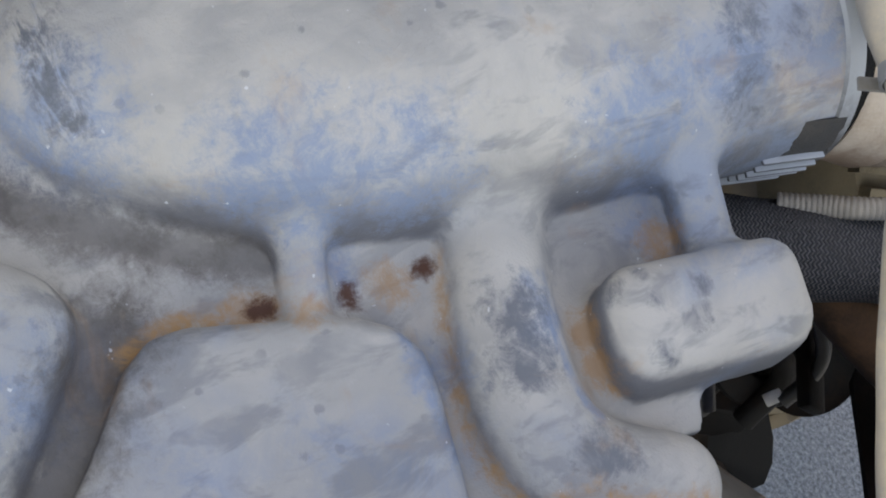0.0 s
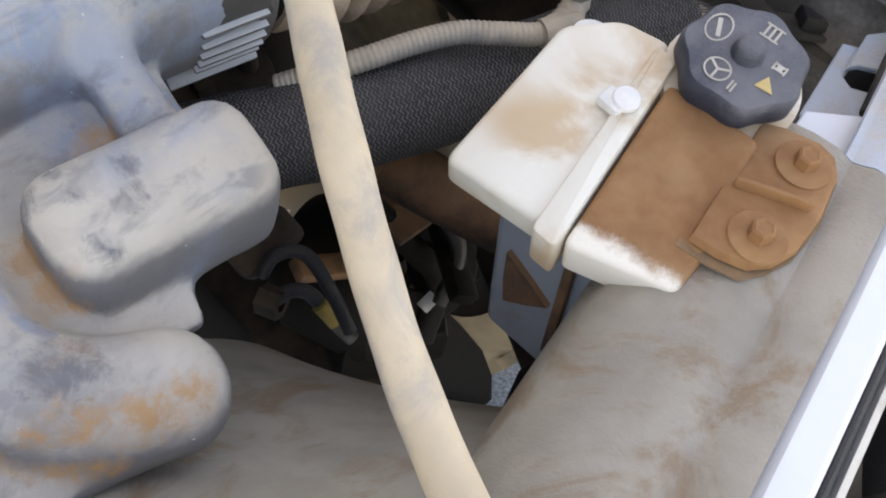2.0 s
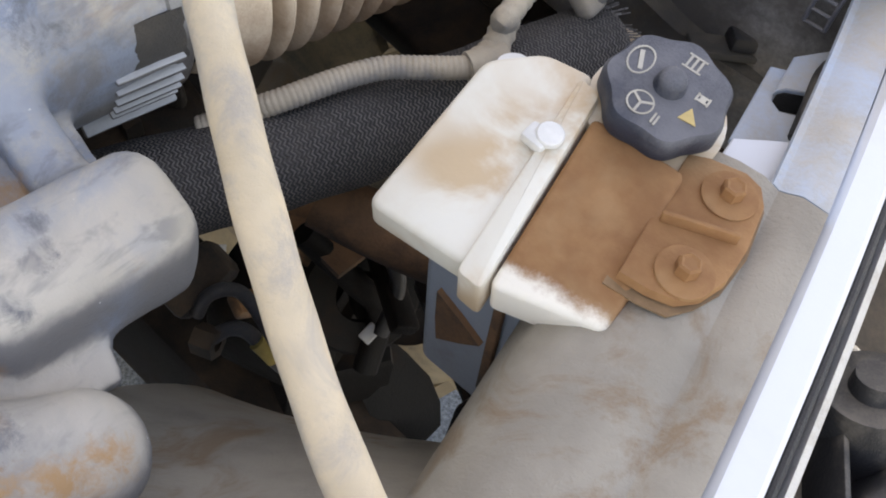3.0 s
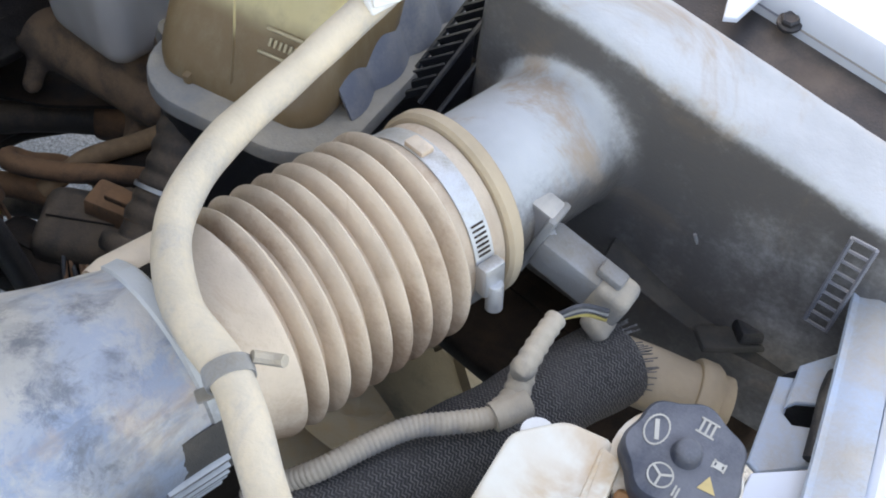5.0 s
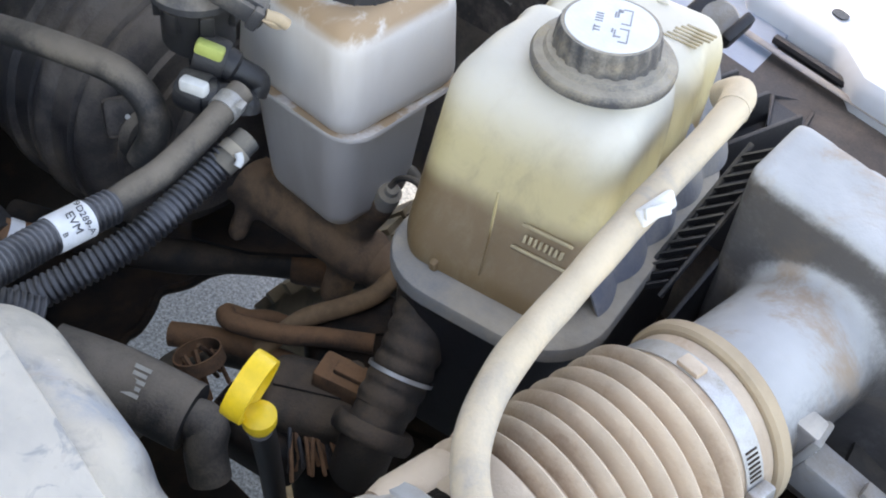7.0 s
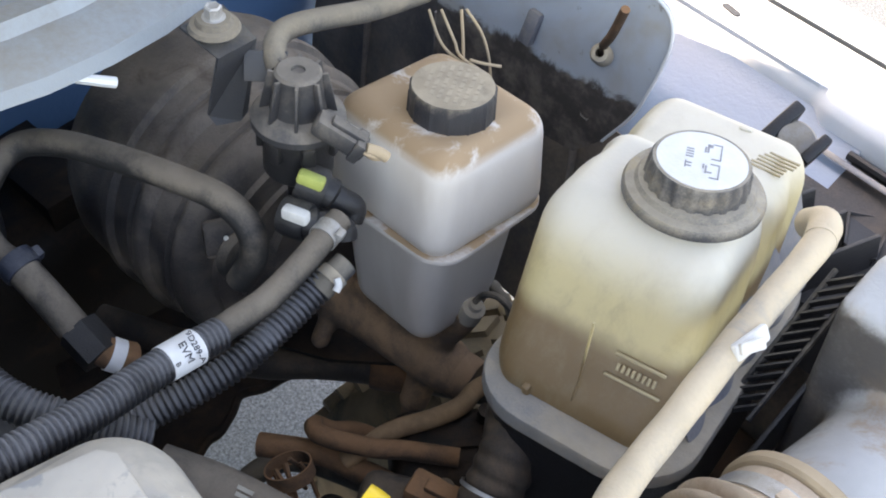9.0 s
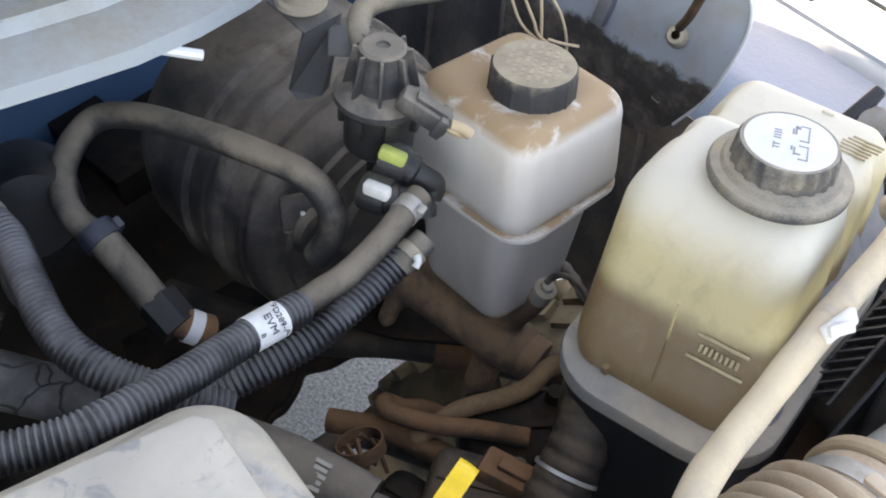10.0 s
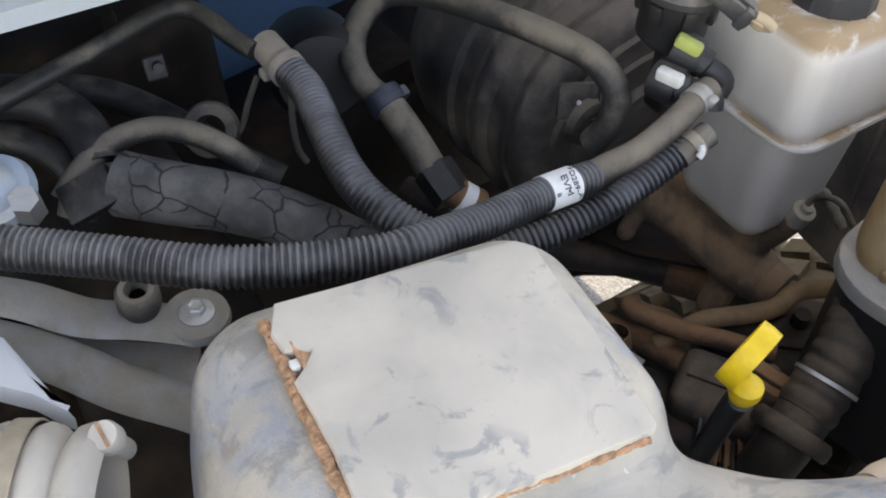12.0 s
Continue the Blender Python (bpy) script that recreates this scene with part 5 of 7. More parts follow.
def flow_sensor():
    """Air flow sensor on the filter tube: mounting plate, body, plug and tape-wrapped harness."""
    t = thing("air_flow_sensor", (-0.10, 0.645, 1.0), "dusty grey air flow sensor with a plugged connector", "sensor")
    o = Vector((-0.1325, 0.648, 1.036))
    d = Vector((0.80, 0.06, -0.22)).normalized()
    m = at(o, d, (0, 0, 1))
    part("mounting_plate", box(m @ Matrix.Translation((0.0, -0.004, 0.002)), (0.022, 0.058, 0.006), 0.002), M["alu"], t)
    part("saddle", box(m @ Matrix.Translation((0, 0.006, -0.008)), (0.018, 0.040, 0.020), 0.003), M["duct"], t)
    part("body", box(m @ Matrix.Translation((0.0, -0.006, 0.026)), (0.024, 0.026, 0.044), 0.003), M["alu"], t)
    part("plug", box(m @ Matrix.Translation((0.0, -0.008, 0.058)), (0.026, 0.030, 0.026), 0.006, 3), M["wrap"], t, "pale grey plug")
    part("latch_tab", box(m @ Matrix.Translation((0.0, 0.010, 0.050)), (0.012, 0.006, 0.018), 0.0015), M["alu"], t)
    part("plug_skirt", box(m @ Matrix.Translation((-0.012, -0.020, 0.062)) @ Matrix.Rotation(radians(25), 4, "X"), (0.020, 0.014, 0.020), 0.005, 3), M["wrap"], t)
    for dy in (-0.004, 0.018):
        part("screw", lathe([(0, 0.004), (0.0052, 0.004), (0.0052, 0.008), (0.003, 0.0095), (0, 0.0095)], m @ Matrix.Translation((0.0, dy - 0.026 + 0.01, 0)), 12), M["steel"], t)
    return t


flow_sensor()
HARNESS = [(-0.0883, 0.5981, 1.036), (-0.0869, 0.5806, 1.034), (-0.0844, 0.5602, 1.028)] + [(-0.0869, 0.5674, 1.022), (-0.0818, 0.5531, 1.014)]
har = thing("sensor_harness", (-0.09, 0.58, 1.0), "cloth-taped wire harness running to a ribbed conduit", "wire harness")
part("taped_sleeve", tube(HARNESS + [(-0.0813, 0.5404, 1.012)][0:1], lambda s, d: 0.0062 + 0.0022 * s + 0.0005 * math.sin(900 * d), 40, 12), M["wrap"], har)
for i, (mat, dz) in enumerate((("wiredark", 0.004), ("alu", 0.001), ("wirey", -0.004), ("wiredark", -0.001))):
    a, b, c = [(-0.069, 0.6264, 1.028), (-0.081, 0.6122, 1.036), (-0.0888, 0.5976, 1.036)]
    part("wire", tube([Vector(a) + Vector((0, 0, dz)), Vector(b) + Vector((0.001 * i, 0.001 * i, dz)), Vector(c) + Vector((0, 0, dz * 0.5))], 0.0016, 12, 6), M[mat], har)
part("ribbed_conduit", tube([(-0.079, 0.5451, 1.012), (-0.0853, 0.5305, 1.012), (-0.0994, 0.5139, 1.012), (-0.1141, 0.4989, 1.01), (-0.1263, 0.4773, 1.006), (-0.1382, 0.452, 1.0), (-0.151, 0.4366, 0.99), (-0.1648, 0.4179, 0.98)], ribbed(0.0068, 0.0030, 0.0006), 260, 12), M["wrap"], har, "dusty split conduit")
part("branch_tape", tube([(-0.0738, 0.553, 1.014), (-0.0788, 0.542, 1.013), (-0.0832, 0.5328, 1.012)], 0.0088, 10, 12), M["wrap"], har)

# ---- woven radiator hose ----
rh = thing("radiator_hose", (-0.09, 0.5, 0.93), "radiator hose in a grey woven sleeve, frayed at its end", "radiator hose")
WOVEN = [(-0.0604, 0.6498, 0.965), (-0.0745, 0.6073, 0.967), (-0.092, 0.5459, 0.968), (-0.1111, 0.4934, 0.968), (-0.1301, 0.4461, 0.965), (-0.1514, 0.4047, 0.96), (-0.1726, 0.3658, 0.955), (-0.1956, 0.3307, 0.95)]
part("woven_sleeve", tube(WOVEN, lambda s, d: 0.0285 + 0.0006 * math.sin(40 * s), 60, 28, uv=0.1728), M["woven"], rh)
bare = [(-0.0725, 0.6444, 0.962), (-0.0439, 0.6562, 0.958), (-0.0144, 0.6693, 0.95), (0.0077, 0.6789, 0.945)]
part("bare_hose", tube(bare, 0.0215, 20, 22), M["collar"], rh, "bare tan hose end")
part("hose_flange", lathe([(0.018, 0), (0.0245, 0), (0.026, 0.002), (0.026, 0.012), (0.0235, 0.016), (0.018, 0.016)], at(bare[2], Vector(bare[3]) - Vector(bare[2])), 28), M["collar"], rh)
fr = random.Random(7)
frays = bmesh.new()
d0 = (Vector(WOVEN[0]) - Vector(WOVEN[1])).normalized()
mf = at(WOVEN[0], d0)
for k in range(90):
    a = fr.random() * 6.283
    p = mf @ Vector((0.0283 * math.cos(a), 0.0283 * math.sin(a), -0.003))
    q = mf @ Vector(((0.029 + 0.003 * fr.random()) * math.cos(a + 0.1), (0.029 + 0.003 * fr.random()) * math.sin(a + 0.1), 0.003 + 0.006 * fr.random()))
    tube([p, (p + q) / 2, q], 0.0005, 3, 4, bm=frays)
tagged(part("frayed_end", frays, M["woven"], rh), kind="stuff")


# ================= power steering reservoir details =================
def steering_details():
    knob = Vector((0.0205, 0.5345, 1.0895))
    n = Vector((0.06, -0.14, 1)).normalized()
    m = at(knob - n * 0.022, n, (0, 1, 0))
    lobes = lambda a, i: 1.0 + 0.045 * math.cos(7 * a + 0.6) if i in (1, 2, 3, 4) else 1.0
    part("filler_neck", lathe([(0.020, -0.030), (0.0290, -0.030), (0.0290, -0.015), (0.0345, -0.013), (0.0345, -0.007), (0.02, -0.006)], m, 36), M["psw"], ps)
    cap = part("cap", lathe([(0.024, -0.004), (0.0288, -0.003), (0.0302, 0.000), (0.0302, 0.011), (0.0285, 0.0135), (0.016, 0.0145), (0, 0.0148)], m, 112, wave=lobes), M["cap"], ps, "lobed blue-black cap with pale symbols")
    part("cap_knob", lathe([(0.0085, 0.012), (0.0072, 0.019), (0.0062, 0.0215), (0.004, 0.0228), (0, 0.023)], m, 24), M["cap"], cap)
    marks = bmesh.new()
    mk = m @ Matrix.Rotation(radians(6), 4, "Z")
    flat = 0.0146
    # steering wheel sign
    wheel_c = Vector((-0.006, -0.0165, flat))
    for k in range(20):
        a = 2 * math.pi * k / 20
        box(mk @ Matrix.Translation(wheel_c + Vector((0.0062 * math.cos(a), 0.0062 * math.sin(a), 0))) @ Matrix.Rotation(a, 4, "Z"), (0.0008, 0.0021, 0.0004), 0, bm=marks)
    for a in (0.5, 2.6, 4.7):
        box(mk @ Matrix.Translation(wheel_c + Vector((0.003 * math.cos(a), 0.003 * math.sin(a), 0))) @ Matrix.Rotation(a, 4, "Z"), (0.006, 0.0012, 0.0004), 0, bm=marks)
    # round maker's mark, as a plain ring and bar
    oval = Vector((-0.018, 0.004, flat))
    for k in range(24):
        a = 2 * math.pi * k / 24
        box(mk @ Matrix.Translation(oval + Vector((0.0058 * math.cos(a), 0.0085 * math.sin(a), 0))) @ Matrix.Rotation(a, 4, "Z"), (0.0008, 0.0022, 0.0004), 0, bm=marks)
    box(mk @ Matrix.Translation(oval) @ Matrix.Rotation(0.4, 4, "Z"), (0.0022, 0.011, 0.0004), 0, bm=marks)
    for x, y, w, h in ((0.000, 0.0185, 0.0012, 0.008), (0.003, 0.0185, 0.0012, 0.008), (0.006, 0.0185, 0.0012, 0.008), (0.003, 0.0225, 0.010, 0.001), (0.003, 0.0145, 0.010, 0.001), (0.016, 0.002, 0.007, 0.001), (0.016, 0.005, 0.007, 0.001), (0.013, 0.0035, 0.001, 0.005), (0.019, 0.0035, 0.001, 0.005), (0.016, 0.0035, 0.003, 0.002), (0.003, -0.020, 0.001, 0.006), (0.0048, -0.0205, 0.001, 0.006)):
        box(mk @ Matrix.Translation((x, y, flat)), (w, h, 0.0004), 0, bm=marks)
    part("cap_print", marks, M["pale"], cap, smooth=False)
    tri = slab([(0.0115, -0.0125), (0.0205, -0.0115), (0.0145, -0.0040)], mk, flat - 0.0002, flat + 0.0003)
    part("warning_triangle", tri, M["amber"], cap, smooth=False)
    b = Vector((-0.0070, 0.4870, 1.0570))
    part("strap_button", lathe([(0, 0), (0.0052, 0), (0.0052, 0.004), (0.0068, 0.004), (0.0068, 0.0065), (0.0062, 0.0072), (0, 0.0072)], at(b, (0.05, -0.15, 1)), 20), M["white"], ps, "white plastic stud")
    part("strap_stud_base", box(at(b + Vector((-0.004, -0.004, 0.002)), (0.05, -0.15, 1)), (0.013, 0.011, 0.007), 0.002), M["white"], ps)
    part("cap_tab", lathe([(0, 0), (0.0085, 0), (0.009, 0.002), (0.0085, 0.0045), (0, 0.005)], at((-0.0495, 0.5175, 1.0480), (-0.2, 0.05, 1)), 20), M["white"], ps, "round white plug")
    # brown mounting foot on the shroud
    c = Vector((0.074, 0.500, 1.0560))
    u = Vector((0.98, 0.19, 0.02)).normalized()
    v = Vector((0, 0, 1)).cross(u).normalized()
    mm = Matrix((u, v, u.cross(v))).transposed().to_4x4()
    mm.translation = c
    foot = [(-0.024, -0.045), (-0.010, -0.046), (0.003, -0.044), (0.012, -0.036), (0.018, -0.022), (0.020, 0.0), (0.018, 0.028), (0.013, 0.038), (0.004, 0.042), (-0.014, 0.040), (-0.024, 0.036)]
    part("mounting_foot", slab(foot, mm, -0.002, 0.0035, 0.0012), M["psb"], ps, "mounting foot caked in brown silt")
    part("foot_rib", box(mm @ Matrix.Translation((-0.003, -0.004, 0.006)) @ Matrix.Rotation(radians(14), 4, "Z"), (0.036, 0.0028, 0.007), 0.001), M["psb"], ps)
    stain = [(1.10 * x - 0.001, 1.10 * y) for x, y in foot]
    rr = random.Random(3)
    stain = [(x + rr.uniform(-.0009, .0009), y + rr.uniform(-.001, .001)) for x, y in stain]
    part("silt_stain", slab(stain, mm @ Matrix.Translation((0, 0, -0.0045)), 0, 0.0012), M["silt"], ps)
    return mm


mm_foot = steering_details()
for p in ((0.0715, 0.5225), (0.0800, 0.4710)):
    hex_bolt(at((p[0], p[1], 1.0600), (0.02, -0.05, 1)), 0.0105, M["psb"], "hex_bolt", "brown silted hex bolt with a wide washer", "reservoir bolts", 2.6, 0.8)

# ================= nose details =================
def plate(outline, thick):
    """Flat plate from a plan outline at one height."""
    z = outline[0][2]
    return slab([(q[0], q[1]) for q in outline], Matrix(), z - thick, z, 0.0008, 1)


lamp = thing("lamp_bracket", (0.05, 0.66, 0.98), "blue-white painted stepped steel bracket with a slot", "bracket")
part("lower_step", plate([(0.053, 0.546, 1.03), (0.0477, 0.5861, 1.03), (0.0804, 0.6178, 1.03), (0.0915, 0.5904, 1.03), (0.0999, 0.5382, 1.03), (0.0859, 0.5226, 1.03)], 0.03), M["paint"], lamp)
part("slotted_step", plate([(0.042, 0.6087, 1.006), (0.0293, 0.6757, 1.006), (0.0386, 0.6817, 1.006), (0.0425, 0.663, 1.006), (0.0441, 0.6525, 1.006), (0.0509, 0.649, 1.006), (0.0654, 0.6575, 1.006), (0.0737, 0.6687, 1.006), (0.084, 0.6436, 1.006), (0.0494, 0.606, 1.006)], 0.003), M["paintb"], lamp)
part("back_step", plate([(0.0425, 0.6523, 1.012), (0.0363, 0.6867, 1.012), (0.0504, 0.7111, 1.012), (0.0661, 0.7042, 1.012), (0.0724, 0.6787, 1.012), (0.0462, 0.6599, 1.012)], 0.003), M["paintb"], lamp)
part("under_panel", plate([(0.0478, 0.6323, 0.985), (0.029, 0.6965, 0.985), (0.0587, 0.7474, 0.985), (0.0943, 0.668, 0.985)], 0.003), M["clean"], lamp)
part("rubber_stop", tube([(0.0733, 0.6275, 1.016), (0.0673, 0.6495, 1.02), (0.0614, 0.6714, 1.022), (0.0597, 0.6894, 1.018)], 0.0085, 14, 12, flat=0.6), M["black"], lamp, "worn black rubber stop")
part("end_cap_sheet", sheet([[Vector(a) + Vector((0, 0, dz)) for dz in (0.0, -0.03)] for a in [(0.0567, 0.6789, 1.035), (0.0553, 0.6898, 1.04), (0.0601, 0.704, 1.04), (0.0742, 0.7147, 1.04)]], 0.002), M["paintb"], lamp)
part("end_cap_top", plate([(0.0569, 0.6776, 1.036), (0.0548, 0.6951, 1.036), (0.0597, 0.7094, 1.036), (0.0785, 0.7261, 1.036), (0.1063, 0.6575, 1.036), (0.0859, 0.6451, 1.036)], 0.003), M["paintb"], lamp)
hl = thing("headlamp_housing", (0.22, 0.55, 0.85), "dark plastic headlamp housing ahead of the radiator rail", "headlamp")
part("shell", box(pose(0.235, 0.50, 0.90, 0, 18, -10), (0.10, 0.30, 0.12), 0.015, 3), M["black"], hl)
part("back_cap", lathe([(0.0, 0.03), (0.012, 0.03), (0.014, 0.02), (0.028, 0.02), (0.03, 0.0), (0.03, -0.03)], at((0.186, 0.555, 0.955), (-0.3, 0.1, 0.9)), 28), M["black"], hl)
part("rib", box(pose(0.178, 0.525, 0.952, 0, 20, 30), (0.004, 0.09, 0.03), 0.001), M["black"], hl)
solo("foam_tape", box(pose(0.165, 0.640, 1.005, 0, 22, -9), (0.050, 0.09, 0.004), 0.001), M["lipm"], (0.165, 0.64, 1.0), "yellowed translucent foam strip beside the lamp", "foam strip")

# ================= air box details =================
ab = bpy.data.objects["air_filter_box"]
ladder = [(-0.2648, 0.6942, 1.03), (-0.2571, 0.8015, 1.1)]
L0, L1 = Vector(ladder[0]), Vector(ladder[1])
side = Vector((-0.020, 0.0, -0.004))
lad = thing("louvre_panel", L0, "black plastic louvre strip beside the air box", "louvre")
for s in (Vector((0, 0, 0)), side):
    part("rail", tube([L0 + s, (L0 + L1) / 2 + s, L1 + s], 0.0022, 8, 6), M["black"], lad)
for k in range(13):
    p = L0.lerp(L1, (k + 0.5) / 13)
    part("slat", box(at(p + side * 0.5, (L1 - L0).cross(side), side) @ Matrix.Rotation(radians(35), 4, "Z"), (0.0016, 0.026, 0.008), 0), M["black"], lad, smooth=False)
part("edge_wall", box(at((L0 + L1) / 2 + Vector((0.014, 0.0, -0.03)), (L1 - L0), (1, 0, 0)), (0.05, 0.004, (L1 - L0).length * 1.05), 0.001), M["clean"], lad)
grid_pts = [(0.0243, 0.7205, 1.09), (0.0219, 0.7316, 1.002)]
g0, g1 = Vector(grid_pts[0]), Vector(grid_pts[1])
gs = Vector((0.015, -0.004, 0.004))
for s in (Vector((0, 0, 0)), gs):
    part("grid_rail", tube([g0 + s, (g0 + g1) / 2 + s, g1 + s], 0.0016, 6, 6), M["guard"], ab)
for k in range(9):
    p = g0.lerp(g1, k / 8)
    part("grid_bar", tube([p, p + gs * 0.5, p + gs], 0.0012, 4, 6), M["guard"], ab)
part("lid_seam", tube([(-0.063, 0.7288, 1.02), (-0.052, 0.7479, 0.975), (-0.0353, 0.7547, 0.936)], 0.0012, 8, 6), M["alu"], ab)
part("lid_screw", lathe([(0.0028, -0.004), (0.0034, 0.0006), (0.0045, 0.0006), (0.0048, -0.004)], at([(-0.134, 0.7825, 1.1145)][0], (0.15, 0, 1)), 16), M["airbox"], ab)
br = thing("support_strap", (0.0, 0.74, 0.90), "brown dusty steel strap under the air box", "bracket")
strap = [(-0.1128, 0.7206, 0.975), (-0.0496, 0.7316, 0.95), (-0.0107, 0.7366, 0.945), (0.0337, 0.747, 0.94)]
part("strap_bar", tube(strap, 0.013, 16, 8, flat=0.22), M["mud"], br)
part("cross_tab", box(at([(-0.009, 0.7316, 0.952)][0], (0, 0.1, 1), (1, 1, 0)), (0.020, 0.060, 0.006), 0.0015), M["mud"], br)
part("tab_head", box(at([(-0.0068, 0.7386, 0.96)][0], (0, 0.1, 1), (1, 1, 0)), (0.022, 0.022, 0.012), 0.003), M["black"], br)

# ================= coolant bottle details =================
cb = bpy.data.objects["coolant_bottle"]
face_m = at((-0.322, 0.6245, 1.083), (0.148, -0.84, 0.52), (0, 0, 1))
lv = bmesh.new()
for y, w in ((0.009, 0.036), (-0.007, 0.040)):
    box(face_m @ Matrix.Translation((0.0, y, 0)), (w, 0.0022, 0.002), 0.0005, 1, bm=lv)
for k in range(8):
    box(face_m @ Matrix.Translation((-0.013 + 0.0037 * k, 0.001, 0)), (0.0022, 0.0055, 0.002), 0.0004, 1, bm=lv)
part("level_scale", lv, M["relief"], cb, "raised level marks")
tx = bmesh.new()
for k in range(6):
    box(pose(-0.352 + 0.0010 * k, 0.802 + 0.0045 * k, 1.1420, 0, 0, 8), (0.027 - 0.002 * (k % 3), 0.0016, 0.0014), 0, bm=tx)
part("moulded_text", tx, M["relief"], cb, smooth=False)
part("edge_nub", box(pose(-0.386, 0.834, 1.140, 0, 0, 20), (0.010, 0.006, 0.008), 0.002), M["bottle"], cb)
part("seam_nub", box(at((-0.383, 0.596, 1.041), (0, -0.2, 1), (1, 0, 0)), (0.008, 0.006, 0.014), 0.002), M["bottle"], cb)
part("mould_seam", tube([(-0.352, 0.6005, 1.035), (-0.352, 0.607, 1.08), (-0.353, 0.611, 1.12)], 0.0009, 10, 6), M["bottle"], cb)
lh = thing("lower_coolant_hose", (-0.36, 0.54, 0.85), "black ribbed coolant hose below the bottle", "hose")
CH = [(-0.39, 0.6019, 1.0), (-0.3788, 0.5797, 0.985), (-0.3734, 0.5584, 0.965), (-0.3689, 0.5378, 0.95), (-0.3648, 0.5205, 0.935), (-0.3689, 0.5148, 0.9)]
part("ribbed_neck", tube(CH[:4], ribbed(0.0222, 0.013, 0.0014), 60, 20), M["neck"], lh)
part("hose", tube(CH[3:], 0.0200, 16, 20), M["neck"], lh)
part("hose_ring", lathe([(0.020, 0), (0.0285, 0), (0.030, 0.003), (0.030, 0.010), (0.027, 0.014), (0.020, 0.014)], at(CH[4], Vector(CH[3]) - Vector(CH[4])), 32), M["neck"], lh)
part("steel_clamp", lathe([(0.0228, 0), (0.0240, 0), (0.0240, 0.003), (0.0228, 0.003)], at(CH[2], Vector(CH[1]) - Vector(CH[2])), 32), M["steel"], lh, "thin steel clamp band")

# ================= brake side =================
def vacuum_hose():
    t = thing("vacuum_hose", (-0.7, 0.45, 1.0), "thick dark rubber vacuum hose looping to the booster", "hose")
    pts = [(-0.6012, 0.5248, 1.035), (-0.593, 0.5322, 1.06), (-0.5977, 0.5343, 1.083), (-0.6206, 0.5307, 1.097), (-0.6593, 0.5209, 1.098), (-0.7223, 0.5063, 1.09), (-0.7779, 0.4923, 1.078), (-0.8057, 0.4709, 1.068), (-0.7908, 0.4367, 1.06), (-0.7618, 0.4144, 1.052), (-0.7333, 0.4081, 1.048), (-0.709, 0.4127, 1.045)]
    part("hose", tube(pts, 0.0108, 100, 16), M["rubber"], t)
    low = [(-0.7173, 0.4126, 1.046), (-0.6838, 0.4162, 1.03), (-0.6587, 0.4203, 1.012), (-0.6485, 0.4231, 1.006)]
    part("lower_hose", tube(low, 0.0125, 24, 16), M["rubber"], t, "brown dusted hose end")
    d = (Vector(low[1]) - Vector(low[0])).normalized()
    part("clip_ring", lathe([(0.010, -0.007), (0.0145, -0.007), (0.0150, -0.004), (0.0150, 0.004), (0.0145, 0.007), (0.010, 0.007)], at(Vector(low[0]) + d * 0.004, d), 28), M["cap"], t, "blue-grey plastic ring clip")
    part("ring_ear", box(at(Vector(low[0]) + d * 0.004, d) @ Matrix.Translation((0.0, 0.016, 0)), (0.010, 0.008, 0.010), 0.002), M["cap"], t)
    part("coupler", lathe([(0.009, -0.014), (0.0165, -0.014), (0.0165, 0.014), (0.009, 0.014)], at(low[3], d), 6), M["clean"], t)
    end = [(-0.643, 0.4252, 1.004), (-0.6332, 0.4323, 0.998), (-0.6286, 0.443, 0.99)]
    part("end_pipe", tube(end, 0.0125, 12, 16), M["brown"], t)
    part("white_band", lathe([(0.0126, -0.005), (0.0130, -0.005), (0.0130, 0.005), (0.0126, 0.005)], at(end[1], Vector(end[2]) - Vector(end[0])), 24), M["label"], t)
    part("valve_grommet", lathe([(0.010, 0), (0.022, 0), (0.024, 0.004), (0.020, 0.010), (0.013, 0.012), (0.010, 0.012)], at((-0.640, 0.555, 1.022), (1, -0.06, 0)), 28), M["rubber"], t)
    return t


vacuum_hose()
bo = bpy.data.objects["brake_booster"]
bm_face = at((-0.640, 0.543, 1.042), (1, -0.5, 0.35), (0, 0, 1))
part("plate_mark", box(bm_face, (0.034, 0.030, 0.003), 0.004, 2), M["booster"], bo)
part("white_dot", lathe([(0, 0.002), (0.002, 0.002), (0.002, 0.0035), (0, 0.0035)], bm_face, 10), M["white"], bo)

v1 = bpy.data.objects["vapour_line"]
vap = thing("vapour_hose", (-0.54, 0.5, 1.07), "smooth black hose leaving the corrugated tube to a quick connector", "hose")
VH = [(-0.5372, 0.4455, 1.078), (-0.5338, 0.4668, 1.085), (-0.5296, 0.4926, 1.092), (-0.5346, 0.5276, 1.098), (-0.543, 0.5576, 1.101), (-0.5464, 0.5734, 1.103)]
part("hose", tube(VH, 0.0095, 40, 16), M["rubber"], vap)
dv = (Vector(VH[4]) - Vector(VH[3])).normalized()
cl = part("band_clamp", lathe([(0.0096, -0.006), (0.0106, -0.006), (0.0106, 0.006), (0.0096, 0.006)], at(VH[4], dv), 28), M["steel"], vap, "bright steel band clamp")
part("clamp_ear", box(at(VH[4], dv) @ Matrix.Translation((0.008, 0.009, 0)), (0.008, 0.006, 0.008), 0.0015), M["steel"], cl)
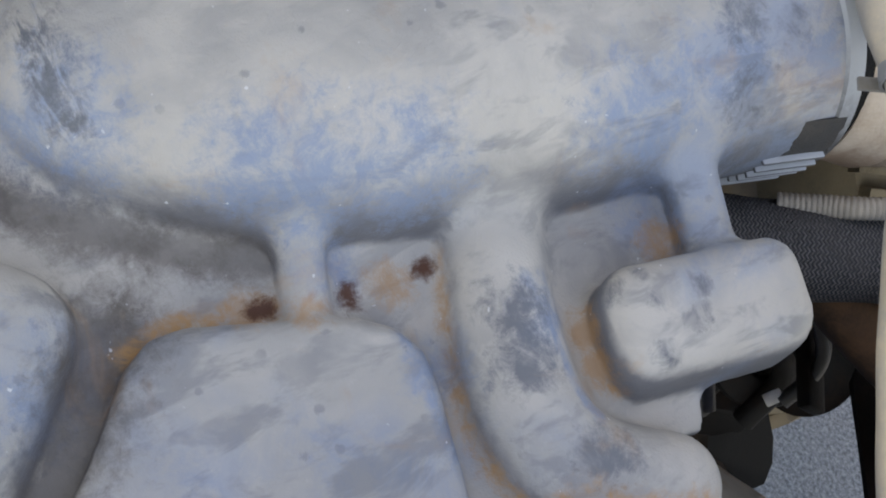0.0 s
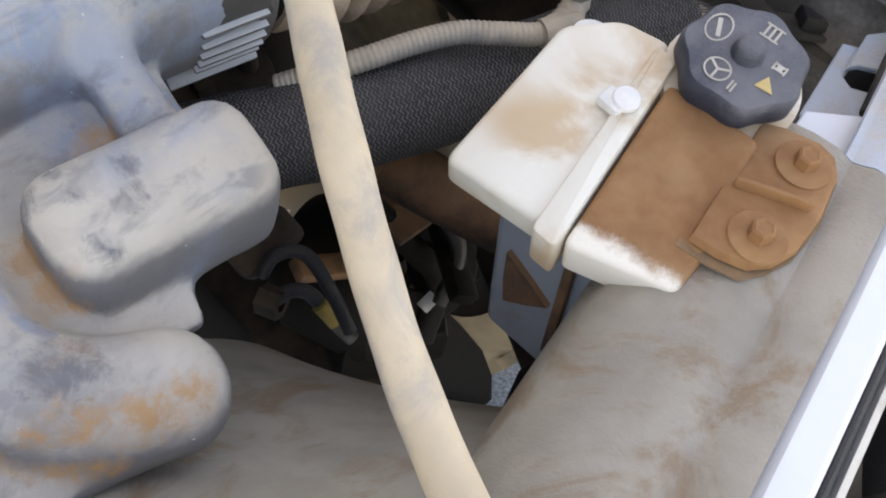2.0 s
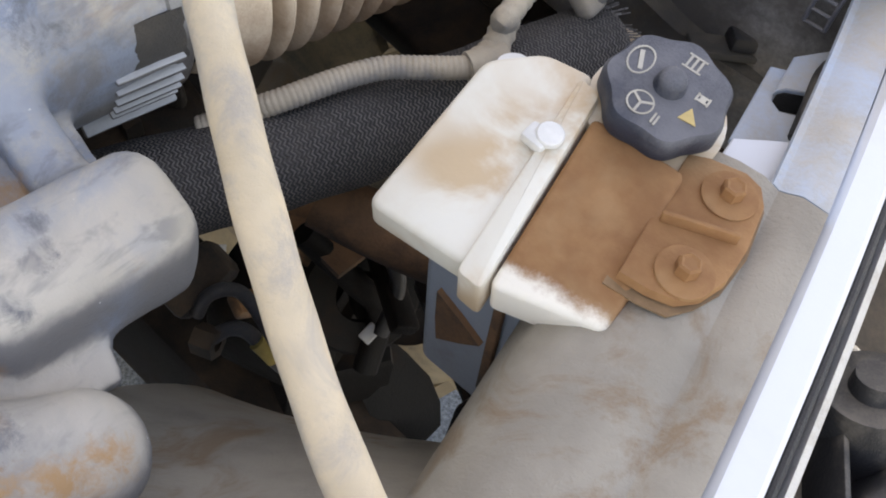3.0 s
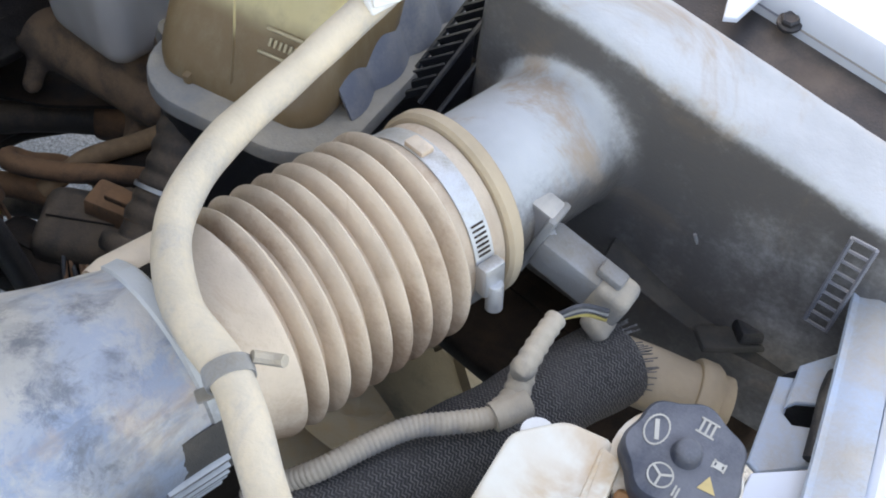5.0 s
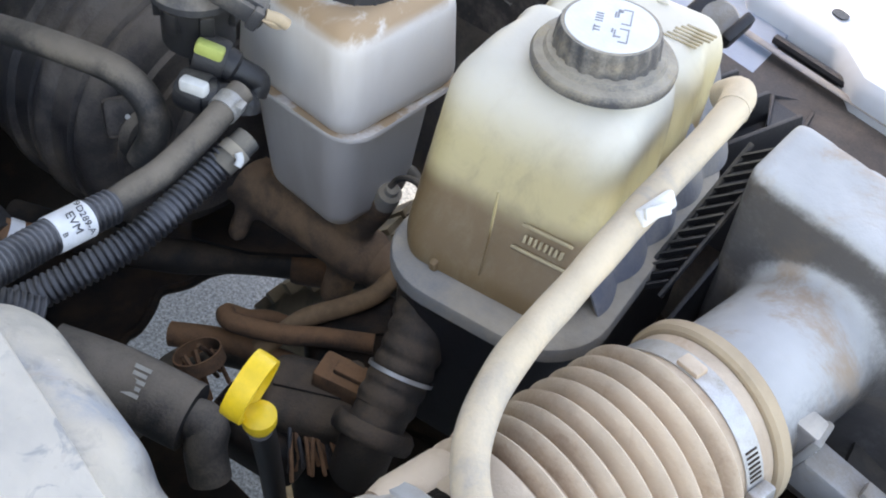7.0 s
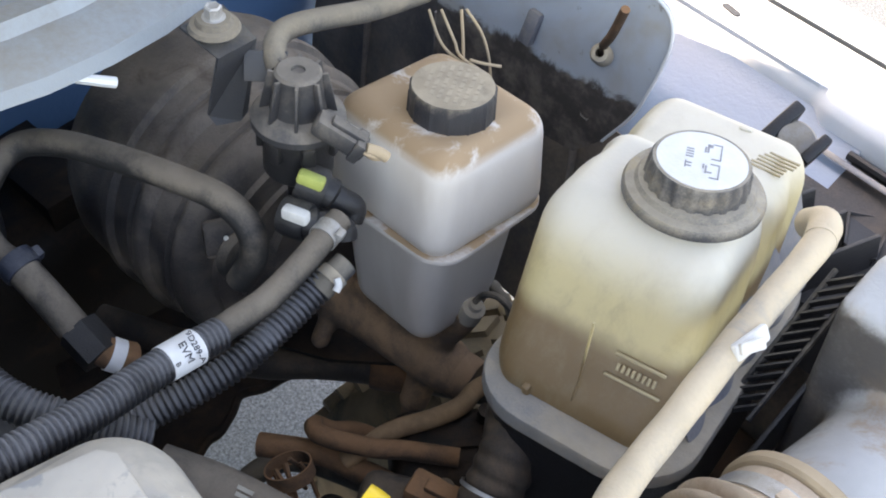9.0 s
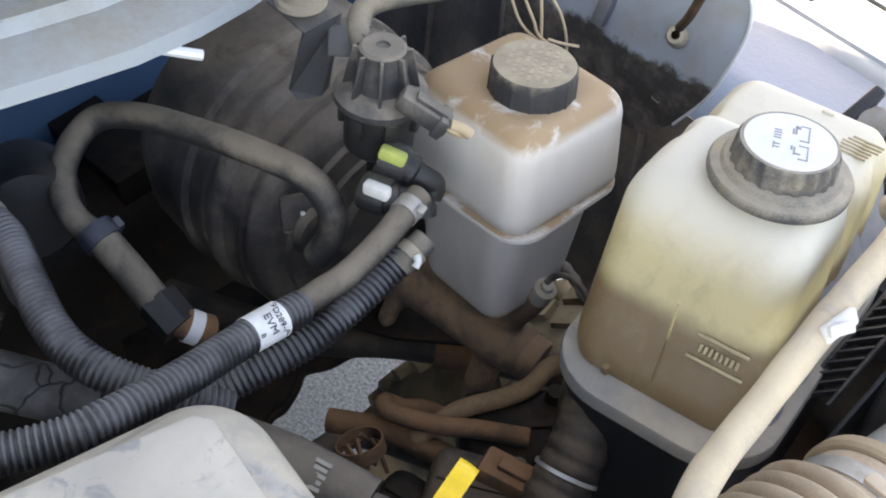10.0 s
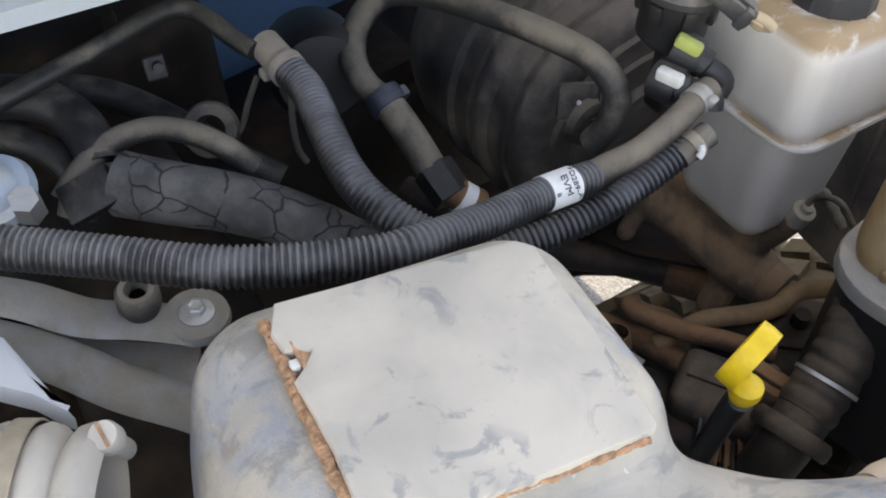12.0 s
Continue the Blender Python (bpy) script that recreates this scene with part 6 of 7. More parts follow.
# paper label round the corrugated tube, with its legible part code
LP = [(-0.5303, 0.4019, 1.091), (-0.5316, 0.4222, 1.088), (-0.5326, 0.4454, 1.085)]
lab_d = (Vector(LP[2]) - Vector(LP[0])).normalized()
ml = at(Vector(LP[1]), lab_d, (0, 0, 1))
lbl = part("paper_label", lathe([(0.0119, -0.013), (0.0123, -0.013), (0.0123, 0.013), (0.0119, 0.013)], ml, 36), M["label"], v1)
# lettering is turned round the tube to face the camera
toward_camera = (Vector((-0.13, 0.10, 1.60)) - Vector(LP[1])).normalized()
side_v = (toward_camera - lab_d * toward_camera.dot(lab_d)).normalized()
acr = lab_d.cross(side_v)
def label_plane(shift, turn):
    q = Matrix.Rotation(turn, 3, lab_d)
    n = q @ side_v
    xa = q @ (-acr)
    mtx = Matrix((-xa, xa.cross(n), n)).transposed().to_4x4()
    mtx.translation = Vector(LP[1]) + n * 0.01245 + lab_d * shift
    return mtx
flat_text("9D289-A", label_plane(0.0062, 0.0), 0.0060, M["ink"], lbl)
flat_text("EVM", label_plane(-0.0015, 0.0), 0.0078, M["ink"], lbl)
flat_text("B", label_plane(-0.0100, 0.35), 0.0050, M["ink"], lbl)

solo("second_vapour_line", tube([(-0.5335, 0.5539, 1.07), (-0.5351, 0.5366, 1.062), (-0.5347, 0.5069, 1.052), (-0.535, 0.4661, 1.042), (-0.5446, 0.4246, 1.032), (-0.5573, 0.3913, 1.022), (-0.5756, 0.3627, 1.012)], ribbed(0.0115, 0.0046, 0.0019), 420, 14), M["loom"], (-0.56, 0.45, 1.0),
     "black corrugated tube running below its twin", "corrugated tube")
sv = thing("line_end_fitting", [(-0.5302, 0.5562, 1.072)][0], "tan hose stub with a pale clamp on the lower line", "hose fitting")
SV = [(-0.5323, 0.5409, 1.065), (-0.5315, 0.552, 1.071), (-0.5315, 0.5656, 1.076)]
part("stub", tube(SV, 0.0098, 12, 16), M["greyhose"], sv)
part("stub_clamp", lathe([(0.0099, -0.004), (0.0110, -0.004), (0.0110, 0.004), (0.0099, 0.004)], at(SV[1], Vector(SV[2]) - Vector(SV[0])), 24), M["wrap"], sv)
part("clamp_pin", tube([(-0.5226, 0.5486, 1.078), (-0.5191, 0.547, 1.075), (-0.5186, 0.5439, 1.072)], 0.0028, 6, 8), M["white"], sv)


def quick_connector(pts, tagmat, at_tag, name_label):
    t = thing("quick_connector", pts[0], name_label, "connector", "quick connectors")
    part("elbow", tube(pts, lambda s, d: 0.0095 if s > 0.45 else 0.0118, 24, 16), M["black"], t)
    d = (Vector(pts[1]) - Vector(pts[0])).normalized()
    part("collar", lathe([(0.009, -0.010), (0.0140, -0.010), (0.0148, -0.006), (0.0148, 0.008), (0.0135, 0.011), (0.009, 0.011)], at(Vector(pts[0]) + d * 0.006, d), 24), M["black"], t)
    part("lock_tag", box(at(Vector(at_tag), d, (0, 0, 1)), (0.009, 0.010, 0.020), 0.0025), tagmat, t)
    return t


quick_connector([(-0.5807, 0.5701, 1.118), (-0.5698, 0.5774, 1.114), (-0.5588, 0.5854, 1.106), (-0.553, 0.5929, 1.098), (-0.5522, 0.5892, 1.09)], M["green"], [(-0.5692, 0.5673, 1.128)][0], "black quick connector with a lime lock tag")
quick_connector([(-0.5758, 0.5523, 1.1), (-0.5608, 0.5572, 1.1), (-0.5501, 0.5689, 1.098), (-0.5445, 0.5747, 1.094), (-0.5422, 0.5738, 1.088)], M["white"], [(-0.5626, 0.5471, 1.112)][0], "black quick connector with a white lock tag")


def purge_valve():
    top = Vector((-0.600, 0.584, 1.196))
    t = thing("purge_valve", (-0.60, 0.585, 1.10), "black finned plastic purge valve, dusty, on the cowl bracket", "valve")
    m = at(top, (0.05, -0.03, 1), (1, 0, 0))
    body = part("crown", lathe([(0.0, -0.002), (0.0045, -0.002), (0.005, 0.0), (0.0145, 0.0), (0.0165, -0.002), (0.0180, -0.020), (0.021, -0.036)], m, 40), M["valve"], t)
    for k in range(8):
        a = 2 * math.pi * k / 8
        part("fin", box(m @ Matrix.Rotation(a, 4, "Z") @ Matrix.Translation((0.0195, 0, -0.019)) @ Matrix.Rotation(radians(-12), 4, "Y"), (0.009, 0.0025, 0.034), 0.0006), M["valve"], body)
    part("flange", lathe([(0.015, -0.030), (0.030, -0.034), (0.0335, -0.038), (0.0335, -0.043), (0.030, -0.046), (0.026, -0.047)], m, 48), M["valve"], t)
    part("barrel", lathe([(0.0265, -0.045), (0.0275, -0.052), (0.0255, -0.060), (0.0255, -0.084), (0.020, -0.090), (0, -0.090)], m, 40), M["black"], t)
    for k in range(7):
        a = 2 * math.pi * k / 7 + 0.2
        part("notch_rib", box(m @ Matrix.Rotation(a, 4, "Z") @ Matrix.Translation((0.027, 0, -0.056)), (0.006, 0.010, 0.016), 0.0015), M["black"], t)
    pl = [(-0.5704, 0.5764, 1.172), (-0.5615, 0.5856, 1.163), (-0.5475, 0.5936, 1.155)]
    d = (Vector(pl[2]) - Vector(pl[0])).normalized()
    mp = at(Vector(pl[0]).lerp(Vector(pl[2]), 0.5), d, (0, 0, 1))
    plug = part("plug", box(mp, (0.017, 0.014, 0.040), 0.003), M["valve"], t)
    part("plug_latch", box(mp @ Matrix.Translation((0, 0.008, 0.002)), (0.009, 0.004, 0.026), 0.001), M["valve"], plug)
    part("plug_collar", box(mp @ Matrix.Translation((0, 0, 0.014)), (0.021, 0.017, 0.008), 0.002), M["valve"], plug)
    W = [(-0.5482, 0.5927, 1.156), (-0.5393, 0.5964, 1.153), (-0.535, 0.6033, 1.149)]
    for k in range(3):
        o = Vector((0.001 * k, -0.002 * k, 0.0025 * (k - 1)))
        part("wire", tube([Vector(W[0]) + o, Vector(W[1]) + o * 1.6, Vector(W[2]) + o * 0.6], 0.0014, 10, 6), M["collar"], t)
    part("wire_sleeve", tube([(-0.5401, 0.5913, 1.16), (-0.535, 0.5972, 1.157), (-0.5312, 0.6019, 1.152)], 0.0042, 8, 10), M["collar"], t)
    part("lower_bracket", box(at(top + Vector((0.004, 0.006, -0.115)), (0, 0, 1)), (0.020, 0.030, 0.06), 0.004), M["clean"], t)
    return t


purge_valve()


def cowl_bracket():
    t = thing("cowl_bracket", (-0.66, 0.56, 1.13), "grey painted steel bracket bolted to the cowl", "bracket")
    T = [Vector(p) for p in [(-0.6692, 0.5407, 1.214), (-0.6626, 0.5722, 1.222), (-0.6365, 0.5792, 1.205), (-0.636, 0.5455, 1.203)]]
    F = [Vector(p) for p in [(-0.6652, 0.5553, 1.135), (-0.6582, 0.556, 1.13), (-0.6514, 0.573, 1.13), (-0.651, 0.5798, 1.135)]]
    bm = bmesh.new()
    vt, vf = [bm.verts.new(p) for p in T], [bm.verts.new(p) for p in F]
    bm.faces.new(vt)
    bm.faces.new((vt[3], vt[2], vf[3], vf[2], vf[1], vf[0]))
    bmesh.ops.recalc_face_normals(bm, faces=bm.faces)
    bmesh.ops.solidify(bm, geom=bm.faces[:], thickness=0.003)
    part("plate", bm, M["bracket"], t, smooth=False)
    part("side_ear", box(at([(-0.63, 0.5807, 1.185)][0], (0.6, -0.6, 0.4), (0, 0, 1)), (0.030, 0.022, 0.003), 0.001), M["bracket"], t)
    part("grommet", lathe([(0.006, 0.0), (0.0165, 0.0), (0.0180, 0.002), (0.0165, 0.005), (0.013, 0.006), (0.0115, 0.010), (0.006, 0.010)], at((-0.653, 0.557, 1.213), (0.05, -0.05, 1)), 36), M["greyhose"], t)
    return t


cowl_bracket()
hex_bolt(at((-0.653, 0.557, 1.221), (0.05, -0.05, 1)), 0.011, M["steel"], "hex_bolt", "bright hex bolt on the cowl bracket", "", 1.7, 0.9)
solo("heater_pipe", tube([(-0.6185, 0.5834, 1.185), (-0.6312, 0.5897, 1.192), (-0.6405, 0.6022, 1.196), (-0.6404, 0.6165, 1.198), (-0.6357, 0.6422, 1.196), (-0.6297, 0.6826, 1.19), (-0.6333, 0.7428, 1.18)], 0.0085, 50, 14), M["greyhose"], (-0.65, 0.62, 1.15), "grey dusty hose curving away behind the reservoir", "hose")
wl = thing("level_sensor_wires", (-0.57, 0.75, 1.1), "loose tan wires hanging behind the brake reservoir", "wires")
for path in ([(-0.6249, 0.7401, 1.17), (-0.6062, 0.7365, 1.15), (-0.5944, 0.7466, 1.135), (-0.5896, 0.754, 1.13)], [(-0.6186, 0.7475, 1.17), (-0.599, 0.7449, 1.15), (-0.5925, 0.7457, 1.14), (-0.5867, 0.7785, 1.11)], [(-0.6083, 0.7596, 1.17), (-0.6006, 0.7554, 1.15), (-0.5958, 0.753, 1.13)], [(-0.6057, 0.7627, 1.17), (-0.5967, 0.7726, 1.15), (-0.5907, 0.7774, 1.13), (-0.5929, 0.7876, 1.1)], [(-0.5902, 0.7539, 1.135), (-0.5837, 0.7644, 1.13), (-0.5767, 0.7779, 1.125)]):
    part("wire", tube(path, 0.0013, 16, 6), M["collar"], wl)

# ---- inner wing fittings ----
ip = thing("wing_plate", (-0.56, 0.90, 1.0), "pale blue painted plate with rounded corner on the inner wing", "body panel")
PL = [(x, 0.905, z) for x, z in ((-0.76, 0.985), (-0.66, 0.972), (-0.575, 0.974), (-0.545, 1.004), (-0.520, 1.046), (-0.509, 1.079), (-0.501, 1.115), (-0.4995, 1.133), (-0.5030, 1.150), (-0.511, 1.159), (-0.524, 1.165), (-0.56, 1.168), (-0.64, 1.150), (-0.76, 1.12))]
bm = bmesh.new()
fa = bm.faces.new([bm.verts.new(p) for p in PL])
ex = bmesh.ops.extrude_face_region(bm, geom=[fa])
bmesh.ops.translate(bm, verts=[v for v in ex["geom"] if isinstance(v, bmesh.types.BMVert)], vec=(0, 0.004, 0))
bmesh.ops.recalc_face_normals(bm, faces=bm.faces)
part("plate", bm, M["plate"], ip, smooth=False)
part("plate_edge", tube([(x, 0.9035, z) for x, z in ((-0.545, 1.004), (-0.520, 1.046), (-0.509, 1.079), (-0.5005, 1.115), (-0.499, 1.134), (-0.503, 1.151), (-0.513, 1.161), (-0.53, 1.166))], 0.0016, 40, 6), M["paint"], ip)
rod = [(-0.560, 0.902, 1.090), (-0.556, 0.892, 1.106), (-0.5449, 0.884, 1.126), (-0.5321, 0.876, 1.160)]
part("rod", tube(rod, 0.0042, 12, 10), M["brown"], ip, "rusty prop rod end")
part("rod_boss", lathe([(0.004, 0), (0.0095, 0), (0.0095, 0.016), (0.0075, 0.020), (0.004, 0.021)], at(rod[0], (0.25, -0.75, 0.6)), 24), M["wrap"], ip)
part("top_tab", box(at((-0.640, 0.900, 1.082), (0, -1, 0.2)) @ Matrix.Rotation(radians(-8), 4, "Z"), (0.034, 0.014, 0.010), 0.002), M["guard"], ip)
wb = [(-0.5692, 0.915, 1.0202), (-0.6901, 0.92, 1.0012)]
for p in wb:
    hex_bolt(at(p, (0.05, -1, 0.25)), 0.016, M["alu"], "hex_bolt", "dull grey flanged bolt on the inner wing", "wing bolts", 1.9, 0.5)
FB = [(-0.1788, 0.9, 1.0949)][0]
hex_bolt(at(FB, (-0.1, -0.9, 0.5)), 0.014, M["steel"], "hex_bolt", "bright bolt with a broad washer on the inner wing", "", 2.6, 0.6)
bp = thing("wing_buffer", [(-0.393, 0.93, 1.0876)][0], "black rubber hood buffer and plug on the inner wing", "buffer")
part("plug", lathe([(0.010, -0.02), (0.0185, -0.018), (0.0195, 0.0), (0.017, 0.003), (0.0145, 0.003), (0.0145, 0.008), (0.0, 0.009)], at([(-0.3802, 0.925, 1.0863)][0], (0.3, -0.5, 0.8)), 28), M["alu"], bp)
part("wedge", box(at([(-0.3999, 0.93, 1.0874)][0], (0.3, -0.5, 0.8)), (0.012, 0.050, 0.03), 0.003), M["clean"], bp)
part("wedge_cap", box(at([(-0.3619, 0.925, 1.0878)][0], (0.3, -0.5, 0.8)), (0.010, 0.030, 0.02), 0.003), M["clean"], bp)
shelf = thing("wing_tray", (-0.28, 0.88, 0.95), "dark ribbed plastic tray between bottle and wing", "tray")
xs = np.linspace(-0.40, 0.10, 14)
part("tray", sheet([[(x, 0.840, 0.955), (x, 0.860, 1.000), (x, 0.905, 1.010), (x, 0.945 - 0.16 * (x + 0.35), 1.020), (x, 1.044 - 0.16 * (x + 0.55), 1.034)] for x in xs], 0.003), M["tray"], shelf)
part("top_strip", tube([(x, 1.030 - 0.16 * (x + 0.55), 1.038) for x in xs], 0.0042, 40, 8, flat=0.4), M["guard"], shelf, "bluish edge strip")
# black tube drawn for the shadow inside the ledge slot
part("slot_shadow", tube([(x, 1.042 - 0.16 * (x + 0.55), 1.040) for x in np.linspace(-0.36, -0.12, 8)], 0.0045, 30, 8), M["clean"], shelf, "black edge strip")
for x, yy, h in ((-0.365, 0.905, 0.050), (-0.335, 0.905, 0.040), (-0.300, 0.895, 0.046)):
    part("rib", box(pose(x, yy, 1.020, 14, 0, -28), (0.004, 0.070, h), 0.001), M["tray"], shelf)
hole = [(-0.3266, 0.9595, 1.022), (-0.3039, 0.9729, 1.022), (-0.2915, 0.9647, 1.022), (-0.2833, 0.92, 1.022), (-0.3094, 0.9196, 1.022)]
part("socket", slab([(p[0], p[1]) for p in hole], Matrix(), 1.018, 1.0235), M["clean"], shelf, "black square socket")
for a, b in zip(hole, hole[1:] + hole[:1]):
    part("socket_rim", tube([Vector(a) + Vector((0, 0, 0.003)), (Vector(a) + Vector(b)) / 2 + Vector((0, 0, 0.003)), Vector(b) + Vector((0, 0, 0.003))], 0.0018, 4, 6), M["tray"], shelf)
wweb = [(-0.1793, 1.0111, 1.048), (-0.1636, 0.9737, 1.048), (-0.1568, 0.936, 1.048), (-0.1482, 0.9119, 1.048), (-0.1393, 0.9183, 1.048), (-0.1384, 0.9551, 1.048), (-0.1348, 0.9779, 1.048), (-0.1245, 0.9857, 1.048), (-0.0887, 0.9731, 1.048), (-0.047, 0.9522, 1.048), (-0.046, 0.9995, 1.048), (-0.1063, 1.0171, 1.048), (-0.1423, 1.0273, 1.048), (-0.1769, 1.041, 1.048)]
solo("wing_web", slab([(p[0], p[1]) for p in wweb], Matrix(), 1.044, 1.048, 0.001, 1), M["paint"], (-0.13, 0.95, 1.044), "white painted arched web on the inner wing", "body panel")
hex_bolt(at([(-0.1105, 0.9539, 1.04)][0], (0, -0.3, 1)), 0.014, M["tray"], "hex_bolt", "dark round-headed bolt in the wing tray", "", 1.4, 0.4)
gd = thing("bottle_guard", (-0.27, 0.71, 0.98), "clouded bluish wavy plastic guard beside the coolant bottle", "guard")
def scallop(y, k):
    """Point of the skirt at height share k: bulging ribs that fade towards the foot."""
    base = -0.286 - 0.125 * (y - 0.659)
    return (base - 0.030 * k + (0.0060 - 0.002 * k) * abs(math.sin(70 * y)), y, 1.0405 + (0.052 + 0.10 * (y - 0.66)) * k)


part("shell", sheet([[scallop(y, k) for k in (0.0, 0.2, 0.4, 0.6, 0.8, 1.0)] for y in np.linspace(0.640, 0.850, 90)], 0.002), M["guard"], gd)
part("rim", tube([scallop(y, 1.0) for y in np.linspace(0.640, 0.850, 90)], 0.0018, 180, 6), M["guard"], gd)


# ================= lower bay, seen between the large parts =================
def dipstick():
    t = thing("oil_dipstick", (-0.36, 0.43, 0.95), "bright yellow ring-handled oil dipstick in its tube", "dipstick")
    base, tip = Vector((-0.3625, 0.4062, 1.080)), Vector((-0.3540, 0.4232, 1.126))
    stop_at = Vector((-0.3535, 0.4150, 1.074))
    ax = (tip - base).normalized()
    wide = Vector((-0.25, 0.97, 0.05)).normalized()
    wide = (wide - ax * wide.dot(ax)).normalized()
    nrm = ax.cross(wide)
    loop = []
    for k in range(21):
        a = 2 * math.pi * k / 20
        loop.append(base + ax * (0.022 + 0.0205 * math.sin(a)) + wide * (0.0155 * math.cos(a)))
    ring = bmesh.new()
    rings = []
    for p in loop[:-1]:
        o = (p - (base + ax * 0.022)).normalized()
        rings.append([ring.verts.new(p + o * du + nrm * dn) for du, dn in ((-0.0016, -0.0062), (0.0016, -0.0062), (0.0020, 0.0), (0.0016, 0.0062), (-0.0016, 0.0062), (-0.0020, 0.0))])
    for i in range(20):
        a, b = rings[i], rings[(i + 1) % 20]
        for k in range(6):
            ring.faces.new((a[k], a[(k + 1) % 6], b[(k + 1) % 6], b[k]))
    bmesh.ops.recalc_face_normals(ring, faces=ring.faces)
    part("ring_handle", ring, M["yellow"], t)
    part("stopper", lathe([(0, -0.006), (0.0075, -0.006), (0.0098, 0.0), (0.0098, 0.006), (0.006, 0.009), (0, 0.010)], at(stop_at, (0.05, -0.05, 1)), 24), M["yellow"], t)
    part("guide_tube", tube([stop_at - Vector((0, 0, 0.006))] + [(-0.3590, 0.4210, 1.055), (-0.3700, 0.4335, 1.010), (-0.3815, 0.4465, 0.9585), (-0.395, 0.462, 0.88)], 0.0080, 30, 12), M["black"], t, "black guide tube")
    return t


dipstick()


def coil_wrap():
    t = thing("foam_wrapped_tube", (-0.49, 0.41, 0.94), "black foam-wrapped tube with a worn printed strip", "wrapped tube")
    W = [(-0.5348, 0.3926, 0.985), (-0.4976, 0.4149, 0.975), (-0.4456, 0.4352, 0.965)]
    part("wrap", tube(W, 0.024, 24, 20), M["rubber"], t)
    d = (Vector(W[2]) - Vector(W[1])).normalized()
    part("pipe_end", tube([Vector(W[2]), Vector(W[2]) + d * 0.012, [(-0.4293, 0.4318, 0.95)][0], [(-0.4197, 0.4265, 0.93)][0]], 0.0145, 14, 16), M["rubber"], t)
    mk = at([(-0.4751, 0.4177, 0.992)][0], (0.2, -0.4, 0.9), d)
    bars = bmesh.new()
    for k in range(5):
        box(mk @ Matrix.Translation((-0.009 + 0.0045 * k, 0.0, 0.002)), (0.0028, 0.012 - 0.002 * (k % 2), 0.0006), 0, bm=bars)
    part("print", bars, M["pale"], t, smooth=False)
    return t


coil_wrap()


def brown_hoses():
    for name_label, pts, r in (("orange-brown dusted hose running to the bottle's foot", [(-0.452, 0.716, 0.905), (-0.477, 0.677, 0.900), (-0.475, 0.646, 0.900), (-0.482, 0.620, 0.900), (-0.498, 0.588, 0.897), (-0.504, 0.567, 0.890), (-0.512, 0.550, 0.878)], 0.0082),
                               ("brown dusted hose looping back on itself", [(-0.440, 0.606, 0.900), (-0.474, 0.581, 0.900), (-0.491, 0.566, 0.900), (-0.505, 0.557, 0.900), (-0.520, 0.548, 0.900), (-0.537, 0.543, 0.898), (-0.548, 0.550, 0.892), (-0.538, 0.561, 0.884), (-0.531, 0.581, 0.872), (-0.515, 0.600, 0.855)], 0.0082),
                               ("thick black hose arching over the engine side", [(-0.600, 0.478, 0.75), (-0.598, 0.494, 0.78), (-0.598, 0.520, 0.80), (-0.585, 0.549, 0.81), (-0.552, 0.564, 0.82), (-0.497, 0.568, 0.845), (-0.460, 0.577, 0.86)], 0.0110),
                               ("dark brown hose low along the engine", [(-0.580, 0.517, 0.866), (-0.548, 0.537, 0.870), (-0.527, 0.549, 0.870), (-0.504, 0.555, 0.870), (-0.486, 0.561, 0.870), (-0.470, 0.566, 0.868)], 0.0105)):
        solo("hose", tube(pts, r, 44, 14), M["silt" if "orange" in name_label else "brown" if "brown" in name_label else "rubber"], pts[2], name_label, "hose")
    c = thing("harness_connector", [(-0.413, 0.5524, 0.93)][0], "brown dusty wiring connector with bared wires", "connector")
    a, b = [(-0.4347, 0.5397, 0.935), (-0.3786, 0.5575, 0.93)]
    part("connector_body", box(at((Vector(a) + Vector(b)) / 2, Vector(b) - Vector(a), (0, 0, 1)), (0.026, 0.020, 0.058), 0.004), M["brown"], c)
    part("connector_lock", box(at((Vector(a) + Vector(b)) / 2 + Vector((0, 0, 0.012)), Vector(b) - Vector(a), (0, 0, 1)), (0.012, 0.006, 0.030), 0.002), M["brown"], c)
    rn = random.Random(11)
    t = thing("wire_loom", [(-0.4084, 0.5035, 0.9)][0], "open bundle of brown and red wires", "wires")
    for k in range(16):
        s = k / 15
        p = WIRE_A.lerp(WIRE_B, s) + Vector((rn.uniform(-.004, .004), rn.uniform(-.004, .004), rn.uniform(-.004, .006)))
        q = WIRE_C.lerp(WIRE_D, s) + Vector((rn.uniform(-.006, .006), rn.uniform(-.006, .006), rn.uniform(-.006, .006)))
        part("wire", tube([p, (p + q) / 2 + Vector((0, 0, 0.008)), q], 0.0017, 8, 6), M["wire" if k % 4 else "wiredark"], t)
    u = thing("wire_loom", [(-0.5171, 0.4959, 0.9)][0], "tape-wrapped brown wires by the dark hose", "wires")
    for k in range(10):
        p = UW_A + Vector((rn.uniform(-.012, .012), rn.uniform(-.012, .012), rn.uniform(-.004, .004)))
        q = UW_B + Vector((rn.uniform(-.02, .02), rn.uniform(-.02, .02), 0))
        part("wire", tube([p, (p + q) / 2 + Vector((0, 0, 0.006)), q], 0.0020, 8, 6), M["brown"], u)
    part("tape", lathe([(0.018, -0.006), (0.0195, -0.006), (0.0195, 0.006), (0.018, 0.006)], at(UW_A, UW_B - UW_A), 20), M["brown"], u)


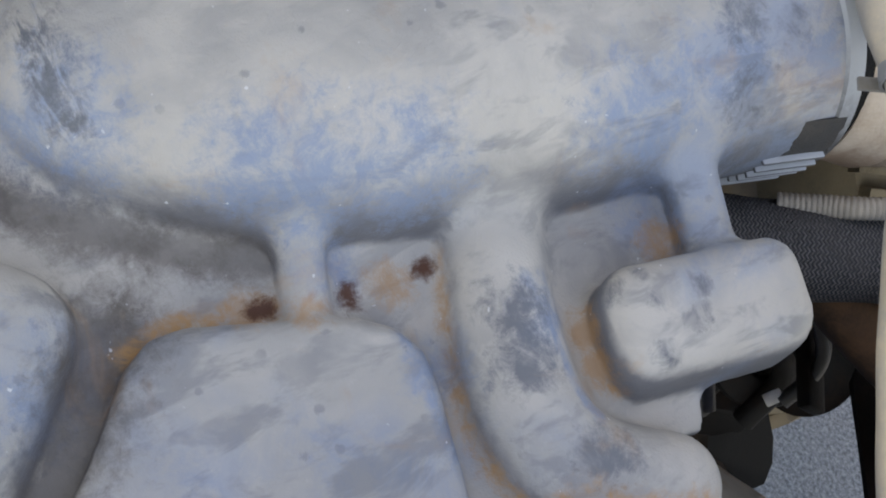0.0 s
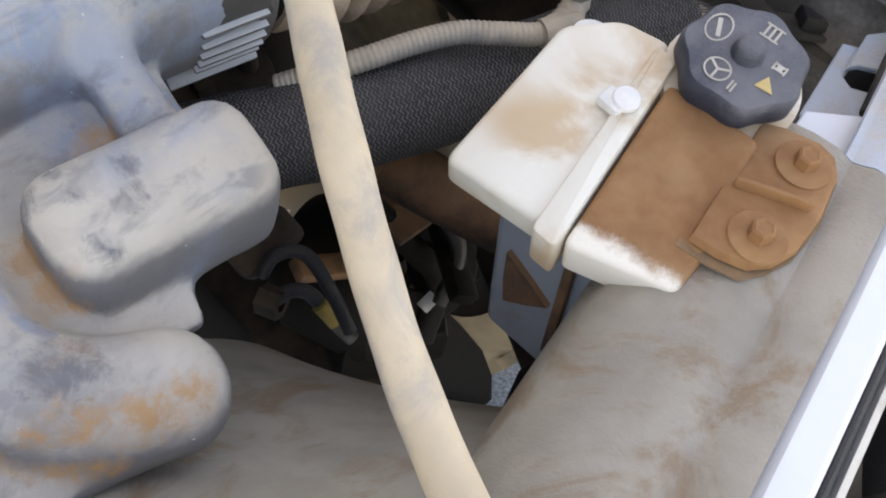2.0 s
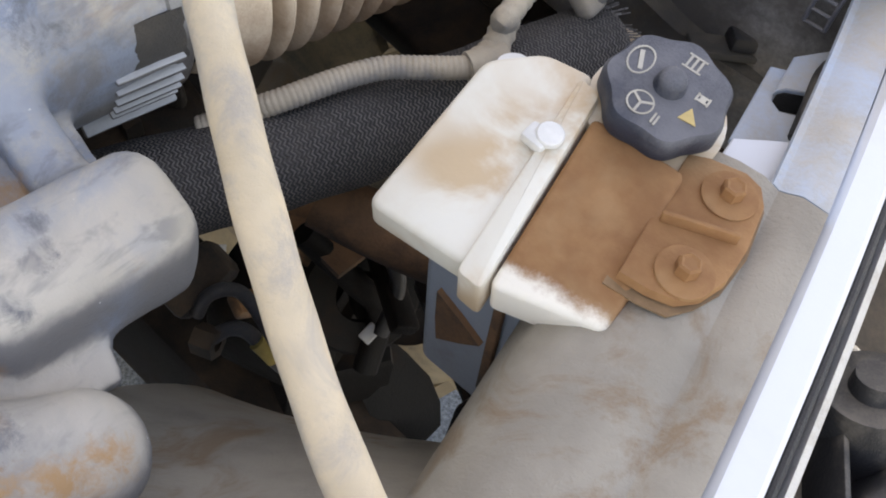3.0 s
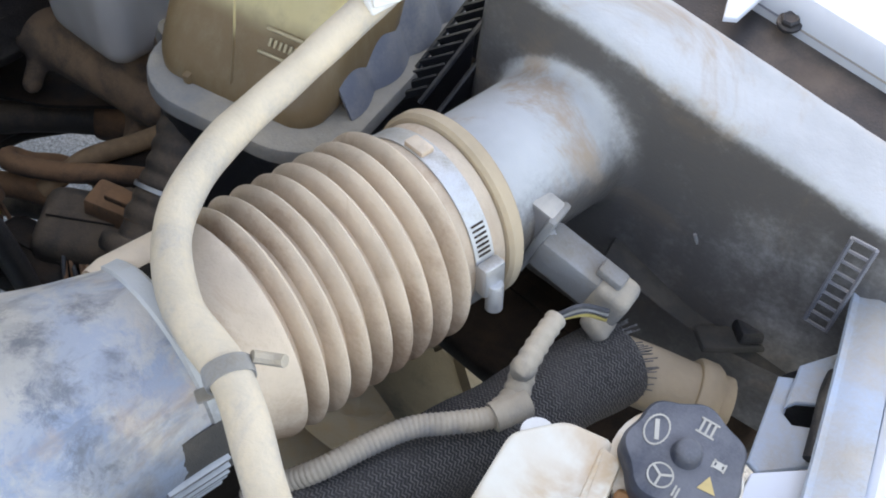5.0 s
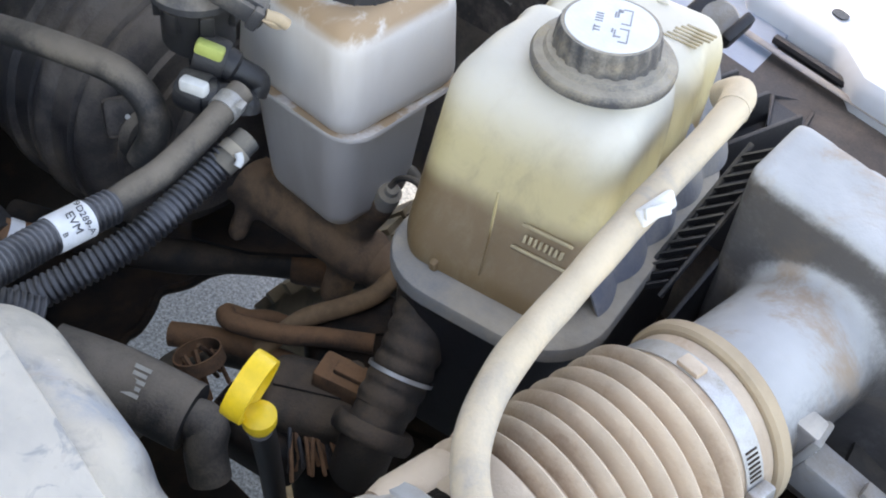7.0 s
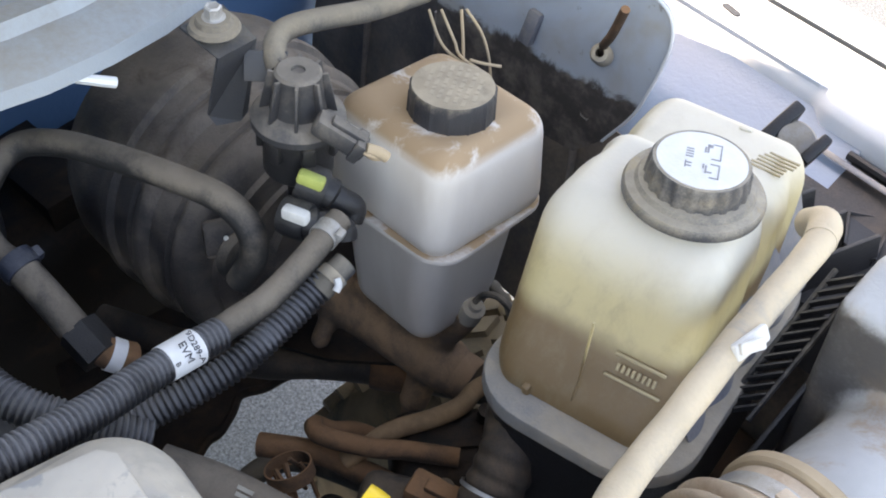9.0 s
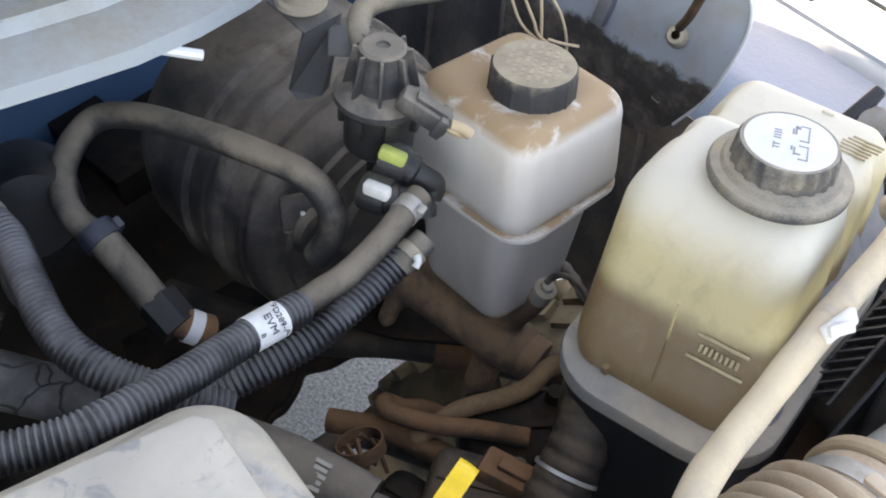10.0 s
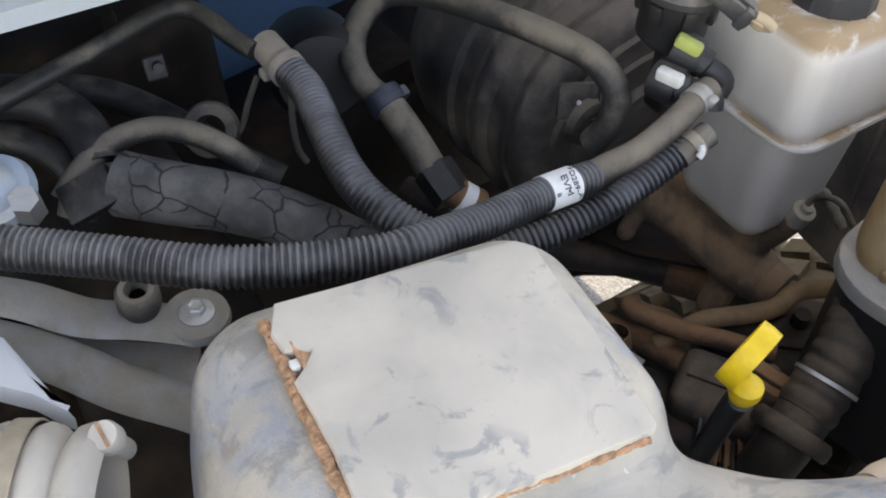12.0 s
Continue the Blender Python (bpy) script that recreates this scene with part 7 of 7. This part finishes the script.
WIRE_A, WIRE_B, WIRE_C, WIRE_D = [Vector(p) for p in [(-0.4222, 0.5004, 0.91), (-0.4043, 0.5216, 0.91), (-0.407, 0.4856, 0.885), (-0.3854, 0.5203, 0.885)]]
UW_A, UW_B = [Vector(p) for p in [(-0.523, 0.5012, 0.9), (-0.5092, 0.5006, 0.87)]]
brown_hoses()


def pile():
    """Dull covers, brackets and pipes that fill the dark between engine and rail."""
    spots = [
        ("valve_cover", [(-0.4257, 0.5311, 0.905)][0], (0.08, 0.06, 0.045), 30, "neck", "dusty brown cast cover beside the engine"),
        ("bracket_block", [(-0.45, 0.4975, 0.88)][0], (0.08, 0.05, 0.05), 10, "dark", "dark cast bracket beside the dipstick"),
        ("pump_body", [(-0.4603, 0.6206, 0.86)][0], (0.10, 0.08, 0.06), 50, "dark", "dark pump body deep in the bay"),
        ("steering_box", (-0.42, 0.62, 0.74), (0.16, 0.14, 0.16), 20, "dark", "dark steering box bolted to the rail"),
        ("side_cover", (-0.31, 0.47, 0.80), (0.12, 0.12, 0.12), -10, "dark", "dark engine accessory cover under the bellows"),
        ("tray_panel", (-0.22, 0.78, 0.80), (0.50, 0.16, 0.03), -6, "dark", "dark battery tray panel below bottle and air box"),
        ("heater_box", (-0.98, 0.18, 0.855), (0.12, 0.44, 0.30), 0, "dark", "dark heater housing on the firewall"),
        # added block that keeps the lower firewall dark
        ("firewall_insulation", (-0.99, 0.60, 0.70), (0.16, 0.60, 0.34), 0, "dark", "plain dark block low on the firewall"),
        ("bell_housing", (-0.90, 0.10, 0.75), (0.22, 0.46, 0.40), 0, "dark", "dark transmission bell housing"),
    ]
    for name, p, size, turn, mat, lab in spots:
        t = thing(name, p, lab, name.replace("_", " "))
        m = Matrix.Translation(p) @ Matrix.Rotation(radians(turn), 4, "Z") @ Matrix.Rotation(radians(8), 4, "X")
        part("casting", box(m, size, min(size) * 0.28, 3), M[mat], t)
        part("rib", box(m @ Matrix.Translation((0, 0, size[2] * 0.5)), (size[0] * 0.8, size[1] * 0.10, size[2] * 0.12), 0.001), M[mat], t)
        part("boss", lathe([(0, 0.012), (0.007, 0.012), (0.008, 0.0), (0.008, -0.01)], m @ Matrix.Translation((size[0] * 0.3, size[1] * 0.3, size[2] * 0.5)), 12), M[mat], t)


pile()
sh = thing("steering_shaft", (-0.72, 0.58, 0.80), "thick brown dusty steering shaft with a coupling", "shaft")
part("shaft", tube([(-0.8432, 0.5338, 0.8), (-0.7502, 0.5768, 0.8), (-0.6922, 0.6141, 0.8), (-0.657, 0.651, 0.8), (-0.6121, 0.6872, 0.8), (-0.5407, 0.7348, 0.8), (-0.4849, 0.7682, 0.8)], 0.0165, 30, 18), M["neck"], sh)
part("coupling", lathe([(0.014, -0.020), (0.019, -0.020), (0.0205, -0.015), (0.0205, 0.015), (0.019, 0.020), (0.014, 0.020)], at([(-0.5991, 0.6964, 0.8)][0], (0.116, 0.084, 0)), 24), M["brown"], sh)
# added dark sheets, outlined to the camera's view to hide the ground
li = thing("ground_mask", (-0.85, 0.62, 0.74), "dark wavy-edged sheet masking the ground below the booster", "liner")
LN = [(-0.669, 0.4943, 0.74), (-0.6927, 0.5396, 0.74), (-0.6933, 0.5559, 0.74), (-0.7042, 0.5806, 0.74), (-0.7166, 0.6017, 0.74), (-0.7066, 0.6261, 0.74), (-0.7015, 0.6569, 0.74), (-0.6783, 0.6948, 0.74), (-0.734, 0.7446, 0.74), (-0.8598, 0.7143, 0.74), (-0.8727, 0.4919, 0.74), (-0.725, 0.425, 0.74)]
part("panel", slab([(p[0], p[1]) for p in LN], Matrix(), 0.735, 0.740), M["dark"], li)
part("rear_mask", slab([(q[0], q[1]) for q in [(-0.7434, 0.6721, 0.84), (-0.6263, 0.7943, 0.84), (-0.5382, 0.7178, 0.84), (-0.6255, 0.6389, 0.84), (-0.6742, 0.6142, 0.84)]], Matrix(), 0.836, 0.840), M["dark"], li)
part("edge", tube([Vector(p) for p in LN[:8]], 0.005, 40, 8), M["dark"], li)
solo("switch_lead", tube([(-0.505, 0.687, 0.972), (-0.501, 0.690, 0.980), (-0.490, 0.690, 0.989), (-0.477, 0.690, 0.990), (-0.460, 0.690, 0.978)], 0.0028, 24, 8), M["rubber"], [(-0.4945, 0.6781, 0.99)][0], "thin black lead from the brake switch", "wire")
solo("taped_lead", tube([(-0.545, 0.720, 0.985), (-0.521, 0.720, 0.967), (-0.504, 0.720, 0.960), (-0.485, 0.720, 0.945)], lambda s, d: 0.0046 + 0.0006 * math.sin(500 * d), 40, 10), M["greyhose"], [(-0.5024, 0.6925, 1.0)][0], "tan tape-wrapped lead beside the reservoir", "wire")


# ---- rear corner seen at the end ----
def rear_corner():
    t = thing("corrugated_hose", (-0.68, 0.35, 1.0), "black corrugated hose with a tan collar, curving to the firewall", "corrugated tube")
    P = [(-0.7598, 0.3534, 1.068), (-0.7289, 0.3543, 1.065), (-0.6826, 0.3426, 1.062), (-0.6492, 0.3356, 1.058), (-0.6203, 0.3354, 1.054), (-0.5927, 0.3446, 1.048), (-0.5653, 0.3678, 1.035), (-0.539, 0.3976, 1.02)]
    part("hose", tube(P, ribbed(0.0135, 0.0042, 0.0016), 300, 16), M["loom"], t)
    d = (Vector(P[1]) - Vector(P[0])).normalized()
    part("collar", tube([Vector(P[0]) - d * 0.030, Vector(P[0]) - d * 0.012, Vector(P[0]) + d * 0.006], lambda s, q: 0.0125 if s < 0.75 else 0.0145, 14, 18), M["shelfm"], t, "tan dusty collar")
    part("collar_ear", box(at(Vector(P[0]) - d * 0.012 + Vector((0.004, -0.012, -0.008)), d), (0.008, 0.008, 0.010), 0.002), M["shelfm"], t)
    part("thin_lead", tube([(-0.7753, 0.3376, 1.055), (-0.7628, 0.323, 1.045), (-0.7526, 0.3121, 1.035), (-0.7525, 0.3043, 1.025)], 0.0025, 16, 8), M["mud"], t)
    part("thin_stay", tube([(-0.756, 0.3552, 1.045), (-0.736, 0.3455, 1.03), (-0.7269, 0.3446, 1.015), (-0.7226, 0.3492, 1.005)], 0.0025, 16, 8), M["mud"], t)
    part("inlet_hose", tube([(-0.7833, 0.3406, 1.072), (-0.8041, 0.3331, 1.075), (-0.8258, 0.326, 1.08), (-0.8438, 0.3165, 1.082), (-0.8443, 0.2939, 1.085), (-0.8299, 0.2516, 1.085), (-0.821, 0.2048, 1.08), (-0.813, 0.1605, 1.075), (-0.8079, 0.1268, 1.07)], 0.0075, 60, 12), M["black"], t)
    c = thing("cracked_hose", (-0.70, 0.27, 0.99), "thick old rubber hose with cracked grey surface", "hose")
    C = [(-0.7446, 0.2121, 1.028), (-0.7173, 0.2352, 1.03), (-0.6912, 0.265, 1.028), (-0.6639, 0.294, 1.022), (-0.639, 0.3155, 1.015), (-0.6185, 0.3401, 1.0)]
    part("hose", tube(C, lambda s, q: 0.0235 - 0.005 * s, 60, 26), M["cracked"], c)
    part("inner_pipe", tube([(-0.744, 0.2176, 1.027), (-0.7544, 0.2049, 1.024), (-0.7644, 0.191, 1.015), (-0.758, 0.1817, 1.0)], 0.015, 20, 16), M["rubber"], c)
    part("hook_bracket", box(at([(-0.7426, 0.1882, 1.03)][0], (0.4, -0.5, 0.7)), (0.030, 0.040, 0.012), 0.003), M["black"], c)
    for lab, pts, r in (("thick black hose curving in the dark corner", [(-0.8562, 0.1467, 1.05), (-0.8519, 0.1697, 1.05), (-0.8372, 0.1891, 1.05), (-0.8171, 0.2054, 1.045), (-0.7878, 0.2093, 1.04), (-0.7666, 0.207, 1.03)], 0.0165),
                        ("grey-dusted hose arching over the cracked one", [(-0.7584, 0.1728, 1.02), (-0.7667, 0.1952, 1.035), (-0.7707, 0.2194, 1.045), (-0.7639, 0.247, 1.05), (-0.745, 0.2684, 1.05), (-0.7243, 0.2838, 1.045), (-0.711, 0.2982, 1.03)], 0.0088),
                        ("dark hose low against the firewall", [(-0.8758, 0.2004, 1.03), (-0.8566, 0.2327, 1.03), (-0.8382, 0.2558, 1.025), (-0.8045, 0.2765, 1.02), (-0.7711, 0.2964, 1.01), (-0.7309, 0.3313, 0.99)], 0.0115),
                        ("black hose in the rear corner", [(-0.8461, 0.1613, 1.02), (-0.8261, 0.179, 1.02), (-0.8108, 0.1925, 1.01), (-0.7902, 0.1996, 1.0)], 0.012)):
        solo("hose", tube(pts, r, 50, 16), M["rubber" if "grey" in lab else "black"], pts[2], lab, "hose")
    g = thing("firewall_stud", [(-0.8164, 0.2754, 1.06)][0], "small steel stud and clip on the firewall", "stud")
    part("clip", box(at([(-0.8164, 0.2754, 1.06)][0], (1, -0.3, 0.5)), (0.018, 0.016, 0.006), 0.002), M["black"], g)
    part("pin", lathe([(0, 0.012), (0.004, 0.012), (0.004, 0), (0.006, 0)], at([(-0.8123, 0.2753, 1.064)][0], (1, -0.3, 0.5)), 10), M["black"], g)
    e = thing("pipe_eye", [(-0.7642, 0.2922, 1.03)][0], "dark rubber pipe eye on the firewall", "grommet")
    part("eye", lathe([(0.010, -0.008), (0.020, -0.008), (0.022, 0), (0.020, 0.006), (0.012, 0.006), (0.010, 0)], at([(-0.7642, 0.2922, 1.03)][0], (0.6, -0.5, 0.5)), 28), M["rubber"], e)
    k = thing("vacuum_canister", [(-0.8153, 0.4129, 1.02)][0], "black round valve against the firewall", "valve")
    part("can", lathe([(0, 0.03), (0.034, 0.03), (0.040, 0.02), (0.040, -0.03), (0, -0.03)], at([(-0.7961, 0.4015, 1.03)][0], (1, -0.4, 0.3)), 32), M["clean"], k)
    h = thing("metal_fitting", [(-0.7466, 0.1384, 1.05)][0], "bare cast metal fitting with a hex bolt", "fitting")
    # pale blue colour stands for the sky reflected in bare metal
    part("body", lathe([(0, 0.016), (0.009, 0.015), (0.015, 0.011), (0.018, 0.003), (0.024, 0.0), (0.025, -0.010), (0.018, -0.02), (0, -0.02)], at([(-0.7573, 0.1317, 1.05)][0], (0.4, -0.5, 0.8)), 28), M["paintb"], h)
    part("nut", lathe([(0, 0.016), (0.010, 0.016), (0.011, 0.0), (0.011, -0.01)], at([(-0.7281, 0.143, 1.052)][0], (0.4, -0.2, 0.8)), 6), M["steel"], h)


rear_corner()


def throttle_side():
    t = thing("throttle_bracket", (-0.6, 0.16, 0.98), "dull cast aluminium bracket arm with a bolted ear", "bracket")
    S = [(-0.6875, 0.0858, 1.04), (-0.6627, 0.1118, 1.04), (-0.6296, 0.1377, 1.04), (-0.6095, 0.1651, 1.04), (-0.5889, 0.1923, 1.038)]
    part("arm", tube(S, 0.016, 30, 10, flat=0.35), M["alu"], t)
    S2 = [(-0.6529, 0.0794, 1.035), (-0.6114, 0.1116, 1.035), (-0.5746, 0.1369, 1.03), (-0.5478, 0.1661, 1.02), (-0.5276, 0.1844, 1.01)]
    part("lower_arm", tube(S2, 0.017, 30, 10, flat=0.4), M["alu"], t)
    part("web", slab([(p[0], p[1]) for p in [S[0], S[2], S[4], S2[3], S2[1]]], Matrix(), 1.008, 1.020), M["alu"], t)
    part("ear", lathe([(0.006, -0.004), (0.020, -0.004), (0.021, 0.0), (0.020, 0.004), (0.006, 0.004)], at((-0.594, 0.1945, 1.040), (0.05, -0.05, 1)), 28), M["alu"], t)
    g = thing("rubber_bush", (-0.622, 0.172, 1.03), "black rubber bush standing on the bracket arm", "bush")
    part("bush", lathe([(0.005, 0.012), (0.0075, 0.0185), (0.011, 0.0185), (0.0135, 0.015), (0.0135, 0.004), (0.010, -0.006), (0.010, -0.012)], at([(-0.6132, 0.1672, 1.048)][0], (0.1, -0.1, 1)), 28), M["rubber"], g)
    hex_bolt(at((-0.594, 0.1945, 1.0445), (0.05, -0.05, 1)), 0.0105, M["steel"], "hex_bolt", "zinc hex bolt with a washer on the bracket ear", "", 2.1, 0.6)
    n = thing("throttle_coupling", (-0.50, 0.07, 1.0), "cream dusty ribbed coupling with a screw clamp", "intake hose")
    m = at([(-0.509, 0.0654, 1.075)][0], (-0.55, -0.85, 0.0), (0, 0, 1))
    prof = []
    for k in range(5):
        z = -0.04 + 0.022 * k
        prof += [(0.052, z), (0.058, z + 0.005), (0.060, z + 0.011), (0.058, z + 0.017)]
    m.translation = Vector((-0.505, 0.055, 1.035))
    part("coupling", lathe(prof + [(0.052, 0.075)], m, 56), M["pad"], n)
    cl = part("clamp_band", lathe([(0.0605, -0.002), (0.0618, -0.002), (0.0618, 0.010), (0.0605, 0.010)], m, 56), M["wrap"], n)
    sc = [(-0.5066, 0.1031, 1.085), (-0.5, 0.098, 1.06)]
    part("clamp_screw", lathe([(0, 0.006), (0.0075, 0.006), (0.0085, 0.003), (0.0085, -0.006), (0.006, -0.008), (0.006, -0.030), (0, -0.030)], at(sc[0], (0.25, -0.35, 0.9)), 18), M["pad"], cl)
    part("screw_slot", box(at(Vector(sc[0]) + Vector((0.0016, -0.0022, 0.0058)), (0.25, -0.35, 0.9)), (0.0145, 0.0018, 0.0012), 0), M["felt"], cl, smooth=False)
    b = thing("blue_steel_cover", [(-0.6008, 0.0887, 1.06)][0], "pale blue-grey steel cover edge beside the throttle", "cover")
    Q = [(-0.6389, 0.0757, 1.07), (-0.6226, 0.0892, 1.07), (-0.5865, 0.094, 1.066), (-0.5486, 0.1, 1.06), (-0.5529, 0.0969, 1.05), (-0.5738, 0.0861, 1.05), (-0.6051, 0.0595, 1.05)]
    part("cover", slab([(p[0], p[1]) for p in Q], Matrix(), 1.045, 1.060, 0.004), M["paint"], b)


throttle_side()


# ---- seen down past the fan ----
def fan_corner():
    f = thing("cooling_fan", (-0.10, 0.30, 0.55), "black plastic radiator fan blade below the hose", "fan")
    B = [(-0.131, 0.558, 0.627), (-0.117, 0.568, 0.649), (-0.100, 0.586, 0.615), (-0.081, 0.603, 0.576), (-0.062, 0.600, 0.558), (-0.049, 0.588, 0.547), (-0.050, 0.566, 0.541), (-0.083, 0.542, 0.553), (-0.120, 0.545, 0.590)]
    bm = bmesh.new()
    fa = bm.faces.new([bm.verts.new(p) for p in B])
    bmesh.ops.solidify(bm, geom=[fa], thickness=0.004)
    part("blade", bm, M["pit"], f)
    part("hub", lathe([(0, 0.03), (0.07, 0.03), (0.08, 0.0), (0.08, -0.03), (0, -0.03)], at((-0.10, 0.12, 0.62), (1, 0, 0)), 36), M["clean"], f)
    a = thing("refrigerant_lines", [(-0.167, 0.4285, 0.8)][0], "dull metal refrigerant pipes bending down into the dark", "pipes")
    part("upper_pipe", tube([(-0.1636, 0.413, 0.8), (-0.1619, 0.4192, 0.815), (-0.1562, 0.4298, 0.82), (-0.1461, 0.4379, 0.815), (-0.1236, 0.4376, 0.8), (-0.1006, 0.4351, 0.78)], 0.0048, 40, 12), M["bracket"], a)
    part("lower_pipe", tube([(-0.1589, 0.4067, 0.78), (-0.1507, 0.4114, 0.785), (-0.1457, 0.424, 0.79), (-0.1363, 0.4333, 0.785), (-0.1175, 0.4372, 0.77), (-0.1024, 0.4421, 0.76)], 0.0052, 40, 12), M["bracket"], a)
    part("yellow_band", tube([(-0.1285, 0.4326, 0.783), (-0.1231, 0.4351, 0.777), (-0.1161, 0.4374, 0.77)], 0.0056, 8, 12), M["wirey"], a, "yellow band")
    part("manifold", box(at([(-0.1827, 0.4306, 0.8)][0], (0.2, -0.5, 0.8)), (0.03, 0.05, 0.03), 0.006), M["neck"], a)
    part("pipe_nut", lathe([(0.005, -0.008), (0.011, -0.008), (0.011, 0.008), (0.005, 0.008)], at([(-0.1505, 0.4097, 0.785)][0], (1, 0.3, 0.2)), 6), M["neck"], a)
    c = thing("compressor", [(-0.1658, 0.5509, 0.7)][0], "dark brown-dusted compressor with white rating stickers", "compressor")
    p = Vector([(-0.1622, 0.5471, 0.7)][0])
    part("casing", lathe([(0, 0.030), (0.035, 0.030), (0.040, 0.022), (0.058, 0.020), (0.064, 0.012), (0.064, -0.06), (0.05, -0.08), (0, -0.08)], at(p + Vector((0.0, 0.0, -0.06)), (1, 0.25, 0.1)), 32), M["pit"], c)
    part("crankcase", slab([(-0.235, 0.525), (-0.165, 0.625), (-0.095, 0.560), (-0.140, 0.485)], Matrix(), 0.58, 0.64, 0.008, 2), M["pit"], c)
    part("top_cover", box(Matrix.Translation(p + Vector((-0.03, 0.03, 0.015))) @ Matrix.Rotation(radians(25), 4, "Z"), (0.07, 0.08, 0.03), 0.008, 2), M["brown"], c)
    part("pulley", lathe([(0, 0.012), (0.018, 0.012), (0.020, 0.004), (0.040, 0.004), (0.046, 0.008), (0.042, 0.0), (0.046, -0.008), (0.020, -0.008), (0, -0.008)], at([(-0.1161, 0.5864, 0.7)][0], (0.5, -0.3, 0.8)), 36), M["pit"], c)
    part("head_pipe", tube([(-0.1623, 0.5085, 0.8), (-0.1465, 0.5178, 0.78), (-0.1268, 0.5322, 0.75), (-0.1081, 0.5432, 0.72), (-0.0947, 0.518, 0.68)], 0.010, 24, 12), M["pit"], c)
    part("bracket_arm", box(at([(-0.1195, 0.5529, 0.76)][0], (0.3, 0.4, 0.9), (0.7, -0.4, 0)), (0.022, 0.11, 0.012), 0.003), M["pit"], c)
    part("lower_arm", box(at([(-0.169, 0.5165, 0.7)][0], (0.3, 0.4, 0.9), (0.3, 0.8, 0)), (0.020, 0.12, 0.012), 0.003), M["brown"], c)
    for px, w in (([(-0.1054, 0.6227, 0.66)][0], 0.022), ([(-0.2212, 0.4734, 0.74)][0], 0.02)):
        st = part("sticker", box(at(px, (0.1, -0.5, 0.8), (0.5, 0.5, 0)), (w, 0.030, 0.001), 0), M["label"], c, "pale rating sticker", smooth=False)
        bars = bmesh.new()
        for k in range(6):
            box(at(px, (0.1, -0.5, 0.8), (0.5, 0.5, 0)) @ Matrix.Translation((0, -0.012 + 0.0045 * k, 0.0008)), (w * 0.7, 0.0016, 0.0006), 0, bm=bars)
        part("print", bars, M["ink"], st, smooth=False)
    part("brown_plate", slab([(q[0], q[1]) for q in [(-0.1517, 0.5092, 0.79), (-0.1486, 0.5417, 0.79), (-0.1235, 0.5445, 0.79), (-0.1252, 0.5066, 0.79)]], Matrix(), 0.785, 0.790), M["brown"], c)
    part("black_lead", tube([(-0.154, 0.5397, 0.8), (-0.1252, 0.5462, 0.79), (-0.1052, 0.5472, 0.775), (-0.0948, 0.5369, 0.76), (-0.0893, 0.5182, 0.74)], 0.006, 24, 10), M["clean"], c)
    part("clutch_ring", lathe([(0.020, 0.004), (0.044, 0.004), (0.047, 0.0), (0.044, -0.006), (0.020, -0.006)], at([(-0.1285, 0.543, 0.72)][0], (0.6, -0.4, 0.7)), 32), M["pit"], c)
    part("bright_clip", box(at([(-0.095, 0.5135, 0.74)][0], (0.1, -0.5, 0.8)), (0.010, 0.014, 0.004), 0.001), M["steel"], c)
    w = thing("inner_baffle", [(-0.0126, 0.5222, 0.85)][0], "dark plastic radiator side baffle", "baffle")
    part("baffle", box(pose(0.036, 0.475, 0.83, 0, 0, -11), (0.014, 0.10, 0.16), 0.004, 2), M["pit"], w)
    # dark sheet, its edge fitted to the camera's view to cover open ground
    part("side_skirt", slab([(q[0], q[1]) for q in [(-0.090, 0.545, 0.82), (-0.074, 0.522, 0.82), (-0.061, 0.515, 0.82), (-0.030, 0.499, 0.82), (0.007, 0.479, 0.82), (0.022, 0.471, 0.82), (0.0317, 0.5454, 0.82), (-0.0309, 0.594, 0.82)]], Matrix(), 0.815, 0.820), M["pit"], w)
    h = thing("lower_hose", [(-0.0978, 0.497, 0.9)][0], "brown dusty hose behind the steering reservoir", "hose")
    part("hose", tube([(-0.129, 0.4803, 0.9), (-0.1, 0.4904, 0.895), (-0.0722, 0.5021, 0.89), (-0.0492, 0.5161, 0.88), (-0.0237, 0.532, 0.86)], 0.020, 30, 16), M["brown"], h)


fan_corner()
